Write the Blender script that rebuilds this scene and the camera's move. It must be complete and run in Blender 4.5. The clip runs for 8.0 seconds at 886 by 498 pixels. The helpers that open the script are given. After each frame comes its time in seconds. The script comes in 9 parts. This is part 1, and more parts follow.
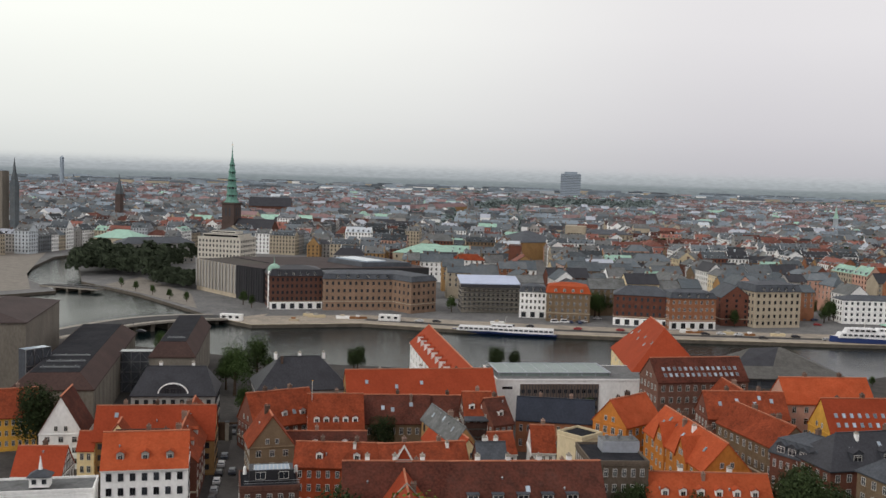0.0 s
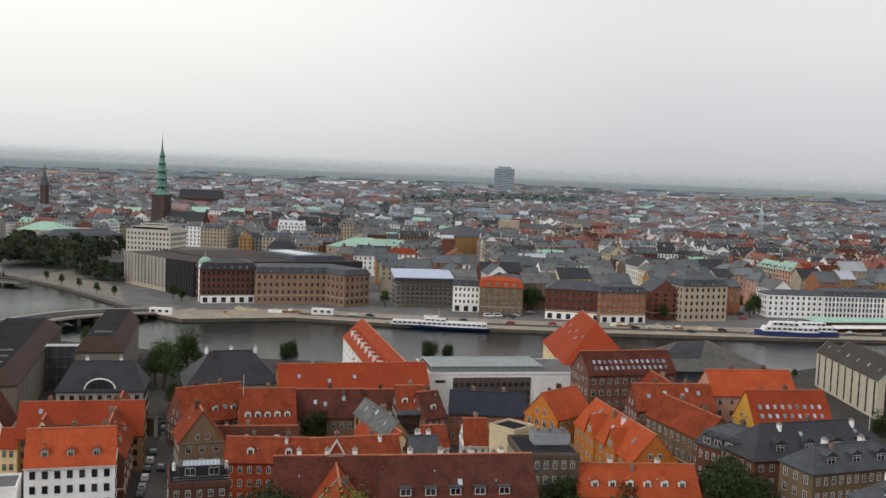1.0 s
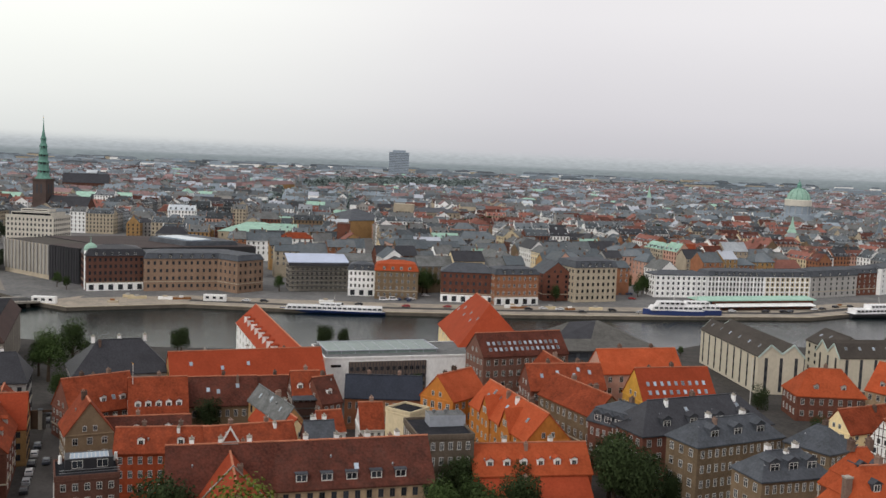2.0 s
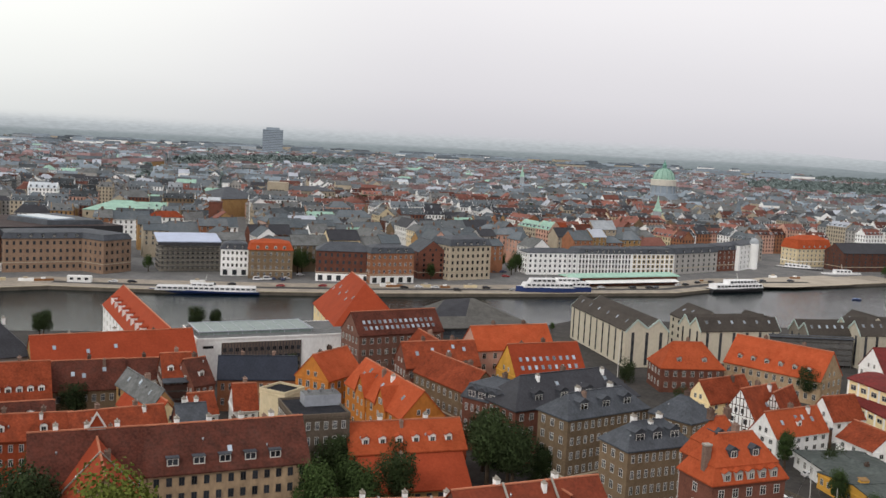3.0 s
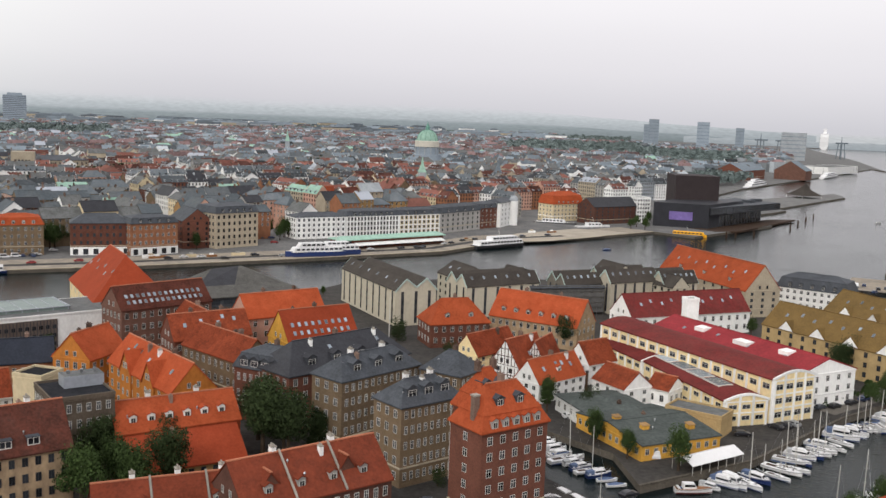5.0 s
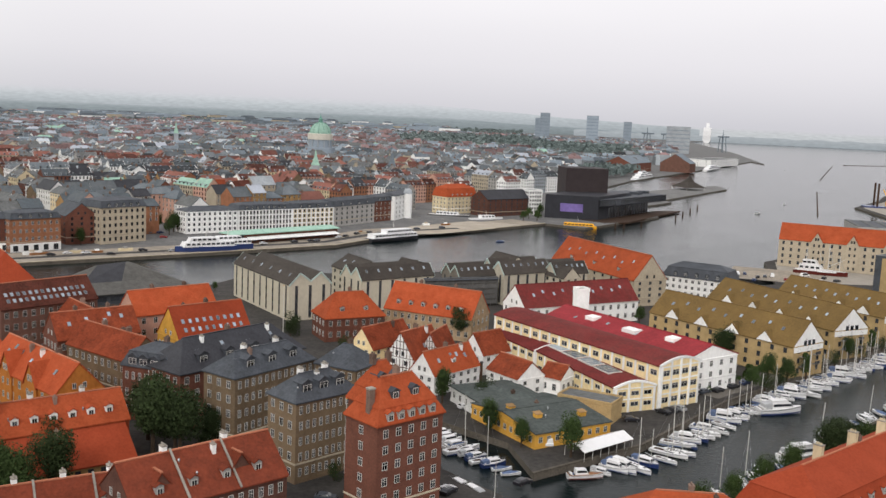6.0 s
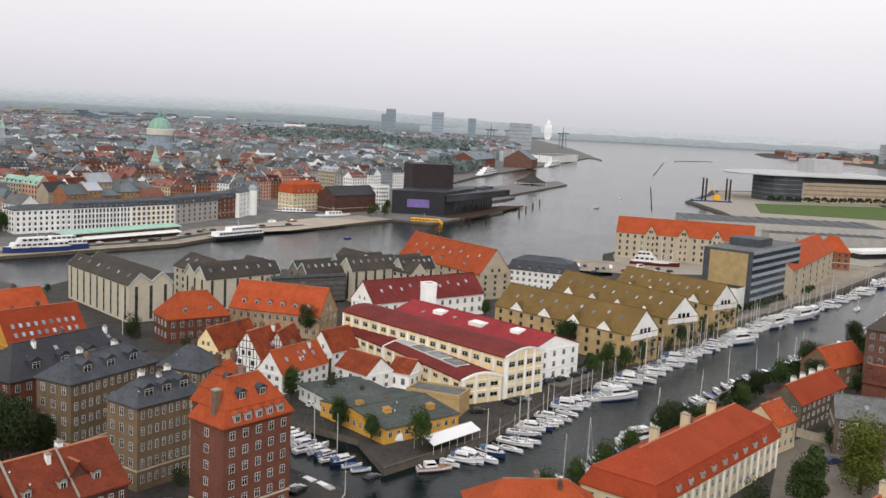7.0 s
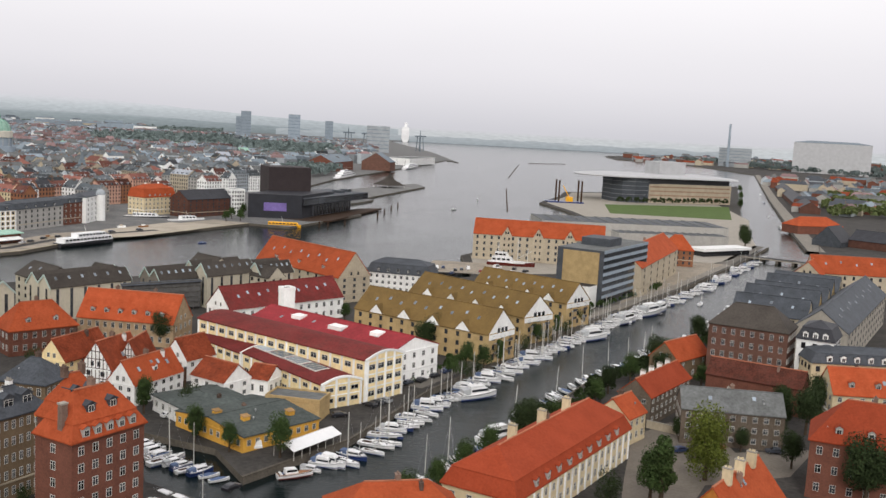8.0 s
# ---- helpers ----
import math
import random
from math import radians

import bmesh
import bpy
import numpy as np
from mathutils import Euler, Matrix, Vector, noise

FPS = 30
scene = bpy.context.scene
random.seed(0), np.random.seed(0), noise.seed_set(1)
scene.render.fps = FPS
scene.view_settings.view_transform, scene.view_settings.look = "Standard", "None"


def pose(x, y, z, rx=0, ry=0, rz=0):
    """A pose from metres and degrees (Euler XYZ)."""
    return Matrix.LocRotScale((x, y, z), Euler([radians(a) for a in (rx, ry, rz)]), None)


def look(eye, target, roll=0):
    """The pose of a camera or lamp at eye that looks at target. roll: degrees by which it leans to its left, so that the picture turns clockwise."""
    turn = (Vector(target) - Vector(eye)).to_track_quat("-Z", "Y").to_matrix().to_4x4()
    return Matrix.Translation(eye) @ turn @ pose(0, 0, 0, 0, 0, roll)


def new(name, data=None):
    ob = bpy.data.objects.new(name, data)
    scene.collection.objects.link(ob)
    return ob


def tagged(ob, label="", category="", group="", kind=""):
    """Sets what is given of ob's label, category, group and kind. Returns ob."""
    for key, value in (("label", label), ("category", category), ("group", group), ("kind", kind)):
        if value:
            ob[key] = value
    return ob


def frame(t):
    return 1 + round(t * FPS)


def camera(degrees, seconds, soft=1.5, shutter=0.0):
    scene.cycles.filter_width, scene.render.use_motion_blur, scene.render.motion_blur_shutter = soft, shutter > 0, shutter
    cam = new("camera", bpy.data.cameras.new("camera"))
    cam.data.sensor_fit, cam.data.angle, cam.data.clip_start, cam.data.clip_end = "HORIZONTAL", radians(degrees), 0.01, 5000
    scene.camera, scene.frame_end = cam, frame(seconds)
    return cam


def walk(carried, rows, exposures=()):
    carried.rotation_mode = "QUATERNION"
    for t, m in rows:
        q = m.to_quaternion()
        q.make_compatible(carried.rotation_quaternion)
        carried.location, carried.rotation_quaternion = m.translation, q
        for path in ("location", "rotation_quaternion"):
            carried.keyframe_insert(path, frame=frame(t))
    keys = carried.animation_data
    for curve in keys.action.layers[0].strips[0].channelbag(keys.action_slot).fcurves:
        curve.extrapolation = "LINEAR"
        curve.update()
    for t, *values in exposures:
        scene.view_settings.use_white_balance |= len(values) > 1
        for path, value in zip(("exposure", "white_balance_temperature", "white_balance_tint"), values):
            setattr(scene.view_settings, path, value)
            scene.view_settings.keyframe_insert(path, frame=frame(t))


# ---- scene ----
# The camera turns by the rail of a church tower, seventy-five metres over the quays.
EYE, ORBIT = 75.0, 1.6
cam = camera(48.55, 8.0)
ROWS = [
    (0.0, -40.443, -4.325, -1.762),
    (0.5, -38.46, -4.447, -1.931),
    (1.0, -36.624, -4.543, -2.298),
    (1.2, -35.81, -4.774, -2.184),
    (2.3, -27.659, -5.391, -2.79),
    (2.5, -25.726, -5.574, -3.132),
    (3.0, -23.284, -6.161, -2.877),
    (3.5, -20.043, -6.645, -2.214),
    (4.0, -16.433, -7.332, -2.234),
    (4.5, -12.617, -7.759, -2.1),
    (4.7, -11.409, -7.789, -2.148),
    (5.8, -4.945, -7.367, -2.313),
    (6.0, -3.564, -7.842, -2.451),
    (6.5, 0.671, -8.359, -2.499),
    (7.0, 5.325, -7.663, -2.819),
    (7.5, 9.388, -7.972, -2.759),
    (8.0, 13.57, -7.085, -3.033),
]
walk(cam, [(t, pose(ORBIT * math.sin(radians(b)), ORBIT * math.cos(radians(b)), EYE, 90 + p, r, -b)) for t, b, p, r in ROWS],
     exposures=[(0.0, -0.24), (1.2, -0.21), (2.4, -0.10), (4.5, 0.03), (8.0, 0.09)])

# ---- world and light: an overcast noon ----
SUN_AZ, SUN_EL = radians(195), radians(35)
world = bpy.data.worlds.new("overcast_sky")
scene.world = world
world.use_nodes = True
wn, wl = world.node_tree.nodes, world.node_tree.links
wn.clear()
w_out = wn.new("ShaderNodeOutputWorld")
w_bg = wn.new("ShaderNodeBackground")
w_sky = wn.new("ShaderNodeTexSky")
w_sky.sky_type = "NISHITA"
w_sky.sun_disc = False
w_sky.sun_elevation, w_sky.sun_rotation = SUN_EL, SUN_AZ
w_hsv = wn.new("ShaderNodeHueSaturation")
w_hsv.inputs["Saturation"].default_value = 0.10
w_hsv.inputs["Value"].default_value = 0.10
wl.new(w_sky.outputs[0], w_hsv.inputs["Color"])
w_geo = wn.new("ShaderNodeTexCoord")
w_sep = wn.new("ShaderNodeSeparateXYZ")
wl.new(w_geo.outputs["Generated"], w_sep.inputs[0])
w_ramp = wn.new("ShaderNodeValToRGB")
els = w_ramp.color_ramp.elements
els[0].position, els[0].color = 0.0, (0.62, 0.63, 0.655, 1)
els[1].position, els[1].color = 1.0, (0.95, 0.95, 0.96, 1)
for pos, col in ((0.05, (0.76, 0.76, 0.775)), (0.14, (0.93, 0.93, 0.925)), (0.30, (1.05, 1.05, 1.02)), (0.55, (0.92, 0.92, 0.92))):
    e = els.new(pos)
    e.color = (*col, 1)
wl.new(w_sep.outputs["Z"], w_ramp.inputs[0])
w_noise = wn.new("ShaderNodeTexNoise")
w_noise.inputs["Scale"].default_value = 1.6
w_noise.inputs["Detail"].default_value = 4
w_map = wn.new("ShaderNodeMapping")
w_map.inputs["Scale"].default_value = (1, 1, 4)
wl.new(w_geo.outputs["Generated"], w_map.inputs[0])
wl.new(w_map.outputs[0], w_noise.inputs["Vector"])
w_cl = wn.new("ShaderNodeMapRange")
w_cl.inputs["To Min"].default_value, w_cl.inputs["To Max"].default_value = 0.95, 1.05
wl.new(w_noise.outputs[0], w_cl.inputs["Value"])
w_mul = wn.new("ShaderNodeMixRGB")
w_mul.blend_type = "MULTIPLY"
w_mul.inputs[0].default_value = 1
wl.new(w_ramp.outputs[0], w_mul.inputs[1])
wl.new(w_cl.outputs[0], w_mul.inputs[2])
w_mix = wn.new("ShaderNodeMixRGB")
w_mix.inputs[0].default_value = 0.9
wl.new(w_hsv.outputs[0], w_mix.inputs[1])
wl.new(w_mul.outputs[0], w_mix.inputs[2])
w_dot = wn.new("ShaderNodeVectorMath")
w_dot.operation = "DOT_PRODUCT"
w_dot.inputs[1].default_value = (math.sin(radians(-75)), math.cos(radians(-75)), 0.0)
wl.new(w_geo.outputs["Generated"], w_dot.inputs[0])
w_side = wn.new("ShaderNodeMapRange")
w_side.interpolation_type = "SMOOTHSTEP"
w_side.inputs["From Min"].default_value, w_side.inputs["From Max"].default_value = 0.6, 1.0
wl.new(w_dot.outputs["Value"], w_side.inputs["Value"])
w_tint = wn.new("ShaderNodeMixRGB")
w_tint.inputs[1].default_value, w_tint.inputs[2].default_value = (1.01, 0.985, 1.015, 1), (1.31, 1.335, 1.265, 1)
wl.new(w_side.outputs[0], w_tint.inputs[0])
w_west = wn.new("ShaderNodeMixRGB")
w_west.blend_type = "MULTIPLY"
w_west.inputs[0].default_value = 1
wl.new(w_mix.outputs[0], w_west.inputs[1])
wl.new(w_tint.outputs[0], w_west.inputs[2])
wl.new(w_west.outputs[0], w_bg.inputs["Color"])
w_bg.inputs["Strength"].default_value = 1.0
wl.new(w_bg.outputs[0], w_out.inputs[0])

sun_data = bpy.data.lights.new("sun", "SUN")
sun_data.energy, sun_data.angle, sun_data.color = 1.35, radians(20), (1.0, 0.96, 0.90)
sun = new("sun", sun_data)
sun.matrix_world = look((0, 0, 300), (-300 * math.sin(SUN_AZ) / math.tan(SUN_EL), -300 * math.cos(SUN_AZ) / math.tan(SUN_EL), 0))


# ---- materials ----
def material(name, colour, rough=0.8, spread=0.25, patch=6.0, grain=0.9, bump=0.15, metal=0.0, spec=0.2, by_object=0.12, streak=0.0, second=None, island=False):
    """Paint, plaster, tile or stone: patches and grain of real size, tint that differs from piece to piece."""
    m = bpy.data.materials.new(name)
    m.use_nodes = True
    n, l = m.node_tree.nodes, m.node_tree.links
    b = n["Principled BSDF"]
    b.inputs["Roughness"].default_value = rough
    b.inputs["Metallic"].default_value = metal
    b.inputs["Specular IOR Level"].default_value = spec
    co = n.new("ShaderNodeNewGeometry")
    mp = n.new("ShaderNodeMapping")
    mp.inputs["Scale"].default_value = (1, 1, 1 - 0.75 * streak)
    l.new(co.outputs["Position"], mp.inputs[0])
    big = n.new("ShaderNodeTexNoise")
    big.inputs["Scale"].default_value, big.inputs["Detail"].default_value = 1.0 / patch, 5
    small = n.new("ShaderNodeTexNoise")
    small.inputs["Scale"].default_value, small.inputs["Detail"].default_value = 1.0 / grain, 3
    for t in (big, small):
        l.new(mp.outputs[0], t.inputs["Vector"])
    add = n.new("ShaderNodeMath")
    add.operation = "ADD"
    l.new(big.outputs[0], add.inputs[0])
    l.new(small.outputs[0], add.inputs[1])
    info = n.new("ShaderNodeObjectInfo")
    rnd = n.new("ShaderNodeMath")
    rnd.operation = "MULTIPLY_ADD"
    rnd.inputs[1].default_value = by_object * 0.7 / max(spread, 0.01)
    rnd.inputs[2].default_value = -by_object * 0.35 / max(spread, 0.01)
    l.new(co.outputs["Random Per Island"] if island else info.outputs["Random"], rnd.inputs[0])
    tot = n.new("ShaderNodeMath")
    tot.operation = "ADD"
    l.new(add.outputs[0], tot.inputs[0])
    l.new(rnd.outputs[0], tot.inputs[1])
    rng = n.new("ShaderNodeMapRange")
    rng.inputs["From Min"].default_value, rng.inputs["From Max"].default_value = 0.55, 1.45
    rng.inputs["To Min"].default_value, rng.inputs["To Max"].default_value = 1 - spread * 1.5, 1 + spread * 1.5
    rng.clamp = False
    l.new(tot.outputs[0], rng.inputs["Value"])
    mul = n.new("ShaderNodeMixRGB")
    mul.blend_type = "MULTIPLY"
    mul.inputs[0].default_value = 1
    mul.inputs[1].default_value = (*colour, 1)
    l.new(rng.outputs[0], mul.inputs[2])
    l.new(mul.outputs[0], b.inputs["Base Color"])
    if second:
        worn = n.new("ShaderNodeTexNoise")
        worn.inputs["Scale"].default_value, worn.inputs["Detail"].default_value, worn.inputs["Roughness"].default_value = 2.2 / patch, 6, 0.72
        l.new(mp.outputs[0], worn.inputs["Vector"])
        edge = n.new("ShaderNodeMapRange")
        edge.inputs["From Min"].default_value, edge.inputs["From Max"].default_value = 0.42, 0.76
        shift = n.new("ShaderNodeMath")
        shift.operation = "MULTIPLY_ADD"
        shift.inputs[1].default_value, shift.inputs[2].default_value = 0.16, -0.08
        l.new(info.outputs["Random"], shift.inputs[0])
        sum_ = n.new("ShaderNodeMath")
        sum_.operation = "ADD"
        l.new(worn.outputs[0], sum_.inputs[0])
        l.new(shift.outputs[0], sum_.inputs[1])
        l.new(sum_.outputs[0], edge.inputs["Value"])
        two = n.new("ShaderNodeMixRGB")
        two.inputs[1].default_value, two.inputs[2].default_value = (*colour, 1), (*second, 1)
        l.new(edge.outputs[0], two.inputs[0])
        l.new(two.outputs[0], mul.inputs[1])
    if bump:
        bp = n.new("ShaderNodeBump")
        bp.inputs["Strength"].default_value, bp.inputs["Distance"].default_value = bump, 0.1
        l.new(small.outputs[0], bp.inputs["Height"])
        l.new(bp.outputs[0], b.inputs["Normal"])
    return m


M = {
    # walls
    "white": material("white_render", (0.84, 0.84, 0.82), 0.85, 0.10, 5, 0.7, streak=0.5),
    "cream": material("cream_render", (0.62, 0.52, 0.34), 0.85, 0.12, 5, 0.7, streak=0.5),
    "yellow": material("yellow_limewash", (0.62, 0.34, 0.06), 0.85, 0.15, 4, 0.7, streak=0.5),
    "paleyellow": material("pale_yellow_render", (0.85, 0.70, 0.40), 0.85, 0.12, 4, 0.7, streak=0.5),
    "orange": material("orange_limewash", (0.46, 0.17, 0.035), 0.85, 0.18, 4, 0.7, streak=0.5),
    "redwash": material("red_limewash", (0.31, 0.062, 0.024), 0.85, 0.2, 4, 0.7, streak=0.5),
    "ochre": material("ochre_render", (0.33, 0.20, 0.085), 0.85, 0.18, 4, 0.7, streak=0.5),
    "brick": material("red_brick", (0.148, 0.060, 0.041), 0.9, 0.25, 3, 0.35, 0.3),
    "redbrown": material("red_brown_brick", (0.15, 0.078, 0.058), 0.9, 0.25, 3, 0.35, 0.3),
    "sootbrick": material("soot_dark_church_brick", (0.085, 0.062, 0.055), 0.9, 0.2, 5, 0.6),
    "darkbrick": material("dark_brick", (0.11, 0.052, 0.038), 0.9, 0.25, 3, 0.35, 0.3),
    "orangebrick": material("orange_brick", (0.27, 0.12, 0.065), 0.9, 0.25, 3, 0.35, 0.3),
    "duskbrick": material("dusky_grey_brown_brick", (0.118, 0.094, 0.072), 0.9, 0.25, 3, 0.35, 0.3, streak=0.4),
    "brown": material("brown_brick", (0.175, 0.125, 0.078), 0.9, 0.22, 3, 0.35, 0.3),
    "yellowbrick": material("yellow_brick", (0.45, 0.325, 0.16), 0.9, 0.2, 3, 0.35, 0.3),
    "oldcream": material("stained_cream_render", (0.40, 0.29, 0.18), 0.85, 0.2, 4, 0.7, streak=0.6, second=(0.24, 0.17, 0.11)),
    "grey": material("grey_render", (0.34, 0.33, 0.31), 0.85, 0.15, 5, 0.7, streak=0.5),
    "concrete": material("grey_beige_concrete", (0.30, 0.275, 0.235), 0.9, 0.15, 6, 0.6, streak=0.7),
    "flatswall": material("cream_concrete_panels", (0.47, 0.43, 0.34), 0.9, 0.12, 6, 0.6, streak=0.7),
    "darkconcrete": material("dark_weathered_concrete", (0.20, 0.18, 0.15), 0.9, 0.2, 6, 0.6, streak=0.7),
    "brownstone": material("brown_sandstone", (0.27, 0.18, 0.125), 0.9, 0.2, 4, 0.6, streak=0.4),
    "redbrownroof": material("red_brown_roof_sheet", (0.060, 0.036, 0.031), 0.8, 0.25, 8, 0.7),
    "browngrey": material("brown_grey_cladding", (0.135, 0.105, 0.09), 0.7, 0.2, 4, 0.5),
    "purpleroof": material("purple_brown_roof_felt", (0.050, 0.036, 0.034), 0.8, 0.3, 8, 0.7),
    "stone": material("beige_stone", (0.42, 0.36, 0.27), 0.9, 0.15, 4, 0.6, streak=0.4),
    "pink": material("pink_render", (0.55, 0.33, 0.25), 0.85, 0.12, 4, 0.7, streak=0.4),
    "black": material("black_granite", (0.012, 0.012, 0.015), 0.55, 0.3, 6, 0.6, 0.02, spec=0.6),
    "playbrick": material("dark_grey_clinker", (0.024, 0.025, 0.031), 0.7, 0.25, 6, 0.6, spec=0.3),
    "playbrown": material("dark_brown_copper_cladding", (0.038, 0.029, 0.030), 0.7, 0.2, 6, 0.6),
    # roofs
    "tile": material("red_clay_tile", (0.236, 0.052, 0.023), 0.85, 0.30, 4, 0.5, 0.5, spec=0.08, second=(0.13, 0.034, 0.018)),
    "tileorange": material("new_orange_clay_tile", (0.375, 0.081, 0.031), 0.8, 0.18, 5, 0.5, 0.5, spec=0.08, second=(0.30, 0.055, 0.020)),
    "tilebrown": material("old_brown_clay_tile", (0.098, 0.033, 0.023), 0.85, 0.35, 4, 0.5, 0.5, spec=0.08, second=(0.058, 0.027, 0.021)),
    # Far-town tile and slate: distance haze is mixed into these base colours.
    "hazetile": material("hazed_town_tile", (0.190, 0.128, 0.126), 0.85, 0.30, 40, 2.5, 0.2, spec=0.08, by_object=0.5, island=True),
    "oldslate": material("hazed_town_slate", (0.160, 0.192, 0.218), 0.75, 0.25, 30, 2.5, 0.2, by_object=0.5, island=True),
    # Town tile muted and slate blued: a lighter haze put into their colours.
    "towntile": material("haze_muted_town_tile", (0.190, 0.086, 0.068), 0.85, 0.25, 15, 1.5, 0.3, spec=0.08, by_object=0.55, island=True, second=(0.16, 0.062, 0.05)),
    "townslate": material("haze_blued_town_slate", (0.078, 0.093, 0.104), 0.7, 0.25, 15, 1.5, 0.3, by_object=0.6, island=True, second=(0.115, 0.122, 0.125)),
    # Roof sheet and wall are pale blue-grey because haze is painted into them.
    "hazesheet": material("hazed_roof_sheet", (0.20, 0.235, 0.26), 0.75, 0.25, 30, 2.5, 0.2, by_object=0.4, island=True),
    "palewall": material("hazed_town_wall", (0.31, 0.335, 0.355), 0.85, 0.2, 12, 1.5, by_object=0.6, island=True),
    "darkcopper": material("dark_green_copper", (0.13, 0.27, 0.22), 0.7, 0.3, 3, 0.8),
    # Cladding paled and blued to put haze over far towers into its colour.
    "bluewall": material("haze_blue_grey_cladding", (0.285, 0.335, 0.385), 0.8, 0.12, 12, 1.5),
    "chimneybrick": material("sooty_chimney_brick", (0.17, 0.115, 0.09), 0.9, 0.25, 2, 0.35, 0.3, by_object=0.5),
    "maroon": material("maroon_roof_felt", (0.165, 0.031, 0.029), 0.85, 0.25, 8, 0.7, spec=0.08, second=(0.115, 0.034, 0.03)),
    "crimson": material("crimson_roof_sheet", (0.285, 0.036, 0.043), 0.8, 0.2, 8, 0.7, spec=0.1, second=(0.215, 0.032, 0.036)),
    "weathered": material("grey_weathered_planks", (0.105, 0.102, 0.094), 0.9, 0.25, 4, 0.5, 0.3, second=(0.07, 0.068, 0.063)),
    "slate": material("grey_slate", (0.066, 0.074, 0.086), 0.6, 0.28, 4, 0.5, 0.3, second=(0.048, 0.052, 0.060)),
    "darkslate": material("black_slate", (0.035, 0.036, 0.042), 0.55, 0.28, 4, 0.5, 0.3),
    "blueslate": material("blue_black_slate", (0.022, 0.027, 0.040), 0.5, 0.25, 4, 0.5, 0.3),
    "greynet": material("grey_scaffold_netting", (0.105, 0.103, 0.10), 0.9, 0.3, 2, 0.4),
    "brownnet": material("brown_scaffold_netting", (0.055, 0.030, 0.024), 0.9, 0.3, 2, 0.4),
    "blackfelt": material("black_roofing_felt", (0.024, 0.025, 0.029), 0.95, 0.3, 6, 0.7, spec=0.05, second=(0.034, 0.034, 0.038)),
    "greenfelt": material("green_grey_roof_felt", (0.094, 0.108, 0.102), 0.95, 0.25, 7, 0.8, spec=0.08, second=(0.066, 0.076, 0.070)),
    "brownroof": material("dark_brown_roof_felt", (0.058, 0.050, 0.043), 0.85, 0.25, 6, 0.6),
    "oliveroof": material("olive_brown_roof_tile", (0.15, 0.095, 0.032), 0.8, 0.22, 5, 0.5, 0.4),
    "felt": material("grey_roof_felt", (0.15, 0.155, 0.155), 0.9, 0.25, 7, 0.8, second=(0.085, 0.09, 0.085)),
    "tiledark": material("dull_red_clay_tile", (0.185, 0.044, 0.023), 0.85, 0.22, 5, 0.5, 0.5, spec=0.08, second=(0.125, 0.034, 0.02)),
    "tilered": material("plain_red_clay_tile", (0.285, 0.053, 0.023), 0.8, 0.14, 6, 0.5, 0.5, spec=0.08, second=(0.26, 0.046, 0.019)),
    "copper": material("green_copper", (0.30, 0.47, 0.38), 0.7, 0.2, 4, 0.8),
    "greenglass": material("grey_green_roof_glazing", (0.20, 0.25, 0.235), 0.4, 0.15, 4, 0.8),
    "palegreen": material("pale_green_glass_roof", (0.42, 0.52, 0.48), 0.35, 0.12, 4, 0.8),
    "paleroof": material("pale_grey_roof_panel", (0.50, 0.50, 0.51), 0.6, 0.1, 8, 0.8),
    "zinc": material("pale_zinc_sheet", (0.42, 0.45, 0.50), 0.4, 0.12, 5, 0.8, metal=0.3),
    "sheet": material("pale_blue_scaffold_sheet", (0.46, 0.52, 0.66), 0.5, 0.12, 4, 0.6),
    # details
    "frame": material("white_window_paint", (0.60, 0.59, 0.55), 0.6, 0.05, 2, 0.3, 0, by_object=0.05),
    "darkframe": material("dark_window_paint", (0.05, 0.05, 0.055), 0.6, 0.05, 2, 0.3, 0),
    "metal": material("grey_metal", (0.30, 0.31, 0.32), 0.4, 0.15, 2, 0.3, 0, metal=0.8),
    "rope": material("pale_ridge_mortar", (0.42, 0.16, 0.09), 0.9, 0.2, 2, 0.3),
    "timber": material("dark_timber", (0.055, 0.032, 0.02), 0.85, 0.2, 2, 0.3),
    "wood": material("varnished_wood", (0.26, 0.12, 0.05), 0.5, 0.2, 2, 0.3),
    "boatwhite": material("white_gelcoat", (0.80, 0.80, 0.80), 0.25, 0.05, 2, 0.4, 0, spec=0.5, by_object=0.06),
    "boatblue": material("navy_hull_paint", (0.02, 0.04, 0.14), 0.3, 0.1, 2, 0.4, 0, spec=0.5),
    "ferryyellow": material("yellow_ferry_paint", (0.85, 0.42, 0.02), 0.4, 0.1, 2, 0.4, 0),
    "canvas": material("blue_grey_canvas", (0.10, 0.14, 0.24), 0.9, 0.15, 2, 0.3),
    "palecanvas": material("grey_white_canvas", (0.42, 0.43, 0.44), 0.9, 0.15, 2, 0.3),
    "darkred": material("dark_red_hull_paint", (0.10, 0.018, 0.014), 0.4, 0.15, 2, 0.4, 0),
    "rubber": material("black_rubber", (0.015, 0.015, 0.015), 0.8, 0.1, 2, 0.3, 0),
    "street": material("worn_street_asphalt", (0.098, 0.091, 0.084), 0.9, 0.2, 9, 0.8, second=(0.07, 0.066, 0.062)),
    "asphalt": material("asphalt", (0.055, 0.054, 0.053), 0.9, 0.2, 9, 0.8),
    "gravel": material("trodden_gravel", (0.17, 0.15, 0.125), 0.95, 0.2, 8, 0.7),
    "cobble": material("pale_worn_setts", (0.235, 0.215, 0.185), 0.95, 0.2, 6, 0.6, second=(0.17, 0.155, 0.135)),
    "quaypave": material("worn_quay_setts", (0.125, 0.115, 0.10), 0.9, 0.25, 6, 0.6),
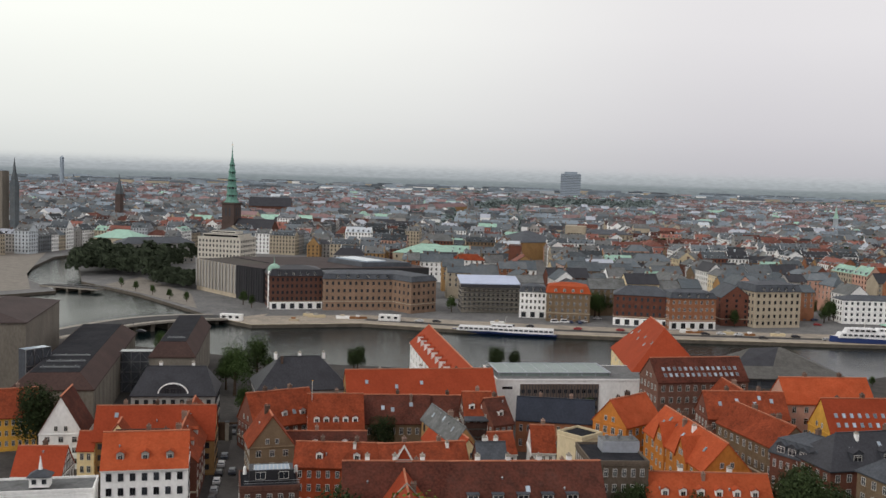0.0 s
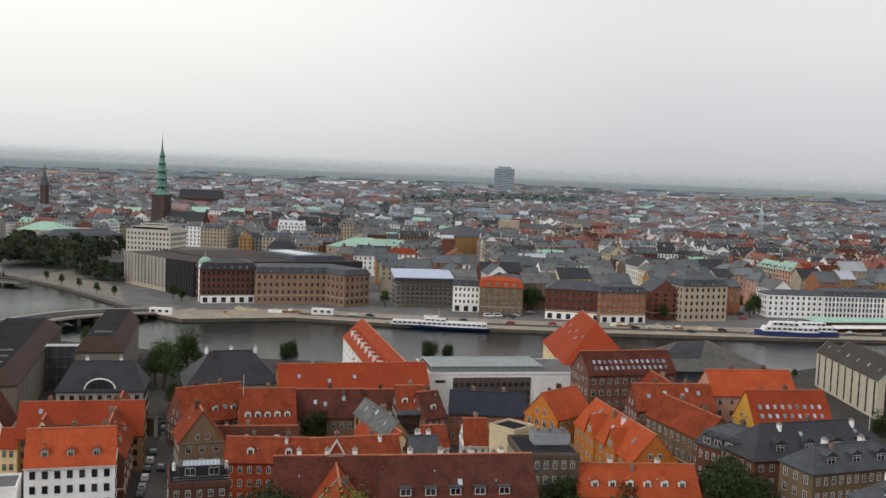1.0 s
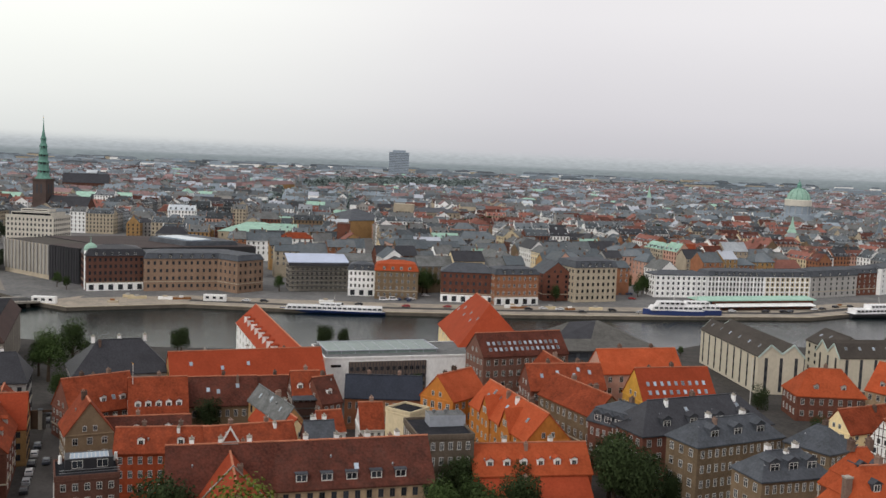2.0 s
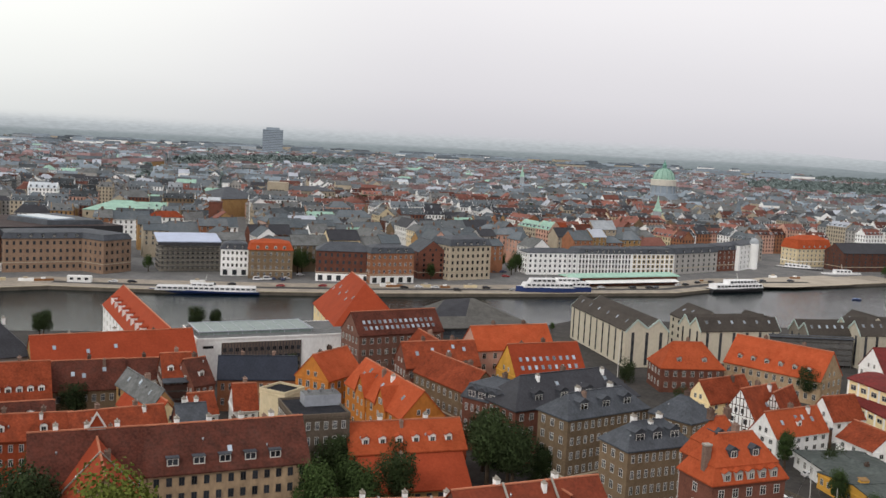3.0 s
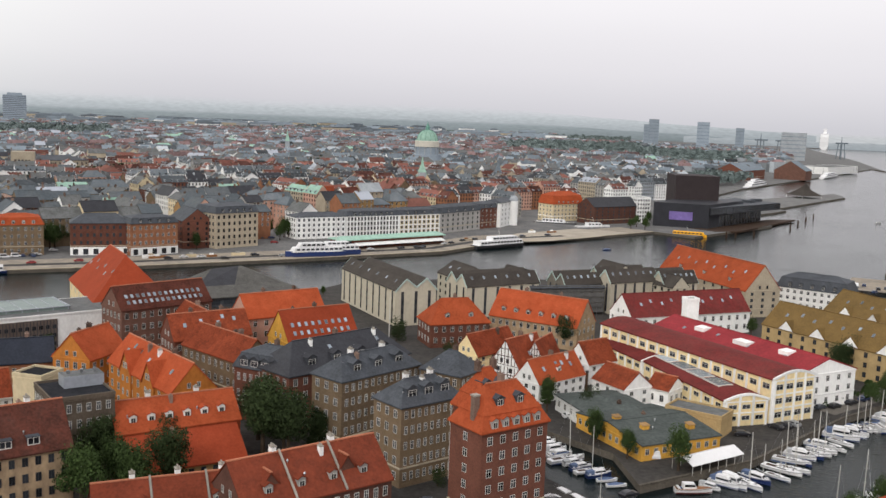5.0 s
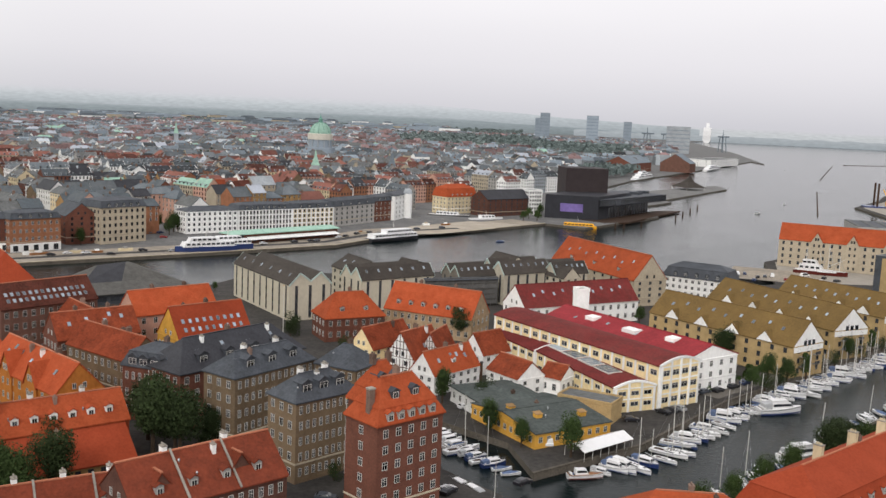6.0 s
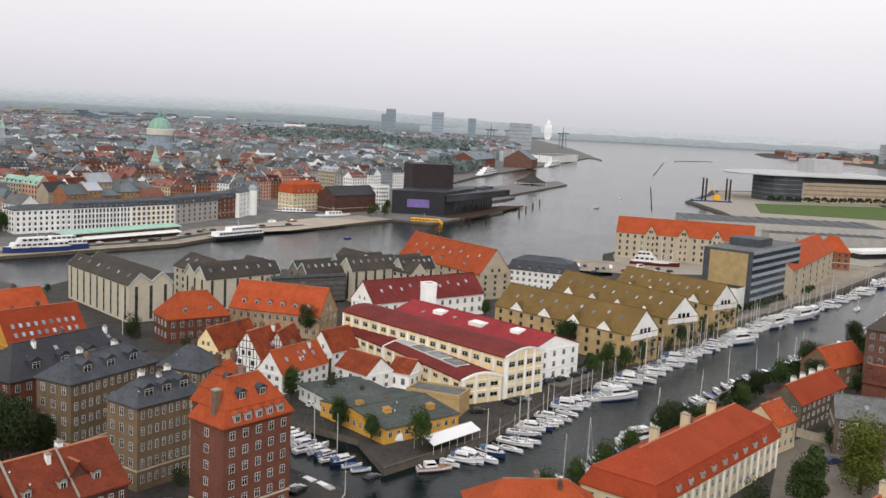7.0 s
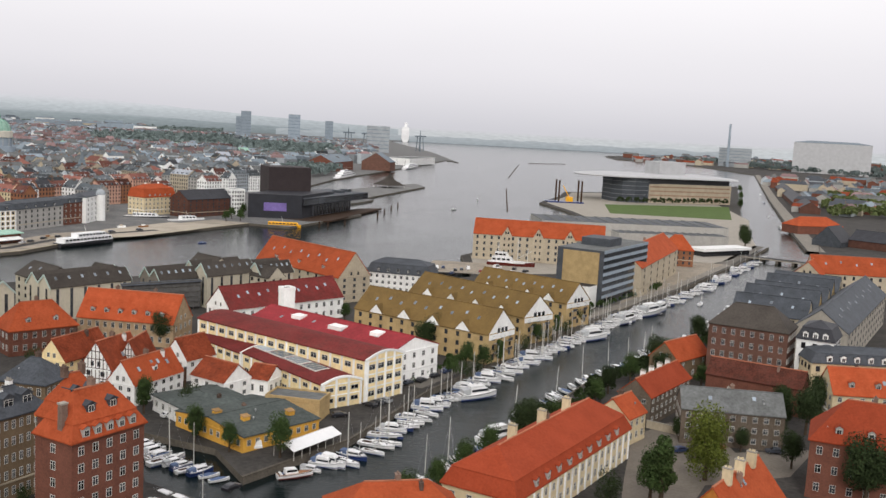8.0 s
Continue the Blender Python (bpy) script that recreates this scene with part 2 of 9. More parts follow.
    "sandpave": material("sandy_building_ground", (0.33, 0.285, 0.225), 0.95, 0.22, 14, 1.5, second=(0.19, 0.175, 0.155)),
    "limestone": material("pale_limestone", (0.58, 0.545, 0.47), 0.9, 0.12, 5, 0.6, streak=0.5),
    "paving": material("pale_quay_paving", (0.42, 0.37, 0.30), 0.9, 0.18, 12, 1.2),
    "quay": material("granite_quay_wall", (0.12, 0.105, 0.085), 0.9, 0.3, 3, 0.5, 0.4),
    "ground": material("city_ground", (0.058, 0.053, 0.048), 0.95, 0.35, 14, 1.2, second=(0.034, 0.033, 0.031)),
    "cityground": material("pale_city_paving", (0.150, 0.150, 0.148), 0.95, 0.25, 20, 2.0, second=(0.23, 0.225, 0.21)),
    "grass": material("lawn_grass", (0.085, 0.13, 0.035), 0.95, 0.2, 10, 0.8),
    "bark": material("bark", (0.07, 0.05, 0.035), 0.95, 0.25, 1, 0.2, 0.5),
    "gardenleaf": material("garden_tree_leaves", (0.046, 0.060, 0.036), 0.9, 0.45, 3, 0.8, 0),
    "leafdark": material("dark_green_leaves", (0.028, 0.043, 0.015), 0.9, 0.45, 1.4, 0.35, 0, by_object=0.2),
    "leaf": material("green_leaves", (0.040, 0.066, 0.019), 0.9, 0.4, 1.4, 0.35, 0, by_object=0.2),
    # Far leaves are lightened to grey-green: painted haze, not foliage colour.
    "fargreen": material("hazed_far_leaves", (0.185, 0.228, 0.222), 0.9, 0.25, 25, 3, 0),
    "midgreen": material("olive_green_leaves", (0.135, 0.165, 0.065), 0.9, 0.35, 8, 1.5, 0),
    "leaflight": material("yellow_green_leaves", (0.100, 0.122, 0.020), 0.8, 0.35, 1.4, 0.35, 0, by_object=0.15),
}


def glass_material(name, colour, rough):
    m = bpy.data.materials.new(name)
    m.use_nodes = True
    n, l = m.node_tree.nodes, m.node_tree.links
    b = n["Principled BSDF"]
    b.inputs["Roughness"].default_value = rough
    b.inputs["Specular IOR Level"].default_value = 0.6
    info = n.new("ShaderNodeObjectInfo")
    rng = n.new("ShaderNodeMapRange")
    rng.inputs["To Min"].default_value, rng.inputs["To Max"].default_value = 0.4, 2.2
    l.new(info.outputs["Random"], rng.inputs["Value"])
    mul = n.new("ShaderNodeMixRGB")
    mul.blend_type = "MULTIPLY"
    mul.inputs[0].default_value = 1
    mul.inputs[1].default_value = (*colour, 1)
    l.new(rng.outputs[0], mul.inputs[2])
    l.new(mul.outputs[0], b.inputs["Base Color"])
    return m


M["glass"] = glass_material("window_glass", (0.022, 0.025, 0.030), 0.12)
M["skyglass"] = glass_material("pale_rooflight_glass", (0.20, 0.24, 0.28), 0.15)


def water_material():
    m = bpy.data.materials.new("harbour_water")
    m.use_nodes = True
    n, l = m.node_tree.nodes, m.node_tree.links
    b = n["Principled BSDF"]
    b.inputs["Base Color"].default_value = (0.004, 0.009, 0.010, 1)
    b.inputs["Roughness"].default_value = 0.14
    b.inputs["IOR"].default_value = 1.29
    b.inputs["Specular Tint"].default_value = (0.50, 0.62, 0.68, 1)
    b.inputs["Specular IOR Level"].default_value = 0.28
    geo = n.new("ShaderNodeNewGeometry")
    w1 = n.new("ShaderNodeTexNoise")
    w1.inputs["Scale"].default_value, w1.inputs["Detail"].default_value = 0.9, 5
    w2 = n.new("ShaderNodeTexNoise")
    w2.inputs["Scale"].default_value, w2.inputs["Detail"].default_value = 0.02, 3
    for t in (w1, w2):
        l.new(geo.outputs["Position"], t.inputs["Vector"])
    mul = n.new("ShaderNodeMath")
    mul.operation = "MULTIPLY"
    l.new(w1.outputs[0], mul.inputs[0])
    l.new(w2.outputs[0], mul.inputs[1])
    bp = n.new("ShaderNodeBump")
    bp.inputs["Strength"].default_value, bp.inputs["Distance"].default_value = 0.5, 0.5
    l.new(mul.outputs[0], bp.inputs["Height"])
    l.new(bp.outputs[0], b.inputs["Normal"])
    return m


M["water"] = water_material()


def haze_material(name, colour, above, low, high):
    """Plain far distance that glows in painted haze colours, streaked by woods and roofs, and thins out into the sky
    with height.
    """
    m = bpy.data.materials.new(name)
    m.use_nodes = True
    n, l = m.node_tree.nodes, m.node_tree.links
    n.clear()
    o = n.new("ShaderNodeOutputMaterial")
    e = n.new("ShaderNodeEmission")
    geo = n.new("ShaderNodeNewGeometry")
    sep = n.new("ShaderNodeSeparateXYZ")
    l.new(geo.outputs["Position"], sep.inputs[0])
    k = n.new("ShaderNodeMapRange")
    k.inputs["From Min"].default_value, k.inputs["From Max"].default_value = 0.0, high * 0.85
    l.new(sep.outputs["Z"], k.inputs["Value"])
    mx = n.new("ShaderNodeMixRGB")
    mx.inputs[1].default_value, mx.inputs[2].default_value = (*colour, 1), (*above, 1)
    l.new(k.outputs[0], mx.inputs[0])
    tex = n.new("ShaderNodeTexNoise")
    tex.inputs["Scale"].default_value, tex.inputs["Detail"].default_value = 0.022, 8
    squash = n.new("ShaderNodeMapping")
    squash.inputs["Scale"].default_value = (1.5, 1.5, 7.0)
    l.new(geo.outputs["Position"], squash.inputs[0])
    l.new(squash.outputs[0], tex.inputs["Vector"])
    v = n.new("ShaderNodeMapRange")
    v.inputs["From Min"].default_value, v.inputs["From Max"].default_value = 0.3, 0.7
    v.inputs["To Min"].default_value, v.inputs["To Max"].default_value = 0.88, 1.07
    l.new(tex.outputs[0], v.inputs["Value"])
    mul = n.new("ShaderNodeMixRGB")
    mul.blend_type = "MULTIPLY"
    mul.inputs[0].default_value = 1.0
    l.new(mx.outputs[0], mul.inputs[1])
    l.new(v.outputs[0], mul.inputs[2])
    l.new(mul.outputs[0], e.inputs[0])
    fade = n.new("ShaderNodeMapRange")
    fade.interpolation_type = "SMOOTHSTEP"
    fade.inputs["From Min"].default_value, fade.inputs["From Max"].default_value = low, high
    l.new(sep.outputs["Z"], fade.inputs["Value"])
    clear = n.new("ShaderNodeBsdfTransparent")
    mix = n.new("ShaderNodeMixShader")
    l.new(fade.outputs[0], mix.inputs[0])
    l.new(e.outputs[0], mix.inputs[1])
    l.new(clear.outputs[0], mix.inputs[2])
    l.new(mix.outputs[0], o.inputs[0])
    return m


# ---- mesh helpers ----
class Geo:
    """Vertices and faces with a material each, gathered before they become one mesh."""

    def __init__(self):
        self.v, self.f, self.m, self.mats = [], [], [], []

    def slot(self, mat):
        if mat not in self.mats:
            self.mats.append(mat)
        return self.mats.index(mat)

    def face(self, pts, mat):
        k = len(self.v)
        self.v += [tuple(p) for p in pts]
        self.f.append(tuple(range(k, k + len(pts))))
        self.m.append(self.slot(mat))

    def box(self, x0, y0, z0, x1, y1, z1, mat, top=None, bottom=False):
        self.prism([(x0, y0), (x1, y0), (x1, y1), (x0, y1)], z0, z1, mat, top, bottom)

    def prism(self, ring, z0, z1, mat, top=None, bottom=False):
        k, n, s = len(self.v), len(ring), self.slot(mat)
        self.v += [(x, y, z0) for x, y in ring] + [(x, y, z1) for x, y in ring]
        for i in range(n):
            j = (i + 1) % n
            self.f.append((k + i, k + j, k + n + j, k + n + i))
            self.m.append(s)
        self.f.append(tuple(range(k + n, k + 2 * n)))
        self.m.append(self.slot(top or mat))
        if bottom:
            self.f.append(tuple(range(k + n - 1, k - 1, -1)))
            self.m.append(s)

    def loft(self, rings, mat, caps=True):
        """Skin between rings of equal length."""
        k, n, s = len(self.v), len(rings[0]), self.slot(mat)
        for r in rings:
            self.v += [tuple(p) for p in r]
        for a in range(len(rings) - 1):
            for i in range(n):
                j = (i + 1) % n
                self.f.append((k + a * n + i, k + a * n + j, k + (a + 1) * n + j, k + (a + 1) * n + i))
                self.m.append(s)
        if caps:
            self.f.append(tuple(range(k + n - 1, k - 1, -1)))
            e = k + (len(rings) - 1) * n
            self.f.append(tuple(range(e, e + n)))
            self.m += [s, s]

    def tube(self, a, b, r0, r1, mat, n=6):
        a, b = Vector(a), Vector(b)
        d = (b - a).normalized()
        u = d.orthogonal().normalized()
        w = d.cross(u)
        self.loft([[p + r * (math.cos(q) * u + math.sin(q) * w) for q in (2 * math.pi * i / n for i in range(n))] for p, r in ((a, r0), (b, r1))], mat)

    def dome(self, x, y, z, r, h, mat, n=12, rows=5):
        rings = [[(x + r * math.cos(e) * math.cos(2 * math.pi * i / n), y + r * math.cos(e) * math.sin(2 * math.pi * i / n), z + h * math.sin(e)) for i in range(n)] for e in (math.pi / 2 * k / rows * 0.98 for k in range(rows + 1))]
        self.loft(rings, mat)

    def mesh(self, name):
        me = bpy.data.meshes.new(name)
        me.from_pydata(self.v, [], self.f)
        for mt in self.mats:
            me.materials.append(mt)
        me.polygons.foreach_set("material_index", self.m)
        me.update()
        return me


def part(name, geo, parent, label="", m=None):
    """One mesh object under a thing or a part; geo may be a mesh that several parts share."""
    ob = new(name, geo.mesh(name) if isinstance(geo, Geo) else geo)
    ob.parent = parent
    if m is not None:
        ob.matrix_basis = m
    if label:
        ob["label"] = label
    return ob


def thing(name, m, label, category, group="", kind=""):
    ob = new(name)
    ob.empty_display_size = 0.5
    ob.matrix_basis = m
    return tagged(ob, label, category, group, kind)


def solid(name, geo, label, category, group="", kind="", m=None):
    ob = new(name, geo.mesh(name))
    if m is not None:
        ob.matrix_basis = m
    return tagged(ob, label, category, group, kind)


# ---- ground and water ----
def land(name, ring, label, z=0.0, mat="ground", depth=5.0):
    """A slab of land with a quay wall round it."""
    bm = bmesh.new()
    top = [bm.verts.new((x, y, z)) for x, y in ring]
    f = bm.faces.new(top)
    f.normal_update()
    if f.normal.z < 0:
        f.normal_flip()
    f.material_index = 0
    low = [bm.verts.new((x, y, z - depth)) for x, y in ring]
    for i in range(len(ring)):
        j = (i + 1) % len(ring)
        q = bm.faces.new((top[i], top[j], low[j], low[i]))
        q.material_index = 1
    bmesh.ops.recalc_face_normals(bm, faces=bm.faces)
    bmesh.ops.triangulate(bm, faces=[f])
    me = bpy.data.meshes.new(name)
    bm.to_mesh(me)
    bm.free()
    me.materials.append(M[mat])
    me.materials.append(M["quay"])
    return tagged(new(name, me), label, "ground", kind="structure")


sea = Geo()
sea.face([(-4900, -1500, -1.6), (4900, -1500, -1.6), (4900, 4900, -1.6), (-4900, 4900, -1.6)], M["water"])
solid("water", sea, "dark grey-green rippled harbour water reflecting the overcast sky", "water", kind="structure")

# the city side of the harbour, out to the horizon
QUAY = [(-398, 300), (-374, 300), (-344, 345), (-305, 366), (-261, 395), (-216, 428), (-161, 475), (-90, 540), (-60, 603), (-19, 640), (33, 708)]
land("ground_city", [
    (-4800, -900), (-900, -900), (-640, 60), (-545, 240), (-545, 292), (-640, 315), (-742, 395), (-760, 425), (-580, 328), (-505, 322), (-441, 309), *QUAY,
    (60, 690), (128, 800), (112, 870), (150, 930), (165, 960), (150, 985), (150, 1010), (83.5, 1022.3), (164.8, 1271.8), (315.4, 1630.6), (538.9, 2182.9), (540.6, 2075.9), (630.9, 2691.4), (703.2, 3272.3), (720, 3500), (800, 4300), (1000, 4800), (-4800, 4800)],
    "grey city ground of streets and courtyards with a granite quay edge", mat="cityground")
land("ground_pier", [(154.3, 967.4), (268.8, 1192.7), (269.9, 1255.2), (162.3, 1101.3)], "flat pier beyond the playhouse with a stone edge", 0, "cityground")
# the near island, church side
CANAL_WEST = [(405, 640), (319, 539), (233, 445), (161, 374), (101, 308), (65, 268), (36, 226), (10, 203)]
CANAL_EAST = [(18, 172), (37, 182), (68, 218), (114, 273), (184, 336), (308, 480), (420, 600), (480, 690)]
land("ground_island", [
    (-900, -900), (-640, 60), (-500, 110), (-440, 195), (-415, 205), (-351, 231), (-292, 253), (-253, 280), (-228, 303), (-170, 352), (-120, 398), (-112, 424), (-60, 455), (20, 480), (62, 505), (108, 505), (118, 470),
    (135, 480), (150, 560), (255, 690), (330, 800), (345, 900), (352, 1000), (420, 1120), (455, 1200), (640, 1260), (900.6, 1536.5), (495.0, 831.9), (362.1, 592.3),
    *CANAL_WEST, (4.5, 222.2), (-10.8, 234.2), (-13.8, 236.8), (-9.6, 202.7), (3.4, 189.8), (0, 130), (14, 130), *CANAL_EAST, (423.1, 622.0), (476.3, 717.5), (741.8, 1183.2), (1289.0, 2126.1),
    (1441.3, 2820.5), (1286.4, 2945.0), (1418.5, 3350.5), (1500, 3500), (2100, 4000), (3000, 4300), (4800, 4300), (4800, -900)],
    "grey paved island ground with granite quays along the canal")


def strip(name, line, width, z, mat, label, category="pavement", side=1, thick=0.12):
    """A paved strip along a line, laid on the ground to one side of it."""
    g, pts = Geo(), [Vector((x, y)) for x, y in line]
    offs = []
    for i, p in enumerate(pts):
        a, b = pts[max(i - 1, 0)], pts[min(i + 1, len(pts) - 1)]
        d = (b - a).normalized()
        offs.append(p + side * width * Vector((-d.y, d.x)))
    for i in range(len(pts) - 1):
        q = [pts[i], pts[i + 1], offs[i + 1], offs[i]]
        if side < 0:
            q = q[::-1]
        g.prism([(v.x, v.y) for v in q], z - thick, z, M[mat])
    return solid(name, g, label, category, kind="structure")


strip("pavement_quay", QUAY, 30, 0.06, "sandpave", "pale sandy promenade paving along the city quay")
strip("road_quay", [(x - 10.5 * 0.63, y + 10.5 * 0.78) for x, y in QUAY[2:10]], 5.5, 0.09, "asphalt", "dark asphalt road behind the promenade", "road")
strip("quay_edge_city", QUAY, 0.8, 0.25, "stone", "pale granite edge stones of the city quay", "kerb", 1, 0.4)
strip("quay_edge_west", CANAL_WEST, 0.7, 0.25, "quay", "granite edge stones of the canal quay", "kerb", -1, 0.4)
strip("quay_edge_east", CANAL_EAST, 0.7, 0.25, "quay", "granite edge stones of the canal quay", "kerb", -1, 0.4)
strip("road_canal", [(x - 3 * 0.66, y + 3 * 0.75) for x, y in CANAL_WEST[:6]], 8, 0.05, "quaypave", "worn sett-paved quay road along the canal", "road", -1)
strip("pavement_canal", [(x - 2.4 * 0.66, y + 2.4 * 0.75) for x, y in CANAL_WEST[1:5]], 4.6, 0.08, "cobble", "pale sett path along the moorings", "pavement", -1)
strip("lawn_canal", [(x - 7.6 * 0.66, y + 7.6 * 0.75) for x, y in CANAL_WEST[3:5]], 6.5, 0.09, "grass", "strip of lawn between the flats and the canal road", "lawn", -1)
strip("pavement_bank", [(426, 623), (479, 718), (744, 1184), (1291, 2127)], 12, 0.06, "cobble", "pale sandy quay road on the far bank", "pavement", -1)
for name, ring, label in (("pavement_lot", [(112, 496), (160, 484), (171, 524), (128, 537)], "pale trodden car park beside the warehouse"),
                          ("pavement_wharf", [(176, 390), (231, 449), (316, 542), (296, 556), (222, 480)], "pale sandy wharf paving beside the canal")):
    g = Geo()
    g.prism(ring, -.06, .07, M["sandpave"])
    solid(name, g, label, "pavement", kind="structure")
strip("road_main", [(-174.4, 129.6), (-232.9, 182.2), (-263.1, 211.6)], 11, 0.05, "street", "worn grey asphalt main street between old houses", "road", -1)

strip("lawn_canal", [(x - 13.5 * 0.66, y + 13.5 * 0.75) for x, y in CANAL_WEST[2:5]], 5, 0.07, "grass", "strip of rough grass beside the quay road", "lawn", -1)
yard = Geo()
yard.prism([(-34.8, 172.3), (-27.2, 172.9), (-27.8, 181.6), (-33.3, 176.8)], -.1, .06, M["grass"])
solid("lawn_yard", yard, "small green lawn between brick tenements", "lawn", kind="structure")


# ---- houses ----
WINDOWS, DORMERS = {}, {}


def window_mesh(w, h, style):
    """A casement facing -y, in one piece: frame and bars stand proud of the set-back panes."""
    key = (round(w, 1), round(h, 1), style)
    if key not in WINDOWS:
        w, h = key[0], key[1]
        g, fr, gl = Geo(), M["darkframe" if style == "dark" else "frame"], M["glass"]
        t, d, b = (0.07, 0.09, 0.028)
        xs, zs = [-w / 2, -w / 2 + t, w / 2 - t, w / 2], [0, t, h - t, h]
        if style != "plain":
            xs[2:2] = [-b, b]
        if style == "cross" and h > 1.3:
            zs[2:2] = [h * 0.64, h * 0.64 + 2 * b]
        rows, cols = len(zs) - 1, len(xs) - 1
        bar = [[i % 2 == 0 or k % 2 == 0 for i in range(cols)] for k in range(rows)]
        seen = {}

        def at(x, y, z):
            if (x, y, z) not in seen:
                seen[x, y, z] = len(g.v)
                g.v.append((x, y, z))
            return seen[x, y, z]

        def quad(pts, mat):
            g.f.append(tuple(at(*p) for p in pts))
            g.m.append(g.slot(mat))

        for k in range(rows):
            for i in range(cols):
                y = -d if bar[k][i] else -0.03
                quad([(xs[i], y, zs[k]), (xs[i + 1], y, zs[k]), (xs[i + 1], y, zs[k + 1]), (xs[i], y, zs[k + 1])], fr if bar[k][i] else gl)
                if not bar[k][i]:
                    quad([(xs[i], -d, zs[k]), (xs[i], y, zs[k]), (xs[i], y, zs[k + 1]), (xs[i], -d, zs[k + 1])], fr)
                    quad([(xs[i + 1], -d, zs[k]), (xs[i + 1], y, zs[k]), (xs[i + 1], y, zs[k + 1]), (xs[i + 1], -d, zs[k + 1])], fr)
                    quad([(xs[i], -d, zs[k]), (xs[i + 1], -d, zs[k]), (xs[i + 1], y, zs[k]), (xs[i], y, zs[k])], fr)
                    quad([(xs[i], -d, zs[k + 1]), (xs[i + 1], -d, zs[k + 1]), (xs[i + 1], y, zs[k + 1]), (xs[i], y, zs[k + 1])], fr)
        for p, q in (((-w / 2, 0), (w / 2, 0)), ((w / 2, 0), (w / 2, h)), ((w / 2, h), (-w / 2, h)), ((-w / 2, h), (-w / 2, 0))):
            quad([(p[0], -d, p[1]), (q[0], -d, q[1]), (q[0], 0.0, q[1]), (p[0], 0.0, p[1])], fr)
        WINDOWS[key] = g.mesh("window")
    return WINDOWS[key]


def many(me, poses):
    """One mesh of a small piece repeated at the poses given."""
    g = Geo()
    pts = [v.co.copy() for v in me.vertices]
    faces = [(tuple(p.vertices), me.materials[p.material_index]) for p in me.polygons]
    for q in poses:
        k = len(g.v)
        g.v += [tuple(q @ p) for p in pts]
        for f, mt in faces:
            g.f.append(tuple(k + i for i in f))
            g.m.append(g.slot(mt))
    return g


def dormer_mesh(w, h, depth, roofm, wallm):
    """A roof dormer that faces -y; its back runs into the slope."""
    key = (w, h, depth, roofm, wallm)
    if key not in DORMERS:
        g = Geo()
        g.box(-w / 2, 0, -0.4, w / 2, depth, h, M[wallm], bottom=True)
        a = w / 2 + 0.18
        z = h + 0.02
        for s in (-1, 1):
            q = [(0, z + w * .3), (s * a, z - .08), (s * a, z + .08), (0, z + w * .3 + .18)]
            g.loft([[(x, y, e) for x, e in q] for y in (-0.22, depth + 0.6)], M[roofm])
        g.face([(-a, -0.03, z), (a, -0.03, z), (0, -0.03, z + w * 0.3)], M[wallm])
        DORMERS[key] = g.mesh("dormer")
    return DORMERS[key]


def chimney_mesh(key="chimney"):
    if key not in DORMERS:
        g = Geo()
        k = 1.35 if key == "cream_chimney" else 1
        mat = M["white"] if key == "white_chimney" else M["chimneybrick"] if key == "chimney" else M["cream"]
        top_ = 2.3 if key == "cream_chimney" else 1.85
        g.box(-0.42 * k, -0.62 * k, 0, 0.42 * k, 0.62 * k, top_ * k, mat)
        g.box(-0.5 * k, -0.7 * k, top_ * k, 0.5 * k, 0.7 * k, top_ * k + .16, M["concrete"] if key != "chimney" else mat)
        for y in (-0.4, 0.1, 0.45):
            g.tube((0, y, top_ * k + .16), (0, y, top_ * k + .55), 0.17, 0.13, M["concrete"] if key == "white_chimney" else mat, 6)
        DORMERS[key] = g.mesh("chimney")
    return DORMERS[key]


def rooflight_mesh():
    """A shed dormer that faces -y: white frame, dark glass, flat grey top running into the slope."""
    if "rooflight" not in DORMERS:
        g = Geo()
        g.box(-1.05, 0, -.5, 1.05, 2.6, 1.35, M["slate"], bottom=True)
        g.box(-1.2, -.25, 1.36, 1.2, 2.8, 1.5, M["slate"], bottom=True)
        for x0, x1, z0, z1 in ((-1.05, 1.05, -.1, .08), (-1.05, 1.05, 1.2, 1.35), (-1.05, -.9, .08, 1.2), (.9, 1.05, .08, 1.2), (-.05, .05, .08, 1.2)):
            g.box(x0, -.1, z0, x1, -.004, z1, M["frame"], bottom=True)
        for x in (-.89, .06):
            g.face([(x, -.03, .09), (x + .83, -.03, .09), (x + .83, -.03, 1.19), (x, -.03, 1.19)], M["glass"])
        DORMERS["rooflight"] = g.mesh("rooflight")
    return DORMERS["rooflight"]


def skylight_mesh():
    if "skylight" not in DORMERS:
        g = Geo()
        g.box(-0.45, -0.65, -0.1, 0.45, 0.65, 0.12, M["metal"])
        g.face([(-0.37, -0.57, 0.13), (0.37, -0.57, 0.13), (0.37, 0.57, 0.13), (-0.37, 0.57, 0.13)], M["skyglass"])
        DORMERS["skylight"] = g.mesh("skylight")
    return DORMERS["skylight"]


house_rng = random.Random(4)


def vent_mesh():
    if "vent" not in DORMERS:
        g = Geo()
        g.tube((0, 0, -.4), (0, 0, .75), .13, .13, M["metal"], 7)
        g.tube((0, 0, .7), (0, 0, .95), .24, .1, M["metal"], 7)
        DORMERS["vent"] = g.mesh("roof_vent")
    return DORMERS["vent"]


def roof_geo(L, W, eave, ridge, kind, mat, gablemat, over=0.45, low=0.68):
    """Roof over a plan of L by W about the origin; the ridge runs along x (kinds g, h, m) or the roof is flat (f)."""
    g, m = Geo(), M[mat]
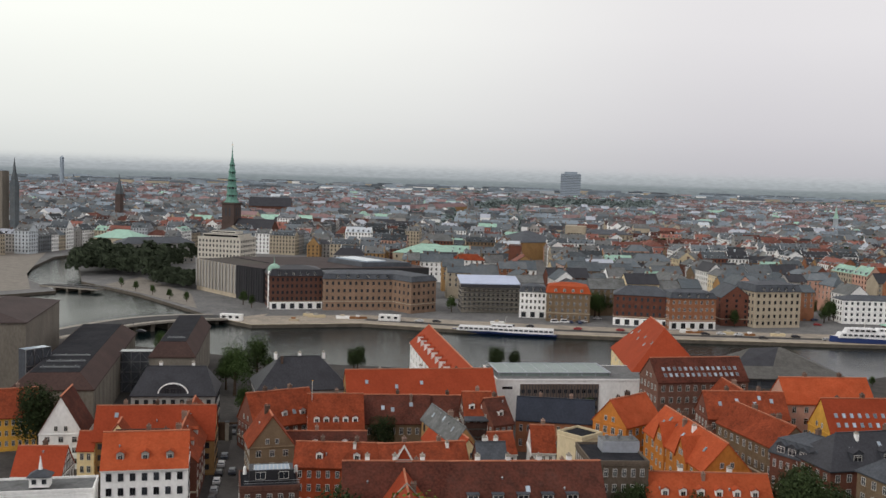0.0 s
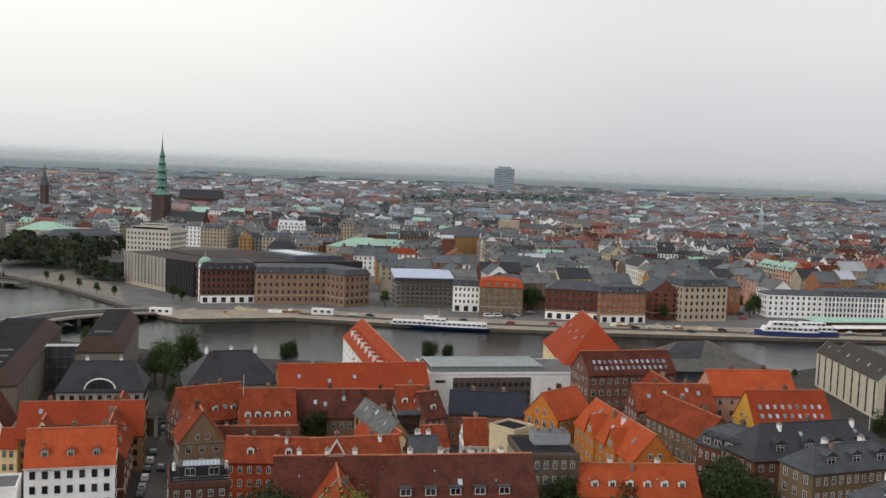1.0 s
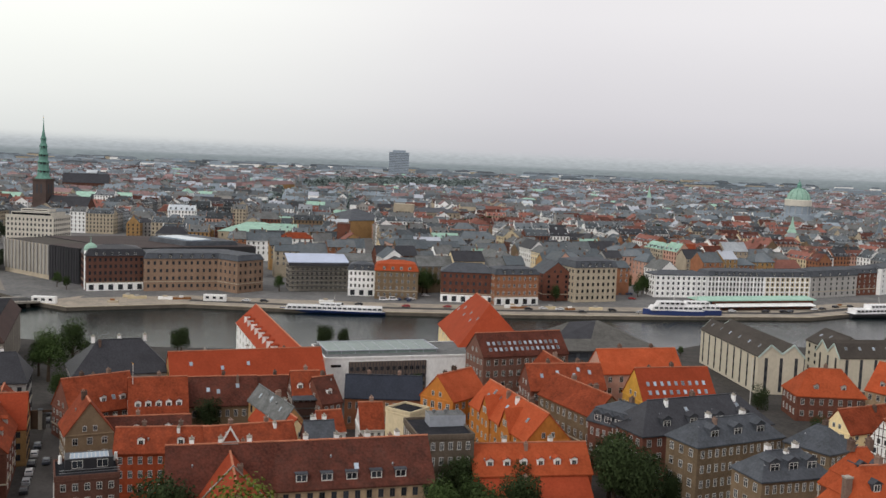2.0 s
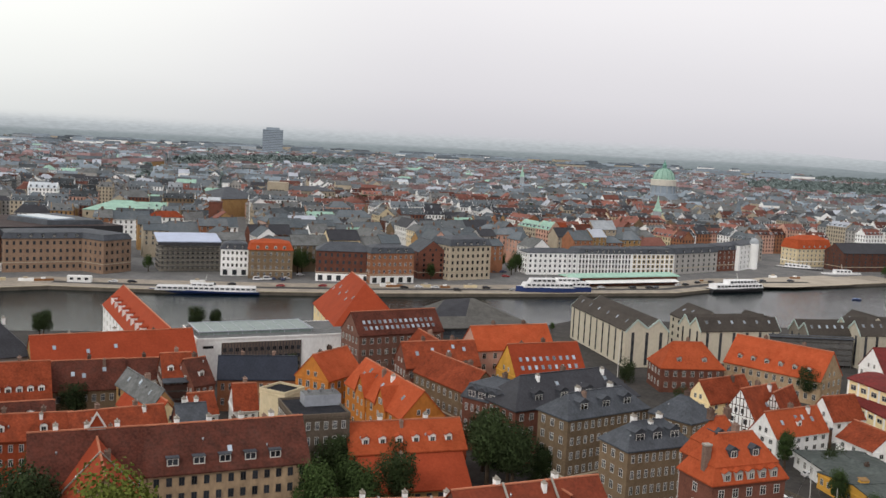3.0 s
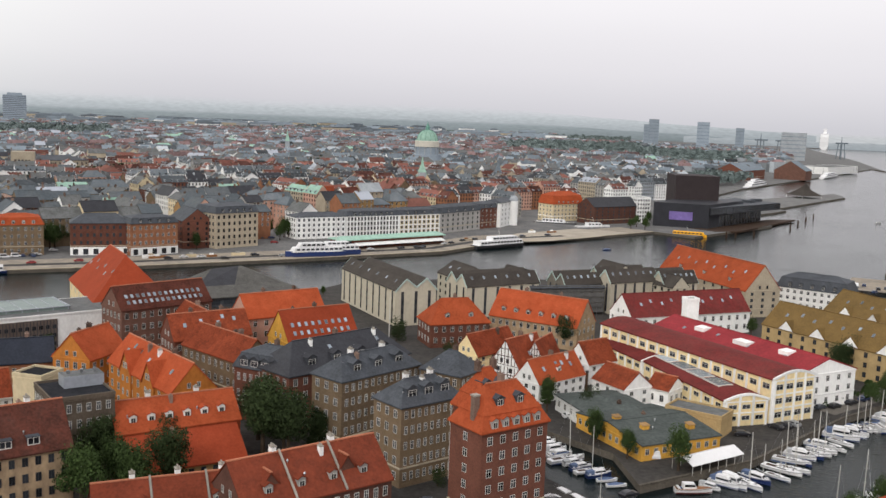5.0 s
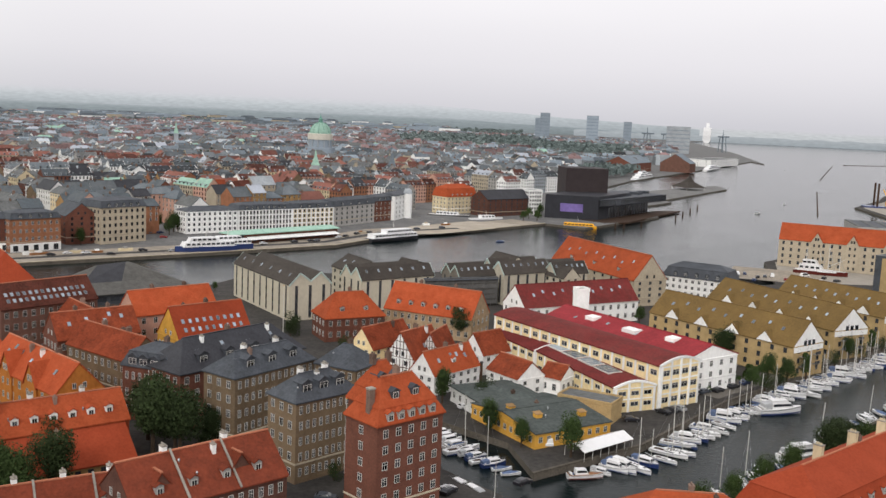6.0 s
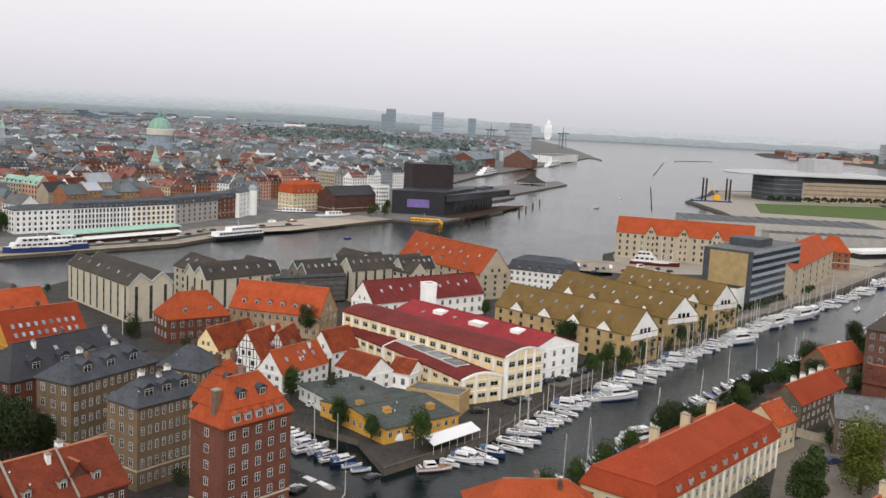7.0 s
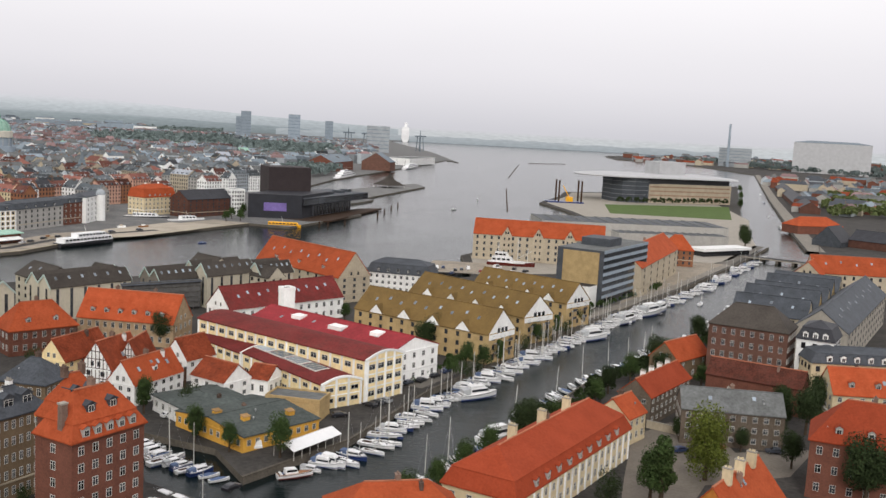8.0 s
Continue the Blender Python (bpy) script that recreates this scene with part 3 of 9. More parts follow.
    x, y, t = L / 2 + over * (0.4 if kind == "g" else 1), W / 2 + over, 0.28
    slope = (ridge - eave) / (W / 2)
    e = eave - over * slope
    if kind == "f":
        g.box(-L / 2 - 0.1, -W / 2 - 0.1, eave, L / 2 + 0.1, W / 2 + 0.1, eave + 0.25, m)
        for a in ((-L / 2 - .12, -W / 2 - .12, L / 2 + .12, -W / 2 + .2), (-L / 2 - .12, W / 2 - .2, L / 2 + .12, W / 2 + .12), (-L / 2 - .12, -W / 2 + .2, -L / 2 + .2, W / 2 - .2), (L / 2 - .2, -W / 2 + .2, L / 2 + .12, W / 2 - .2)):
            g.box(a[0], a[1], eave, a[2], a[3], eave + 0.7, M[gablemat])
    elif kind == "g":
        for s in (-1, 1):
            g.face([(-x, s * y, e + t), (x, s * y, e + t), (x, 0, ridge + t), (-x, 0, ridge + t)][::s], m)
            g.face([(-x, s * y, e), (x, s * y, e), (x, s * y, e + t), (-x, s * y, e + t)], M["frame"] if gablemat == "white" else m)
            g.face([(-x, s * y, e), (x, s * y, e), (x, 0, ridge), (-x, 0, ridge)][::-s], m)
            for u in (-x, x):
                g.face([(u, s * y, e), (u, s * y, e + t), (u, 0, ridge + t), (u, 0, ridge)], m)
        g.box(-x, -0.2, ridge + t - 0.1, x, 0.2, ridge + t + 0.12, M["rope"] if mat.startswith("tile") else m)
    elif kind in ("h", "m", "H"):
        if kind == "m":
            z1 = eave + (ridge - eave) * low
            inx = min(1.6, W * 0.16)
            g.loft([[(-x, -y, eave - 0.1), (x, -y, eave - 0.1), (x, y, eave - 0.1), (-x, y, eave - 0.1)], [(-x, -y, eave + .15), (x, -y, eave + .15), (x, y, eave + .15), (-x, y, eave + .15)],
                    [(-x + inx, -y + inx, z1), (x - inx, -y + inx, z1), (x - inx, y - inx, z1), (-x + inx, y - inx, z1)]], m)
            x, y, e, t = x - inx + 0.15, y - inx + 0.15, z1, 0.1
        r = max(x - y * (0.42 if kind == "H" else 0.85), 0.2)
        lo = [(-x, -y, e), (x, -y, e), (x, y, e), (-x, y, e)]
        hi = [(a, b, e + t) for a, b, _ in lo]
        a, b = (-r, 0, ridge + t), (r, 0, ridge + t)
        for i in range(4):
            g.face([lo[i], lo[(i + 1) % 4], hi[(i + 1) % 4], hi[i]], m)
        g.face(lo[::-1], m)
        g.face([hi[0], hi[1], b, a], m)
        g.face([hi[2], hi[3], a, b], m)
        g.face([hi[1], hi[2], b], m)
        g.face([hi[3], hi[0], a], m)
        g.box(-r, -0.18, ridge + t - 0.1, r, 0.18, ridge + t + 0.1, M["rope"] if mat.startswith("tile") else m)
    return g


def wall_geo(L, W, eave, ridge, kind, mat):
    """Walls with plinth and cornice as one skin; gables close it under the roof."""
    g = Geo()
    ring = lambda o, z: [(-L / 2 - o, -W / 2 - o, z), (L / 2 + o, -W / 2 - o, z), (L / 2 + o, W / 2 + o, z), (-L / 2 - o, W / 2 + o, z)]
    rings = [ring(0.07, -0.1), ring(0.07, 0.75), ring(0, 0.8), ring(0, eave - 0.55), ring(0.14, eave - 0.45), ring(0.14, eave - 0.15), ring(0, eave - 0.1)]
    if kind == "g":
        rings += [[(-L / 2, -W / 2, eave), (L / 2, -W / 2, eave), (L / 2, W / 2, eave), (-L / 2, W / 2, eave)], [(-L / 2, -0.02, ridge - 0.1), (L / 2, -0.02, ridge - 0.1), (L / 2, 0.02, ridge - 0.1), (-L / 2, 0.02, ridge - 0.1)]]
    else:
        rings.append(ring(0, eave))
    g.loft(rings, M[mat])
    return g


def house(name, cx, cy, L, W, rot, eave, ridge, kind, wallm, roofm, storeys, bays, label, opt="", group="", base=0.0, ww=0.0):
    """opt: letters with numbers, as d5 dormers, s6 skylights, c2 chimneys, C white chimneys, k dark window frames, n no windows, r doors at the street; e bays on the ends, u a shop floor."""
    num = {}
    for tok in opt.split():
        num[tok[0]] = float(tok[1:]) if len(tok) > 1 else 1.0
    low = num.get("z", 0.68)
    top = thing(name, pose(cx, cy, base, 0, 0, rot), label, "house" if "house" in name else "building", group)
    part("wall", wall_geo(L, W, eave, ridge, kind, wallm), top)
    part("roof", roof_geo(L, W, eave, ridge, kind, roofm, wallm, low=low), top)
    sides = [(pose(0, -W / 2, 0), L, bays), (pose(L / 2, 0, 0, 0, 0, 90), W, int(num.get("e", max(1, round(bays * W / L)))) if bays else 0),
             (pose(0, W / 2, 0, 0, 0, 180), L, bays), (pose(-L / 2, 0, 0, 0, 0, -90), W, int(num.get("e", max(1, round(bays * W / L)))) if bays else 0)]
    style = "dark" if "k" in num or wallm in ("ochre", "stone", "grey", "concrete") else "cross"
    if bays and "n" not in num:
        sh = (eave - 0.9) / storeys
        here = top.matrix_basis
        for k, (m, length, n) in enumerate(sides):
            out = (here @ m).to_3x3() @ Vector((0, -1, 0))
            if out.dot((here @ m).translation) > 0:
                continue
            w = ww or min(1.25, length / max(n, 1) * 0.44)
            far = top.matrix_basis.translation.length > 285
            row = []
            for fl in range(storeys):
                h = min(sh * 0.52, 1.8)
                for i in range(n):
                    u = (i + 0.5) / n * (length - 0.8) - (length - 0.8) / 2
                    at_ = pose(u, -0.02, 0.75 + fl * sh + (sh - h) * 0.45)
                    if far:
                        row.append(at_)
                    else:
                        part("window", window_mesh(w, h, style), top, m=m @ at_)
            if row:
                tagged(part("glazing", many(window_mesh(w, h, style), row), top, m=m), kind="stuff")
            if kind == "g" and k % 2 and ridge - eave > 4 and n > 1:
                for i in (-1, 1):
                    part("window", window_mesh(0.9, 1.3, style), top, m=m @ pose(i * W * 0.11, -0.02, eave + 0.5))
    out = (top.matrix_basis.to_3x3() @ Vector((0, -1, 0))).dot(top.matrix_basis.translation)
    f = -1 if out < 0 else 1
    face = pose(0, 0, 0, 0, 0, 0 if f < 0 else 180)
    slope = (ridge - eave) / (W / 2)
    ang = math.degrees(math.atan(slope))
    nd = int(num.get("d", 0))
    span = L * (0.86 if kind == "g" else 0.8)
    for i in range(nd):
        u = (i + 0.5) / nd * span - span / 2
        yy, zz = (-W / 2 - 0.2, eave + 0.45) if kind == "m" else (-W / 2 + 1.4, eave + 1.4 * slope * 0.9)
        dd = 1.8 if kind == "m" else min(1.9 / max(slope, .4), 3)
        if "W" in num:
            g = Geo()
            g.loft([[(u - 2.9, y, eave - .2), (u + 2.9, y, eave - .2), (u, y, eave + 2.7)] for y in (-W / 2 - .55, -W / 2 + 3.0)], M["white"])
            let = part("gablet", g, top, "white triangular gablet", face)
            for t in (-1, 1):
                r = Geo()
                r.loft([[(u, y, eave + 2.72), (u + t * 3.2, y, eave - .5), (u + t * 3.2, y, eave - .25), (u, y, eave + 3.0)] for y in (-W / 2 - .5, -W / 2 + 3.2)], M[roofm])
                part("gablet_roof", r, let)
            continue
        big, tall = (1.3, 2.9) if "t" in num else (2.5, 1.9) if "D" in num else (1.5, 1.6)
        d = part("dormer", dormer_mesh(big, tall, round(dd, 1), roofm, "white" if "w" in num else "slate" if roofm in ("slate", "darkslate") else "grey"), top, m=face @ pose(u, yy, zz))
        part("window", window_mesh(big - .5, tall - .5, "cross"), d, m=pose(0, -0.01, 0.2))
    for i in range(int(num.get("G", 0))):
        g, u = Geo(), ((i + .5) / num["G"] - .5) * L * .72
        q = [(u - 3, 0.5), (u + 3, 0.5), (u + 3, eave - .3), (u, eave + 4.6), (u - 3, eave - .3)]
        g.loft([[(x, y, z) for x, z in q] for y in (-W / 2 - .5, -W / 2 + 3.2)], M[wallm])
        cross = part("wall_gable", g, top, "gabled wall front", face)
        for t in (-1, 1):
            r, d = Geo(), W / 2 - 5.2 / max(slope, .5)
            r.loft([[(u, y, eave + 4.65), (u + t * 3.3, y, eave - .75), (u + t * 3.3, y, eave - .45), (u, y, eave + 4.95)] for y in (-W / 2 - .8, -max(d, .4))], M[roofm])
            part("gable_roof", r, cross)
        for fl in range(storeys + 1):
            for t in (-1.3, 1.3):
                part("window", window_mesh(.9, 1.5, style), cross, m=pose(u + t * (.5 if fl == storeys else 1), -W / 2 - .51, 1.4 + fl * (eave - .9) / storeys))
    if "V" in num:
        pil, band = Geo(), Geo()
        pil.box(-.45, -.22, 0, .45, -.004, eave - .5, M["white"], bottom=True)
        band.box(-L / 2, -.18, -.35, L / 2, -.004, .2, M["white"], bottom=True)
        pil, band = pil.mesh("pilaster"), band.mesh("band")
        for i in range(bays + 1):
            part("pilaster", pil, top, m=face @ pose(i / bays * (L - .8) - (L - .8) / 2, -W / 2, 0))
        for fl in range(1, storeys + 1):
            part("facade_band", band, top, m=face @ pose(0, -W / 2, .6 + fl * (eave - .9) / storeys))
    for i in range(int(num.get("R", 0))):
        for v in (.24, .50):
            part("skylight", skylight_mesh(), top, m=face @ pose(((i + .5) / num["R"] - .5) * L * .86, -W / 2 * (1 - v), eave + (ridge - eave) * v + .3, ang))
    ns = int(num.get("s", 0))
    for i in range(ns):
        u = (i + 0.5) / ns * span - span / 2
        v = 0.5 + 0.12 * (i % 2)
        part("skylight", skylight_mesh(), top, m=face @ pose(u, -W / 2 * (1 - v), eave + (ridge - eave) * v + 0.3, ang))
    if storeys >= 3 and "l" not in num and wallm in ("brick", "brownstone", "stone", "darkbrick", "grey", "cream", "orangebrick", "brown", "white"):
        sh = (eave - 0.9) / storeys
        g = Geo()
        o = lambda e, z: [(-L / 2 - e, -W / 2 - e, z), (L / 2 + e, -W / 2 - e, z), (L / 2 + e, W / 2 + e, z), (-L / 2 - e, W / 2 + e, z)]
        z = 0.75 + sh
        g.loft([o(0, z - .1), o(.12, z - .08), o(.12, z + .22), o(0, z + .3)], M["white" if wallm in ("white", "cream") else "stone"], False)
        part("string_course", g, top)
    if "W" in num:
        for s in (-1, 1):
            g = Geo()
            x = s * (L / 2 + 0.06)
            tri = [(-W / 2 + .3, eave - 2.2), (W / 2 - .3, eave - 2.2), (W / 2 - .3, eave), (0, ridge - .25), (-W / 2 + .3, eave)]
            g.loft([[(x + e, y, z) for y, z in tri] for e in (-.05, .05)], M["white"])
            part("gable_panel", g, top, "white gable panel")
            for fl in (3.4, 6.4):
                for y in (-3.6, 3.6):
                    b = Geo()
                    b.box(min(0, 1.3 * s), -1.3, 0, max(0, 1.3 * s), 1.3, .15, M["concrete"], bottom=True)
                    b.box(1.2 * s - .05, -1.3, .15, 1.2 * s + .05, 1.3, 1.05, M["darkframe"])
                    part("balcony", b, top, "dark railed balcony", m=pose(s * (L / 2 + .02), y, fl))
            for y in (-2.2, 0, 2.2):
                part("window", window_mesh(1.4, 1.6, "dark"), top, m=pose(x + s * .06, y, eave - .4, 0, 0, 90 * s))
    if "T" in num:
        for s in (-1, 1):
            beams = Geo()
            x = s * (L / 2 + .05)
            for i in range(9):
                y = -W / 2 + W * i / 8
                beams.box(x - .05, y - .09, .7, x + .05, y + .09, eave + (ridge - eave) * (1 - abs(y) / (W / 2)) - .2, M["timber"], bottom=True)
            for z in (.8, 3.2, eave - .1, eave + (ridge - eave) * .35, eave + (ridge - eave) * .65):
                half = W / 2 * (1 if z <= eave else 1 - (z - eave) / (ridge - eave))
                beams.box(x - .055, -half, z - .09, x + .055, half, z + .09, M["timber"], bottom=True)
            part("timber_frame", beams, top, "dark timber framing")
    if "u" in num:
        g = Geo()
        g.box(-L / 2 - .12, -W / 2 - .12, 0, L / 2 + .12, -W / 2 - .004, 4.0, M["white"])
        part("ground_floor", g, top, "white arcaded ground floor")
        n = max(3, int(L / 4.5))
        tagged(part("shopfront", many(window_mesh(2.4, 2.8, "dark"), [pose((i + .5) / n * L - L / 2, -W / 2 - .13, .4) for i in range(n)]), top), kind="stuff")
    dist = top.matrix_basis.translation.length
    if kind != "f" and L * W > 60 and dist < 260:
        if not set("cCq") & set(num):
            num["c"] = 1
        for i in range(1 + int(L / 22)):
            u, v = house_rng.uniform(-.4, .4) * L, house_rng.uniform(.25, .8)
            part("roof_vent", vent_mesh(), top, m=face @ pose(u, -W / 2 * (1 - v) * .98, eave + (ridge - eave) * v * (.95 if kind == "g" else .8) + (.1 if kind == "g" else -.1)))
    if kind in "gh" and dist < 300 and roofm not in ("maroon", "blueslate"):
        for i in range(int(L / 15)):
            u, v = house_rng.uniform(-.38, .38) * L, house_rng.uniform(.3, .75)
            if kind == "g" and house_rng.random() < .5:
                part("skylight", skylight_mesh(), top, m=face @ pose(u, -W / 2 * (1 - v), eave + (ridge - eave) * v + 0.3, ang))
            part("chimney", chimney_mesh("chimney" if house_rng.random() < .7 else "white_chimney"), top, m=pose(house_rng.uniform(-.3, .3) * L, house_rng.choice((-1, 1)) * W * .1, ridge - 1.6) @ Matrix.Diagonal((.8, .8, 1, 1)))
    nr = int(num.get("B", 0))
    for i in range(nr):
        u, v = (i + .5) / nr * span * .92 - span / 2, .12
        part("rooflight", rooflight_mesh(), top, m=face @ pose(u, -W / 2 * (1 - v), eave + (ridge - eave) * v + .25))
    if "P" in num:
        for i in range(bays + 1):
            g = Geo()
            u = i / bays * (L - .8) - (L - .8) / 2
            g.box(u - .32, -W / 2 - .22, 0, u + .32, -W / 2 - .004, eave - .5, M["white"], bottom=True)
            part("pilaster", g, top, "white plaster pilaster")
        for u in (14.5, 28, 40.5):
            part("chimney", chimney_mesh("cream_chimney"), top, "cream plastered chimney", m=pose(u - L / 2, .9, ridge - 1.0))
    for i in range(int(num.get("p", 0))):
        g = Geo()
        u = ((i + 1) / (num["p"] + 1) - .5) * L
        prof = [(-W / 2 - .5, eave - .1), (0, ridge + .42), (W / 2 + .5, eave - .1)]
        g.loft([[(u - .18, y, z) for y, z in prof] + [(u - .18, y, z + .3) for y, z in prof[::-1]], [(u + .18, y, z) for y, z in prof] + [(u + .18, y, z + .3) for y, z in prof[::-1]]], M["concrete"])
        part("party_wall", g, top, "pale coping of a party wall")
    nb = int(num.get("b", 0))
    for i in range(nb):
        u = (i + .5) / nb * L * .6 - L * .3
        d = part("dormer", dormer_mesh(1.9, 1.3, 2.2, "slate", "slate"), top, m=face @ pose(u, -W / 2 + 1.9, eave + (ridge - eave) * (low + .16)))
        part("window", window_mesh(1.2, 1.2, "cross"), d, m=pose(0, -.01, .05))
    for key, mesh in (("c", "chimney"), ("C", "white_chimney"), ("q", "cream_chimney")):
        nc = int(num.get(key, 0))
        for i in range(nc):
            u = ((i + 0.5) / nc - 0.5) * L * 0.8 + (0.3 if nc == 1 else 0)
            part("chimney", chimney_mesh(mesh), top, m=pose(u, 0.5, ridge - 0.7))
    return top


# island, beside the bridge
house("office_building", -325.7, 153.7, 53.6, 30.0, 141.2, 25, 28, "h", "darkconcrete", "purpleroof", 6, 0, "grey-beige concrete office block with a dark brown roof", "k")


def scaffold(x, y, turn, L, h, roof_depth, net=""):
    """Tube scaffold with boarded lifts before a facade, with a pale sheeted roof over the building or brown netting."""
    top = thing("scaffold", pose(x, y, 0, 0, 0, turn), "tube scaffold hung with netting before a house front" if net else "tube scaffold with boarded lifts and a pale sheeted roof", "scaffold")
    n = int(L / 2.6)
    g = Geo()
    g.tube((0, 0, -.1), (0, 0, h), .09, .09, M["metal"], 4)
    pole = g.mesh("upright")
    for i in range(n + 1):
        part("upright", pole, top, m=pose(i * L / n, -1.3, 0))
    g = Geo()
    g.box(0, -1.4, -.12, L, -.2, .06, M["darkconcrete"], bottom=True)
    g.box(0, -1.42, .5, L, -1.34, 1.0, M["weathered"], bottom=True)
    lift = g.mesh("boarded_lift")
    for k in range(1, int(h / 2.1) + 1):
        part("boarded_lift", lift, top, m=pose(0, 0, k * 2.1))
    if net:
        for k in range(1, int(h / 2.1) + 1):
            g = Geo()
            g.box(0, -1.56, k * 2.1 - 1.2, L, -1.5, k * 2.1 + .4, M[net], bottom=True)
            part("netting", g, top)
        g = Geo()
        g.loft([[(-.3, -2.2, h - .1), (L + .3, -2.2, h - .1), (L + .3, -.2, h + .6), (-.3, -.2, h + .6)], [(-.3, -2.2, h + .1), (L + .3, -2.2, h + .1), (L + .3, -.2, h + .8), (-.3, -.2, h + .8)]], M["slate"])
        part("top_deck", g, top, "grey sheeted top deck")
        return
    g = Geo()
    g.loft([[(-.6, -2, h + 1.2), (L + .6, -2, h + 1.2), (L + .6, roof_depth, h + 4.0), (-.6, roof_depth, h + 4.0)], [(-.6, -2, h + 1.7), (L + .6, -2, h + 1.7), (L + .6, roof_depth, h + 4.5), (-.6, roof_depth, h + 4.5)]], M["sheet"])
    part("sheet_roof", g, top, "pale blue sheeted roof")
    g = Geo()
    g.box(-.3, -1.6, h - .6, L + .3, -1.45, h + 1.15, M["darkframe"], bottom=True)
    part("fascia", g, top, "dark netting fascia")



def office_wing(x, y, L, W, turn, eave, rise, run, label, bars):
    """Concrete wing with steep brown roof slopes round a flat black slate field."""
    top = thing("office_building", pose(x, y, 0, 0, 0, turn), label, "building")
    g = Geo()
    g.box(-L / 2, -W / 2, -.1, L / 2, W / 2, eave, M["darkconcrete"])
    part("wall", g, top)
    g = Geo()
    a, b = L / 2 + .3, W / 2 + .3
    g.loft([[(-a + e, -b + e, z), (a - e, -b + e, z), (a - e, b - e, z), (-a + e, b - e, z)] for e, z in ((.3, eave - .3), (0, eave - .3), (0, eave + .1), (run, eave + rise))], M["redbrownroof"])
    part("roof_slope", g, top, "red-brown steep roof slope")
    g = Geo()
    a, b = a - run - .15, b - run - .15
    g.box(-a, -b, eave + rise + .004, a, b, eave + rise + .15, M["blackfelt"])
    part("roof_field", g, top, "flat black slate roof field")
    for i in range(bars):
        g = Geo()
        u = -a + 6 + i * 9
        g.box(u, -b + 1, eave + rise + .15, u + .45, b - 1.5, eave + rise + .5, M["metal"])
        for k in range(4):
            v = -b + 2 + k * (2 * b - 4.5) / 3
            g.box(u + .1, v, eave + rise + .5, u + .35, v + .3, eave + rise + .8, M["metal"])
        part("cooling_pipe", g, top, "pale pipe run on the flat roof")
    for i in range(int(L / 7)):
        g = Geo()
        g.box(-L / 2 + 3.4 + i * 7, -W / 2 - .05, .5, -L / 2 + 3.52 + i * 7, -W / 2 - .004, eave - .6, M["weathered"])
        part("panel_joint", g, top)


office_wing(-290.0, 164.4, 95.1, 22.0, 141.1, 13, 4.0, 4.5, "long low concrete office wing with black slate roof field", 3)
office_wing(-292.4, 204.1, 64.1, 14.2, 139.4, 14, 4.5, 3.2, "concrete office wing with steep brown roof slopes by the water", 1)
house("black_roofed_building", -235.7, 162.9, 22.5, 16.0, 48.2, 12, 18.4, "H", "grey", "darkslate", 3, 9, "grey building with a black hipped roof and arched dormer", "C2")
house("black_roofed_building", -222.5, 197.2, 27.0, 18.0, 56.5, 11, 19, "h", "grey", "darkslate", 2, 9, "low building with a broad black slate hipped roof", "C3")
house("long_house", -192.2, 217.6, 44.3, 14.0, 51.8, 10, 17, "g", "ochre", "tilered", 2, 14, "long house with a plain red tiled roof", "s1 C1")
house("gabled_house", -214.5, 257.0, 84.0, 14.0, -39.8, 10.5, 17.2, "g", "white", "tilered", 3, 12, "long white house with red tiled roof and tall white dormers", "d9 w t")
house("warehouse", -162.7, 308.2, 46.7, 24.0, -51.2, 13, 26, "h", "paleyellow", "tilered", 3, 6, "yellow warehouse with a steep red tiled hipped roof", "s6")
house("brick_house", -135.2, 281.1, 29.9, 13.0, 53.3, 15, 21, "g", "redbrown", "tilebrown", 4, 11, "brown brick house with dark red tiled roof and slim white dormers", "R14")
def folded_shed(x, y, turn):
    """A low pier shed whose weathered roof folds up into a ridge with a dark slot."""
    top = thing("pier_shed", pose(x, y, 0, 0, 0, turn), "low grey weathered pier shed with a folded plank roof", "shed")
    g = Geo()
    g.box(-22, -15, -.1, 22, 15, 3.6, M["slate"])
    part("wall", g, top)
    for name, pts in (("roof_fold", ((-23, -16, 3.6), (23, -16, 3.6), (16, -4, 6.0), (-18, -4, 6.0))), ("roof_fold", ((23, -16, 3.6), (23, 16, 3.6), (4, 8, 11.5), (16, -4, 6.0))),
                      ("roof_fold", ((23, 16, 3.6), (-23, 16, 3.6), (-8, 9, 10.6), (4, 8, 11.5))), ("roof_fold", ((-23, 16, 3.6), (-23, -16, 3.6), (-18, -4, 6.0), (-8, 9, 10.6))),
                      ("roof_slot", ((-18, -4, 6.0), (-3, -4, 6.0), (3, 8, 11.4), (-8, 9, 10.6))), ("roof_fold", ((-3, -4, 6.0), (16, -4, 6.0), (4, 8, 11.5), (3, 8, 11.4)))):
        g = Geo()
        m = M["weathered"] if name == "roof_fold" else M["darkslate"]
        g.loft([[pts[0], pts[1], pts[2], pts[3]], [(a, b, c + .3) for a, b, c in pts]], m)
        part(name, g, top, "dark roof slot" if name == "roof_slot" else "")
    for i in range(9):
        part("window", window_mesh(3.6, 1.8, "dark"), top, m=pose(-19.5 + i * 4.9, -15.01, 1.0))


folded_shed(-143.5, 369.5, 42)
# island, middle
house("tenement", -108.9, 154.5, 30.1, 13.0, 47.2, 13, 20, "g", "oldcream", "tilebrown", 4, 13, "stained cream tenement with weathered red-brown tiled roof and big rooflights", "B5 C4 k")
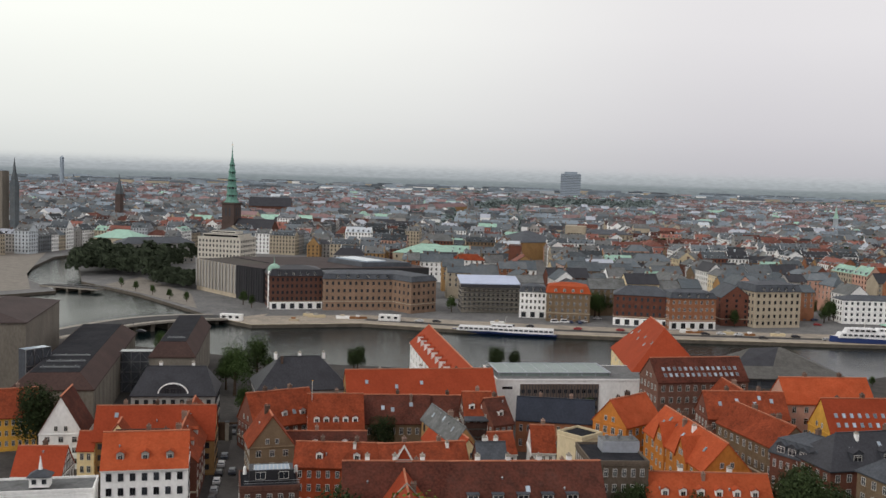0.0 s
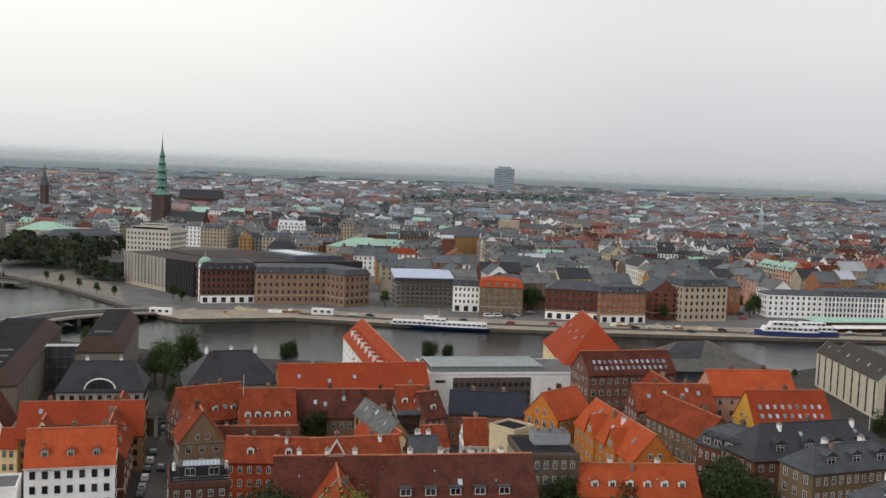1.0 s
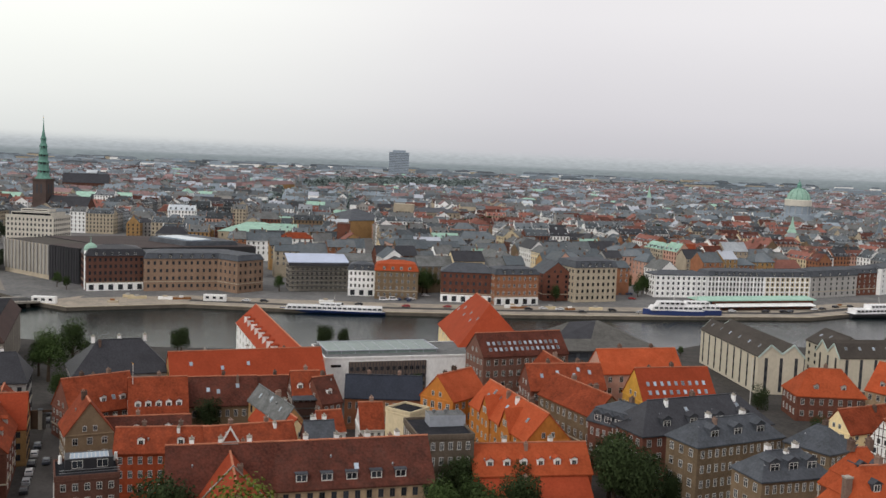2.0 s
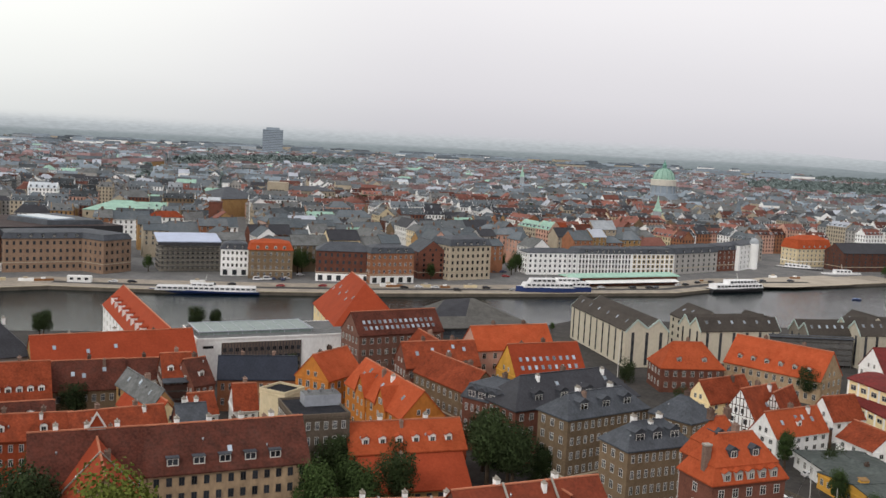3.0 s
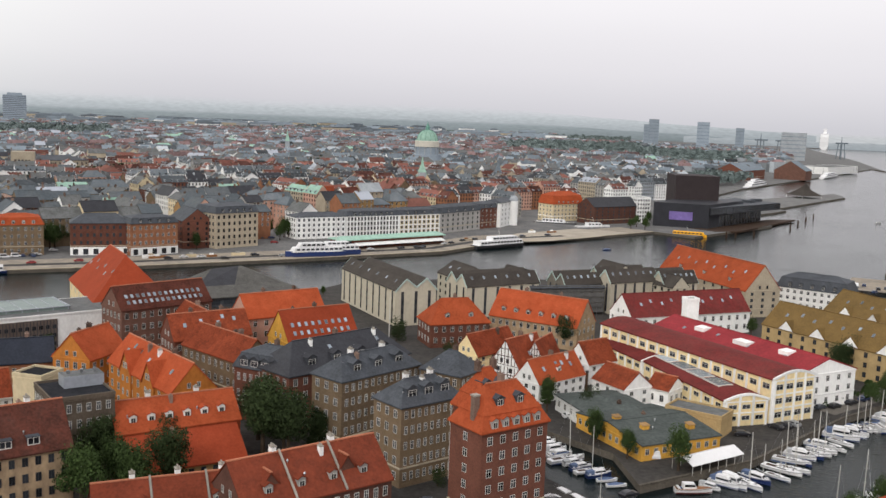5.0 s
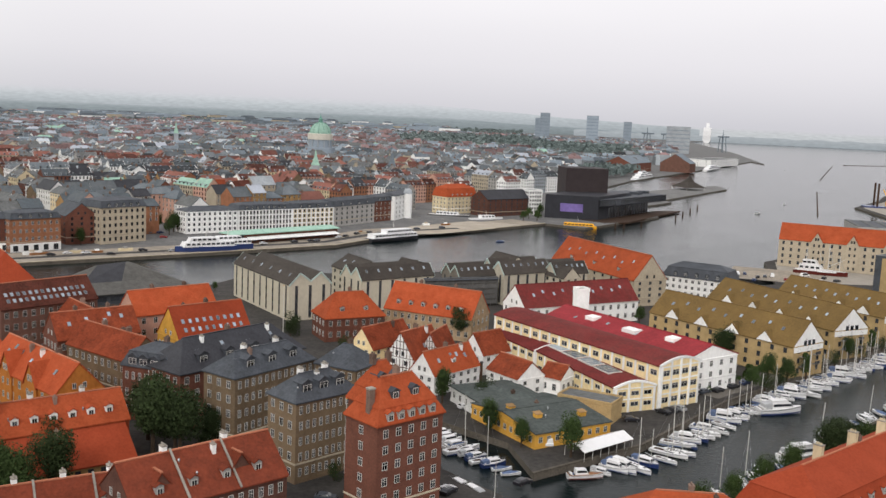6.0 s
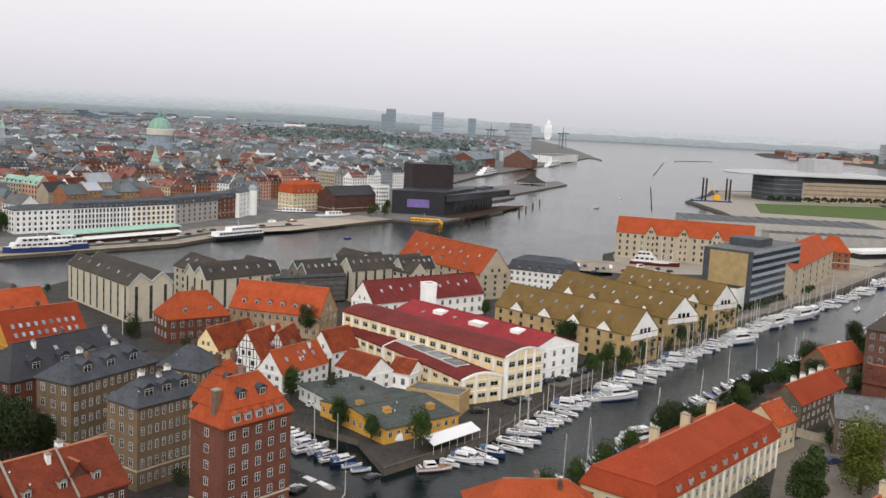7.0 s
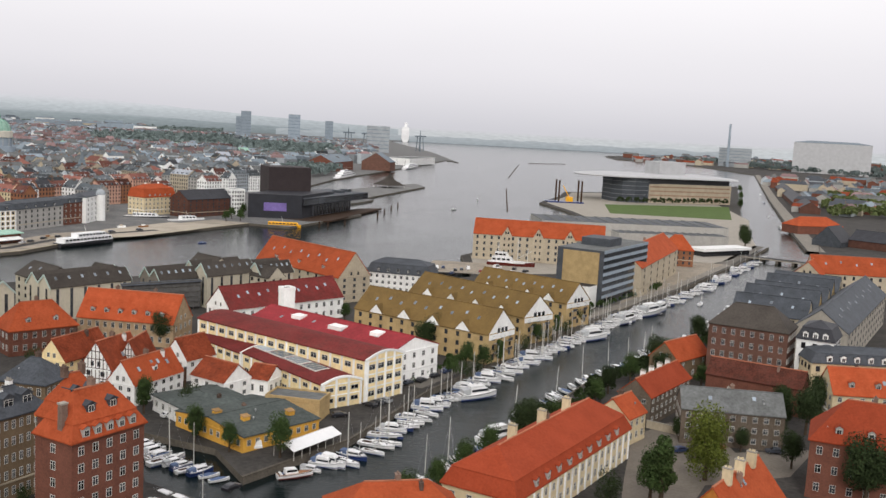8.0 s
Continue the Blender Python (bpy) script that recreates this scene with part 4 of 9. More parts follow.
house("red_tenement", -88.3, 190.9, 25.9, 11.0, 41.6, 9.5, 14.5, "g", "redwash", "tileorange", 3, 8, "red-washed house with orange tiled roof and a row of white dormers", "d6 w C2")
house("red_annex", -84.9, 187.2, 23.5, 15.0, 41.6, 3.4, 9.2, "g", "ochre", "tilered", 1, 9, "low ochre annex under a long red lean-to roof in a courtyard", "q0")
house("orange_house", -130.7, 232.9, 15.4, 11.0, 82.9, 11, 17, "g", "orange", "tileorange", 3, 5, "orange-washed house with bright orange tiled roof", "c1")
house("orange_house", -104.6, 218.9, 35.9, 11.0, -39.9, 11, 17, "g", "orange", "tileorange", 3, 9, "long orange-washed house with bright orange tiled roof and gabled fronts", "s5 c2 G2")
house("flat_roofed_house", -105.1, 181.1, 12.2, 14.0, 45.0, 17, 18, "f", "duskbrick", "blackfelt", 5, 6, "brown brick house with a flat dark roof and roof plant", "")
house("cottage_house", -131.2, 193.1, 5.6, 9.0, 42.8, 11, 16, "g", "white", "tile", 3, 3, "white house with a small orange tiled roof", "c1")
house("dark_roofed_house", -149.8, 226.8, 21.2, 10.0, 33.8, 9, 14, "g", "orangebrick", "blueslate", 2, 10, "orange brick house with a blue-black slate roof", "c2")
house("brick_house", -155.2, 205.7, 6.2, 10.0, 69.2, 11, 16.6, "g", "brick", "tilebrown", 3, 3, "small brick house with dark brown tiled roof", "d1 w c1")
house("red_roofed_house", -109.6, 258.4, 22.5, 11.0, 43.9, 12, 18, "g", "brick", "tile", 3, 9, "brick house with red tiled roof", "s4 c2")
house("red_roofed_house", -96.5, 241.6, 26.1, 11.0, -34.2, 12, 17, "g", "brown", "tile", 3, 9, "brown brick house with red tiled roof along a street", "c2")
house("dark_roofed_house", -78.4, 226.8, 15.1, 12.0, -15.8, 13, 18, "m", "brick", "slate", 3, 8, "brick house with grey slate mansard roof", "d4 D")
house("dark_roofed_house", -65.3, 234.2, 38.6, 14.0, 55.4, 14, 20, "h", "brick", "darkslate", 4, 13, "brick house with a long black slate hipped roof", "d4 D s4")
house("pink_house", -97.6, 285.5, 26.0, 12.0, 45.8, 14, 20, "g", "pink", "tileorange", 4, 7, "pink house with an orange tiled roof", "c2")
house("yellow_house", -81.8, 270.1, 22.5, 13.0, 45.7, 11, 19, "g", "yellow", "tilered", 2, 10, "yellow house with red tiled roof and two rows of rooflights", "R9 c1")
house("brown_tenement", -52.5, 216.4, 24.5, 10.0, 57.3, 17, 21, "h", "brown", "slate", 5, 12, "brown brick tenement with a grey slate roof", "d3 D C2 e3")
house("brown_tenement", -33.6, 222.7, 11.0, 10.0, -25.2, 17, 21, "h", "brown", "slate", 5, 5, "brown brick tenement wing with slate roof", "c1")
house("brown_tenement", -36.8, 197.7, 16.0, 9.5, 49.0, 17, 21, "h", "brown", "slate", 5, 9, "brown brick tenement with a grey slate roof", "d3 D C2 e3")
house("corner_tower_house", -17.8, 179.4, 15.8, 9.4, 45.8, 19, 26.5, "m", "brick", "tileorange", 6, 5, "tall red brick corner house with a bright orange tiled mansard roof", "d5 c1 e1 z.36 b2")
house("corner_tower_wing_house", -21.6, 188.1, 9.5, 8.5, 45.4, 19, 26.8, "m", "brick", "tileorange", 6, 3, "rear wing of a tall brick house with orange tiled mansard roof", "d2 c2 e2 z.36 b2")
house("long_brick_house", -49.0, 157.5, 28.2, 13.0, 47.0, 12, 18, "g", "darkbrick", "tiledark", 3, 14, "long brick house with red tiled roof", "d4 C2 p2")
# island, waterfront
house("dormered_house", -20.1, 334.3, 33.0, 15.0, -22.3, 8, 16, "g", "oldcream", "tileorange", 2, 12, "cream house with a great orange tiled roof and dormers", "d6 c2 e4")
house("hipped_house", -48.7, 321.0, 20.8, 13.0, 29.6, 8, 15, "h", "brick", "tileorange", 2, 7, "low brick house with orange tiled hipped roof", "d2 c1")
house("timbered_house", -22.5, 279.4, 15.0, 9.6, 59.1, 6, 13, "g", "white", "tile", 2, 3, "half-timbered white house with red tiled roof", "c1 k T")
house("timbered_house", -16.4, 284.7, 14.0, 6.4, 73.6, 6, 12, "g", "white", "tile", 2, 3, "half-timbered gabled house with red tiled roof", "k T")
house("yellow_cottage_house", -33.9, 293.1, 19.3, 9.0, 57.1, 5.5, 11, "g", "paleyellow", "tile", 2, 4, "pale yellow cottage with red tiled roof", "c1")
house("white_house", -13.0, 266.9, 19.2, 9.0, 52.4, 5.5, 11, "g", "white", "tileorange", 2, 6, "white house with orange-red tiled roof", "s3 c1 d1 w")
house("white_house", -2.1, 287.8, 11.5, 9.0, 46.8, 6, 11.5, "g", "white", "tile", 2, 3, "white gabled house with red tiled roof", "")
house("white_house", 6.5, 266.0, 12.8, 10.0, -49.1, 5.5, 9.5, "g", "white", "tile", 2, 3, "small white house with red tiled roof", "")
house("school_building", 28.5, 364.9, 52.1, 14.0, 33.3, 8, 15, "g", "white", "maroon", 2, 14, "white building with a maroon tiled roof", "s10")
# island, along the canal to the north
house("ochre_flats", 78.1, 324.1, 56.7, 16.0, -49.6, 10, 17, "g", "yellowbrick", "oliveroof", 3, 12, "yellow brick flats with olive-brown roof and white gables", "d4 w W s9 k")
house("ochre_flats", 103.1, 355.1, 60.2, 16.0, -59.5, 10, 17, "g", "yellowbrick", "oliveroof", 3, 12, "yellow brick flats with olive-brown roof and white gables", "d4 w W s9 k")
house("ochre_flats", 131.0, 377.5, 48.0, 16.0, -55.4, 10, 17, "g", "yellowbrick", "oliveroof", 3, 10, "yellow brick flats with olive-brown roof and white gables", "d4 w W s9 k")
house("gabled_warehouse", 47.9, 432.6, 62.0, 16.5, -60.4, 11, 20.8, "g", "stone", "tileorange", 4, 10, "old warehouse with a steep orange tiled roof", "d3 s8")
house("mansard_house", 89.3, 432.9, 28.9, 14.0, -27.8, 9, 15, "m", "white", "slate", 3, 10, "white house with grey mansard roof", "d5")
house("long_warehouse", 192.0, 542.0, 75.4, 16.0, -22.4, 15, 23, "g", "stone", "tileorange", 4, 18, "long stone warehouse with orange tiled roof and hoist gables", "G3")
house("gabled_warehouse", 224.7, 469.8, 100.8, 18.0, 53.4, 14, 22, "g", "stone", "tileorange", 4, 6, "stone gabled warehouse with orange tiled roof", "c1")
# island, east bank of the canal
house("palace_house", 72.7, 192.7, 58.1, 15.9, 44.9, 7.2, 14.5, "m", "cream", "tilered", 2, 16, "long cream house with red tiled mansard roof and tall chimneys", "d9 z.45 P")
house("palace_wing_house", 103.1, 222.1, 9.8, 9.0, 39.2, 7, 11, "g", "cream", "tileorange", 2, 3, "cream side house with orange tiled roof", "")
house("orange_house", 34.5, 163.7, 23.2, 14.0, -0.5, 8, 13, "h", "orange", "tileorange", 2, 6, "low house with an orange tiled hipped roof", "c1")
house("row_house", 122.8, 243.4, 29.3, 9.0, 42.2, 8, 12, "g", "duskbrick", "tilered", 3, 9, "grey-brown row house with red tiled roof and four white chimneys", "C4")
house("gabled_house", 149.8, 282.1, 19.9, 10.0, 33.5, 7, 12, "g", "brown", "tileorange", 2, 3, "small brown gabled house with orange roof", "")
house("grey_house", 131.0, 218.5, 24.9, 12.0, -21.4, 9, 13, "g", "duskbrick", "felt", 3, 9, "grey-brown rendered house with grey slate roof and small white windows", "s2")
house("red_roofed_house", 157.0, 248.4, 27.0, 9.0, -45.3, 8, 12, "g", "brick", "tilebrown", 2, 6, "low brick house with brown tiled roof", "n")
house("brick_tenement", 168.6, 271.7, 23.8, 14.0, -43.3, 19, 25, "h", "redbrown", "brownroof", 5, 8, "tall brick tenement with a dark hipped roof", "")
house("brick_school", 142.5, 180.0, 24.0, 16.0, -36.0, 13, 20.5, "h", "brick", "tilered", 3, 7, "red brick house with red tiled hipped roof", "d3 l")
house("orange_house", 98.6, 160.2, 24.0, 12.0, -139.9, 7, 14, "g", "orange", "tileorange", 2, 3, "house with an orange tiled roof and cream chimneys", "q3")
# the city quay across the harbour
house("quay_building", -411.3, 358.9, 28.9, 22.0, 57.1, 18, 23, "m", "darkbrick", "darkslate", 5, 11, "dark red brick quay building with white arcade", "d6 k u")
house("quay_building", -384.9, 387.5, 48.1, 22.0, 53.2, 17, 21, "m", "brownstone", "slate", 4, 15, "orange-brown stone quay building with arched windows", "d7 k")
house("quay_building", -366.0, 400.6, 18.0, 30.0, 83.0, 17, 21, "m", "brownstone", "slate", 4, 5, "orange-brown corner building on the quay", "k")
house("glass_building", -334.5, 434.9, 32.0, 18.0, 45.9, 14, 15, "f", "concrete", "zinc", 5, 12, "scaffolded grey-green quay building with pale metal roof", "k")
house("white_house", -305.5, 436.9, 14.4, 14.0, 35.1, 14, 18, "m", "white", "slate", 4, 6, "white four-storey quay house with grey roof", "d3 u")
house("brick_house", -286.3, 441.3, 22.6, 16.0, 36.4, 15, 20, "m", "brown", "tileorange", 4, 7, "brown brick quay house with orange tiled mansard roof", "d4")
house("brick_house", -252.1, 459.2, 28.6, 16.0, 30.7, 16, 20, "h", "brick", "slate", 4, 9, "dark red quay warehouse with grey roof", "k u")
house("tenement", -230.6, 469.0, 24.7, 14.0, 48.9, 16, 20, "m", "orangebrick", "slate", 4, 8, "beige and brick quay tenement", "d4 u")
house("gabled_warehouse", -222.8, 501.8, 20.0, 16.1, 135.8, 15, 21, "g", "brick", "slate", 5, 4, "brick warehouse with its gable to the quay", "k")
house("tenement", -206.5, 513.1, 27.3, 20.0, 54.9, 19, 24, "m", "stone", "slate", 5, 8, "tall beige quay tenement with grey mansard roof", "d5")
house("white_building", -172.4, 569.7, 33.0, 14.0, 41.8, 13, 15, "h", "white", "slate", 4, 10, "white-framed quay building with grey roof", "k V")
house("grey_building", -146.5, 593.2, 36.9, 14.0, 42.6, 13, 17, "m", "grey", "slate", 4, 16, "pale grey quay building with white pilasters", "d8 V")
house("cream_building", -122.2, 616.7, 31.5, 14.0, 45.8, 13, 17, "m", "cream", "slate", 4, 9, "cream quay building with grey roof", "d4 V k")
house("white_house", -101.8, 645.9, 44.3, 14.0, 61.6, 13, 18, "m", "grey", "slate", 4, 8, "pale grey quay house", "d4")
house("brick_house", -85.1, 676.9, 23.6, 14.0, 58.3, 14, 18, "m", "brick", "slate", 4, 5, "red brick quay house", "d3")
house("domed_house", -75.7, 696.5, 34.1, 14.0, 75.7, 17, 19, "h", "white", "slate", 5, 5, "white corner house beside a round domed turret", "")
house("cream_house", -35.5, 756.0, 31.0, 16.0, 46.2, 13, 22, "m", "cream", "tileorange", 4, 8, "cream corner house with orange tiled mansard roof", "d5 C2")
house("glass_house", 24.0, 772.0, 12.0, 12.0, 30.0, 19, 20, "f", "white", "felt", 6, 5, "slim white framed office house beside a brick warehouse", "k V")
house("brick_warehouse", 0.5, 756.0, 46.0, 18.0, 43.9, 13, 19, "g", "darkbrick", "darkslate", 5, 8, "dark brick warehouse by the inner harbour", "k")
# island, houses by the main street
house("yellow_house", -252.1, 124.4, 10.5, 12.0, 63.9, 9, 15, "g", "yellow", "tile", 3, 6, "yellow house with red tiled roof", "c1")
house("white_gabled_house", -229.1, 126.0, 13.0, 10.4, 139.4, 9, 18, "g", "white", "tilebrown", 3, 4, "white house with its gable to the street", "")
house("red_roofed_house", -208.7, 138.7, 28.5, 12.0, 49.6, 9, 15.8, "g", "ochre", "tilered", 3, 10, "ochre house with a large red tiled roof and chimneys", "c3")
house("flat_roofed_annex", -196.9, 126.8, 11.9, 6.4, 51.5, 13, 13.4, "f", "darkbrick", "blackfelt", 3, 0, "back annex with a flat black roof", "n")
house("cream_gable_house", -205.9, 126.7, 6.0, 4.6, 140.0, 11.6, 14.6, "g", "paleyellow", "tile", 3, 1, "small cream gable between red tiled roofs", "n")
house("yellow_cottage_house", -215.9, 124.4, 3.9, 6.0, 46.0, 7, 10.5, "g", "paleyellow", "tilered", 2, 2, "little pale yellow house with red roof", "")
house("white_tenement", -179.3, 116.8, 17.2, 12.0, 52.8, 13, 19, "g", "white", "tileorange", 4, 7, "white tenement with orange tiled roof and three dormers", "d3 e3 k")
house("low_house", -206.3, 108.0, 10.5, 10.0, 45.8, 7, 12, "g", "white", "tilered", 2, 3, "low house with a red tiled roof and timbered white gable", "T")
house("flat_shed", -194.8, 101.8, 21.3, 9.0, 53.4, 7, 8, "f", "white", "felt", 2, 0, "low shed with a flat grey roof", "n")
house("red_roofed_house", -203.0, 172.4, 17.8, 13.0, 71.7, 8, 15.5, "g", "brick", "tile", 3, 7, "brick house with red tiled roof and dormers", "d3 w c2")
house("brown_gabled_house", -182.7, 152.6, 12.0, 10.3, 147.7, 10, 17, "g", "brown", "tile", 3, 4, "brown brick house with its gable to the street", "c1")
house("red_roofed_house", -188.1, 179.5, 14.5, 14.0, 49.2, 8.2, 16, "g", "brick", "tile", 3, 8, "brick house with red tiled roof and white dormers", "d5 w c1")
house("brown_roofed_house", -179.5, 194.0, 17.7, 12.0, 47.3, 9, 15, "g", "brown", "tilebrown", 2, 8, "brick house with brown tiled roof", "c1 s2")
house("brown_roofed_house", -171.3, 205.2, 9.1, 9.0, 47.7, 10, 14.5, "g", "paleyellow", "tilebrown", 3, 5, "pale yellow house with dark brown tiled roof", "c1")
house("slate_roofed_house", -156.5, 188.5, 25.0, 5.5, -30.0, 11, 14.5, "g", "ochre", "felt", 3, 6, "ochre house with a narrow grey roof", "s3")
house("red_wing_house", -152.0, 184.9, 22.0, 8.0, -30.0, 8, 13, "g", "paleyellow", "tilered", 3, 5, "pale yellow wing with a steep red tiled roof", "q0")
house("brown_roofed_house", -177.6, 163.0, 25.0, 9.0, 47.0, 7, 11, "g", "brick", "tilebrown", 2, 8, "low brick house with dark brown tiled roof", "d3 w")
house("scaffolded_house", -160.6, 204.9, 7.5, 10.0, 47.2, 12, 17.4, "g", "darkbrick", "tile", 4, 4, "dark brick house with red tiled roof behind a scaffold", "d2 w c1")
scaffold(-159.5, 198.8, 47.2, 7.5, 11.4, 0, "brownnet")
house("red_roofed_house", -158.4, 152.8, 19.3, 10.0, 41.6, 10, 14, "g", "redwash", "tile", 3, 9, "red-washed house with red tiled roof", "d2 w c2")
house("red_roofed_house", -145.6, 166.3, 20.1, 9.0, 54.1, 10, 14, "g", "redwash", "tile", 3, 8, "red-washed house with orange-red roof", "c2")
house("brown_roofed_house", -126.1, 136.4, 19.8, 13.0, 45.8, 13, 20, "g", "oldcream", "tilebrown", 4, 8, "stained cream house with large red-brown tiled roof", "C3 d1 w")
house("cross_gabled_house", -117.1, 130.0, 24.0, 12.5, -44.2, 12, 18.8, "g", "oldcream", "tilered", 3, 6, "cross wing with a steep red tiled gable roof", "q0 p1")
bell = thing("bell_gable", pose(-125.2, 137.9, 18.2, 0, 0, 45.8), "white plastered bell gable astride the tiled ridge", "gable")
g = Geo()
g.box(-1.5, -.6, 0, 1.5, .6, 2.4, M["grey"])
part("base", g, bell)
g = Geo()
g.loft([[(-1.6, y, 2.4), (1.6, y, 2.4), (0, y, 5.0)] for y in (-.5, .5)], M["tilered"])
part("cap", g, bell)
for t in (-1, 1):
    g = Geo()
    g.loft([[(t * 1.75, y, 2.3), (t * 1.35, y, 2.3), (0, y, 4.7), (0, y, 5.3)] for y in (-.7, -.52)], M["frame"])
    part("verge_board", g, bell, "white verge board")
house("slate_roofed_house", -132.9, 175.2, 6.6, 9.0, 46.8, 11, 15, "g", "brick", "slate", 3, 3, "brick house with slate roof and white chimneys", "C2")
house("white_house", -141.3, 189.9, 6.2, 9.0, 54.2, 9, 13, "g", "white", "tile", 3, 3, "white house with red lean roof", "")
house("flat_roofed_house", -153.3, 128.2, 11.6, 11.0, 52.7, 12, 12.6, "f", "darkbrick", "blackfelt", 4, 5, "brown house with flat black roof and glazed roof terrace", "")
# factory neighbours
house("workshop", 12.2, 235.7, 22.7, 26.0, 35.5, 3.6, 5.2, "g", "yellow", "greenfelt", 1, 9, "low yellow workshop with green-grey felt roof", "q0")
house("workshop", 1.6, 250.1, 17.5, 18.0, -60.2, 4, 5.2, "h", "white", "greenfelt", 1, 5, "low white workshop with a low dark grey roof", "q0")
house("boathouse", 18.2, 267.3, 6.7, 9.0, -32.3, 5, 8, "g", "white", "tile", 1, 2, "small white outbuilding with red roof", "")
house("ochre_annex", 25.3, 247.0, 14.4, 8.0, -25.9, 5, 5.6, "f", "yellowbrick", "felt", 2, 0, "low ochre annex beside the factory", "n")
# east bank
house("orange_gable_house", 300.5, 436.0, 22.0, 13.0, 48, 12, 18, "g", "stone", "tileorange", 3, 5, "stone house with a bright orange tiled gable roof", "k")
house("dark_roofed_barrack", 800.0, 1215.0, 560.0, 22.0, 60.5, 6, 13, "g", "darkbrick", "darkslate", 2, 0, "very long low barrack with a black slate roof", "n")
house("dark_roofed_barrack", 502.9, 642.5, 41.8, 24.0, -61.1, 6, 13, "g", "darkbrick", "darkslate", 2, 0, "low barrack with a black slate roof", "n")
house("dark_gabled_hall", 475.2, 664.3, 26.0, 22.1, 33.8, 4, 15, "g", "slate", "darkslate", 2, 0, "hall with a steep black roof and slated gable", "n")
house("hipped_building", 279.5, 539.6, 18.4, 16.0, -23.6, 10, 18, "h", "orangebrick", "tileorange", 3, 5, "brick building with orange tiled hipped roof by the wharf", "k")
house("orange_roofed_building", 325.6, 436.1, 44.5, 16.0, -18.2, 12, 20, "g", "stone", "tileorange", 3, 10, "long stone building with orange tiled roof", "s5")
house("orange_roofed_building", 519.7, 756.9, 46.5, 22.0, 3.3, 7, 14, "h", "brick", "tileorange", 2, 0, "low brick building with orange hipped roof", "n")
for i in range(5):
    x, y = 209.5 + 13.6 * i, 325.5 + 14.8 * i
    house("gabled_warehouse", x, y, 27 + i % 3, 14.5, -42 + i % 2, 12.5, 18.5 + i % 2, "g", "yellowbrick" if i % 2 else "stone", "slate", 4, 9, "old brick warehouse with grey slate roof and tan gable end", "k s3", "canal warehouses")
house("hipped_warehouse", 192.5, 307.0, 22.0, 14.0, 48, 10, 16, "h", "brown", "brownroof", 3, 8, "brown warehouse with dark hipped roof by the canal", "k")
house("concrete_building", 244.4, 330.6, 111.0, 18.0, 46.1, 13, 20, "g", "concrete", "slate", 4, 14, "long pale concrete building with grey roof", "s10")
house("balcony_block", 183.0, 258.3, 10.5, 14.0, -43.3, 18, 23, "m", "white", "darkslate", 5, 3, "narrow white block of flats with black mansard roof", "d3 w k")
house("white_tenement", 188.9, 248.4, 29.9, 12.0, -14.1, 13, 17, "m", "cream", "slate", 4, 10, "cream tenement with grey mansard roof", "d6 w k")
house("orange_house", 181.2, 230.3, 25.0, 12.0, -15.8, 9, 15, "g", "cream", "tileorange", 3, 8, "cream house with orange tiled roof", "d3")
# beyond the bank building
tower = house("bank_tower", -579.0, 440.8, 33.8, 24.0, 24.1, 25, 27, "f", "limestone", "felt", 7, 12, "pale limestone office block with seven rows of windows", "k")
for inset, z0, z1 in ((2.5, 25.2, 28.0), (7.0, 28.0, 30.0)):
    g = Geo()
    g.box(-16.9 + inset, -12 + inset, z0, 16.9 - inset, 12 - inset, z1, M["limestone"], M["felt"])
    storey = part("setback_storey", g, tower)
    g = Geo()
    g.box(-16.2 + inset, -12.1 + inset, z0 + .8, 16.2 - inset, -12.003 + inset, z1 - .6, M["glass"], bottom=True)
    part("window_band", g, storey)
# old town, larger buildings
house("beige_building", -525.3, 871.8, 52.6, 30.0, 56.0, 20, 24, "h", "stone", "slate", 4, 12, "long beige stone building in the old town", "")
house("copper_hall", -500.7, 573.7, 47.6, 40.0, 28.0, 15, 21, "h", "stone", "copper", 3, 8, "old hall with green copper roof", "")
house("copper_hall", -746.8, 458.9, 36.3, 30.0, 32.9, 14, 20, "h", "stone", "copper", 3, 6, "old hall with green copper roof", "")
house("copper_hall", -907.7, 778.1, 60.5, 22.0, 50.6, 16, 21, "g", "stone", "copper", 4, 8, "long building with green copper roof", "")
house("brick_tower", -406.2, 557.0, 8.8, 12.0, 34.8, 27, 28, "f", "brick", "felt", 6, 0, "square red brick tower block", "n")
house("theatre_hall", -535.4, 751.8, 47.3, 50.0, 69.2, 16, 25, "h", "ochre", "slate", 3, 0, "theatre with a blue-grey rounded roof", "n")
house("grey_building", -661.0, 434.4, 57.2, 20.0, 75.6, 16, 20, "h", "grey", "slate", 4, 12, "grey office building behind the garden trees", "")
house("dark_gabled_hall", -1125.7, 933.7, 60.6, 30.0, 46.8, 22, 34, "g", "darkbrick", "darkslate", 3, 0, "dark church nave with a high black roof", "n")
house("white_building", -20.1, 1037.8, 55.7, 16.0, 8.2, 16, 17, "f", "white", "felt", 4, 12, "long white building in the old town", "k")
house("white_building", -942.0, 971.3, 60.0, 20.0, 89.7, 18, 19, "f", "white", "felt", 4, 0, "white flat-roofed building in the old town", "n")
house("red_roofed_block", -1175.8, 1350.9, 286.3, 16.0, 105.8, 15, 21, "g", "ochre", "hazetile", 4, 0, "long block with red tiled roof", "n")
house("pale_roofed_hall", -221.9, 2054.8, 58.1, 40.0, 17.5, 10, 16, "h", "white", "zinc", 2, 0, "pale round-roofed hall in the town", "n")
house("white_block", -20.4, 1045.1, 54.5, 16.0, -1.1, 17, 18, "f", "white", "felt", 4, 12, "long white building with flat roof", "k")
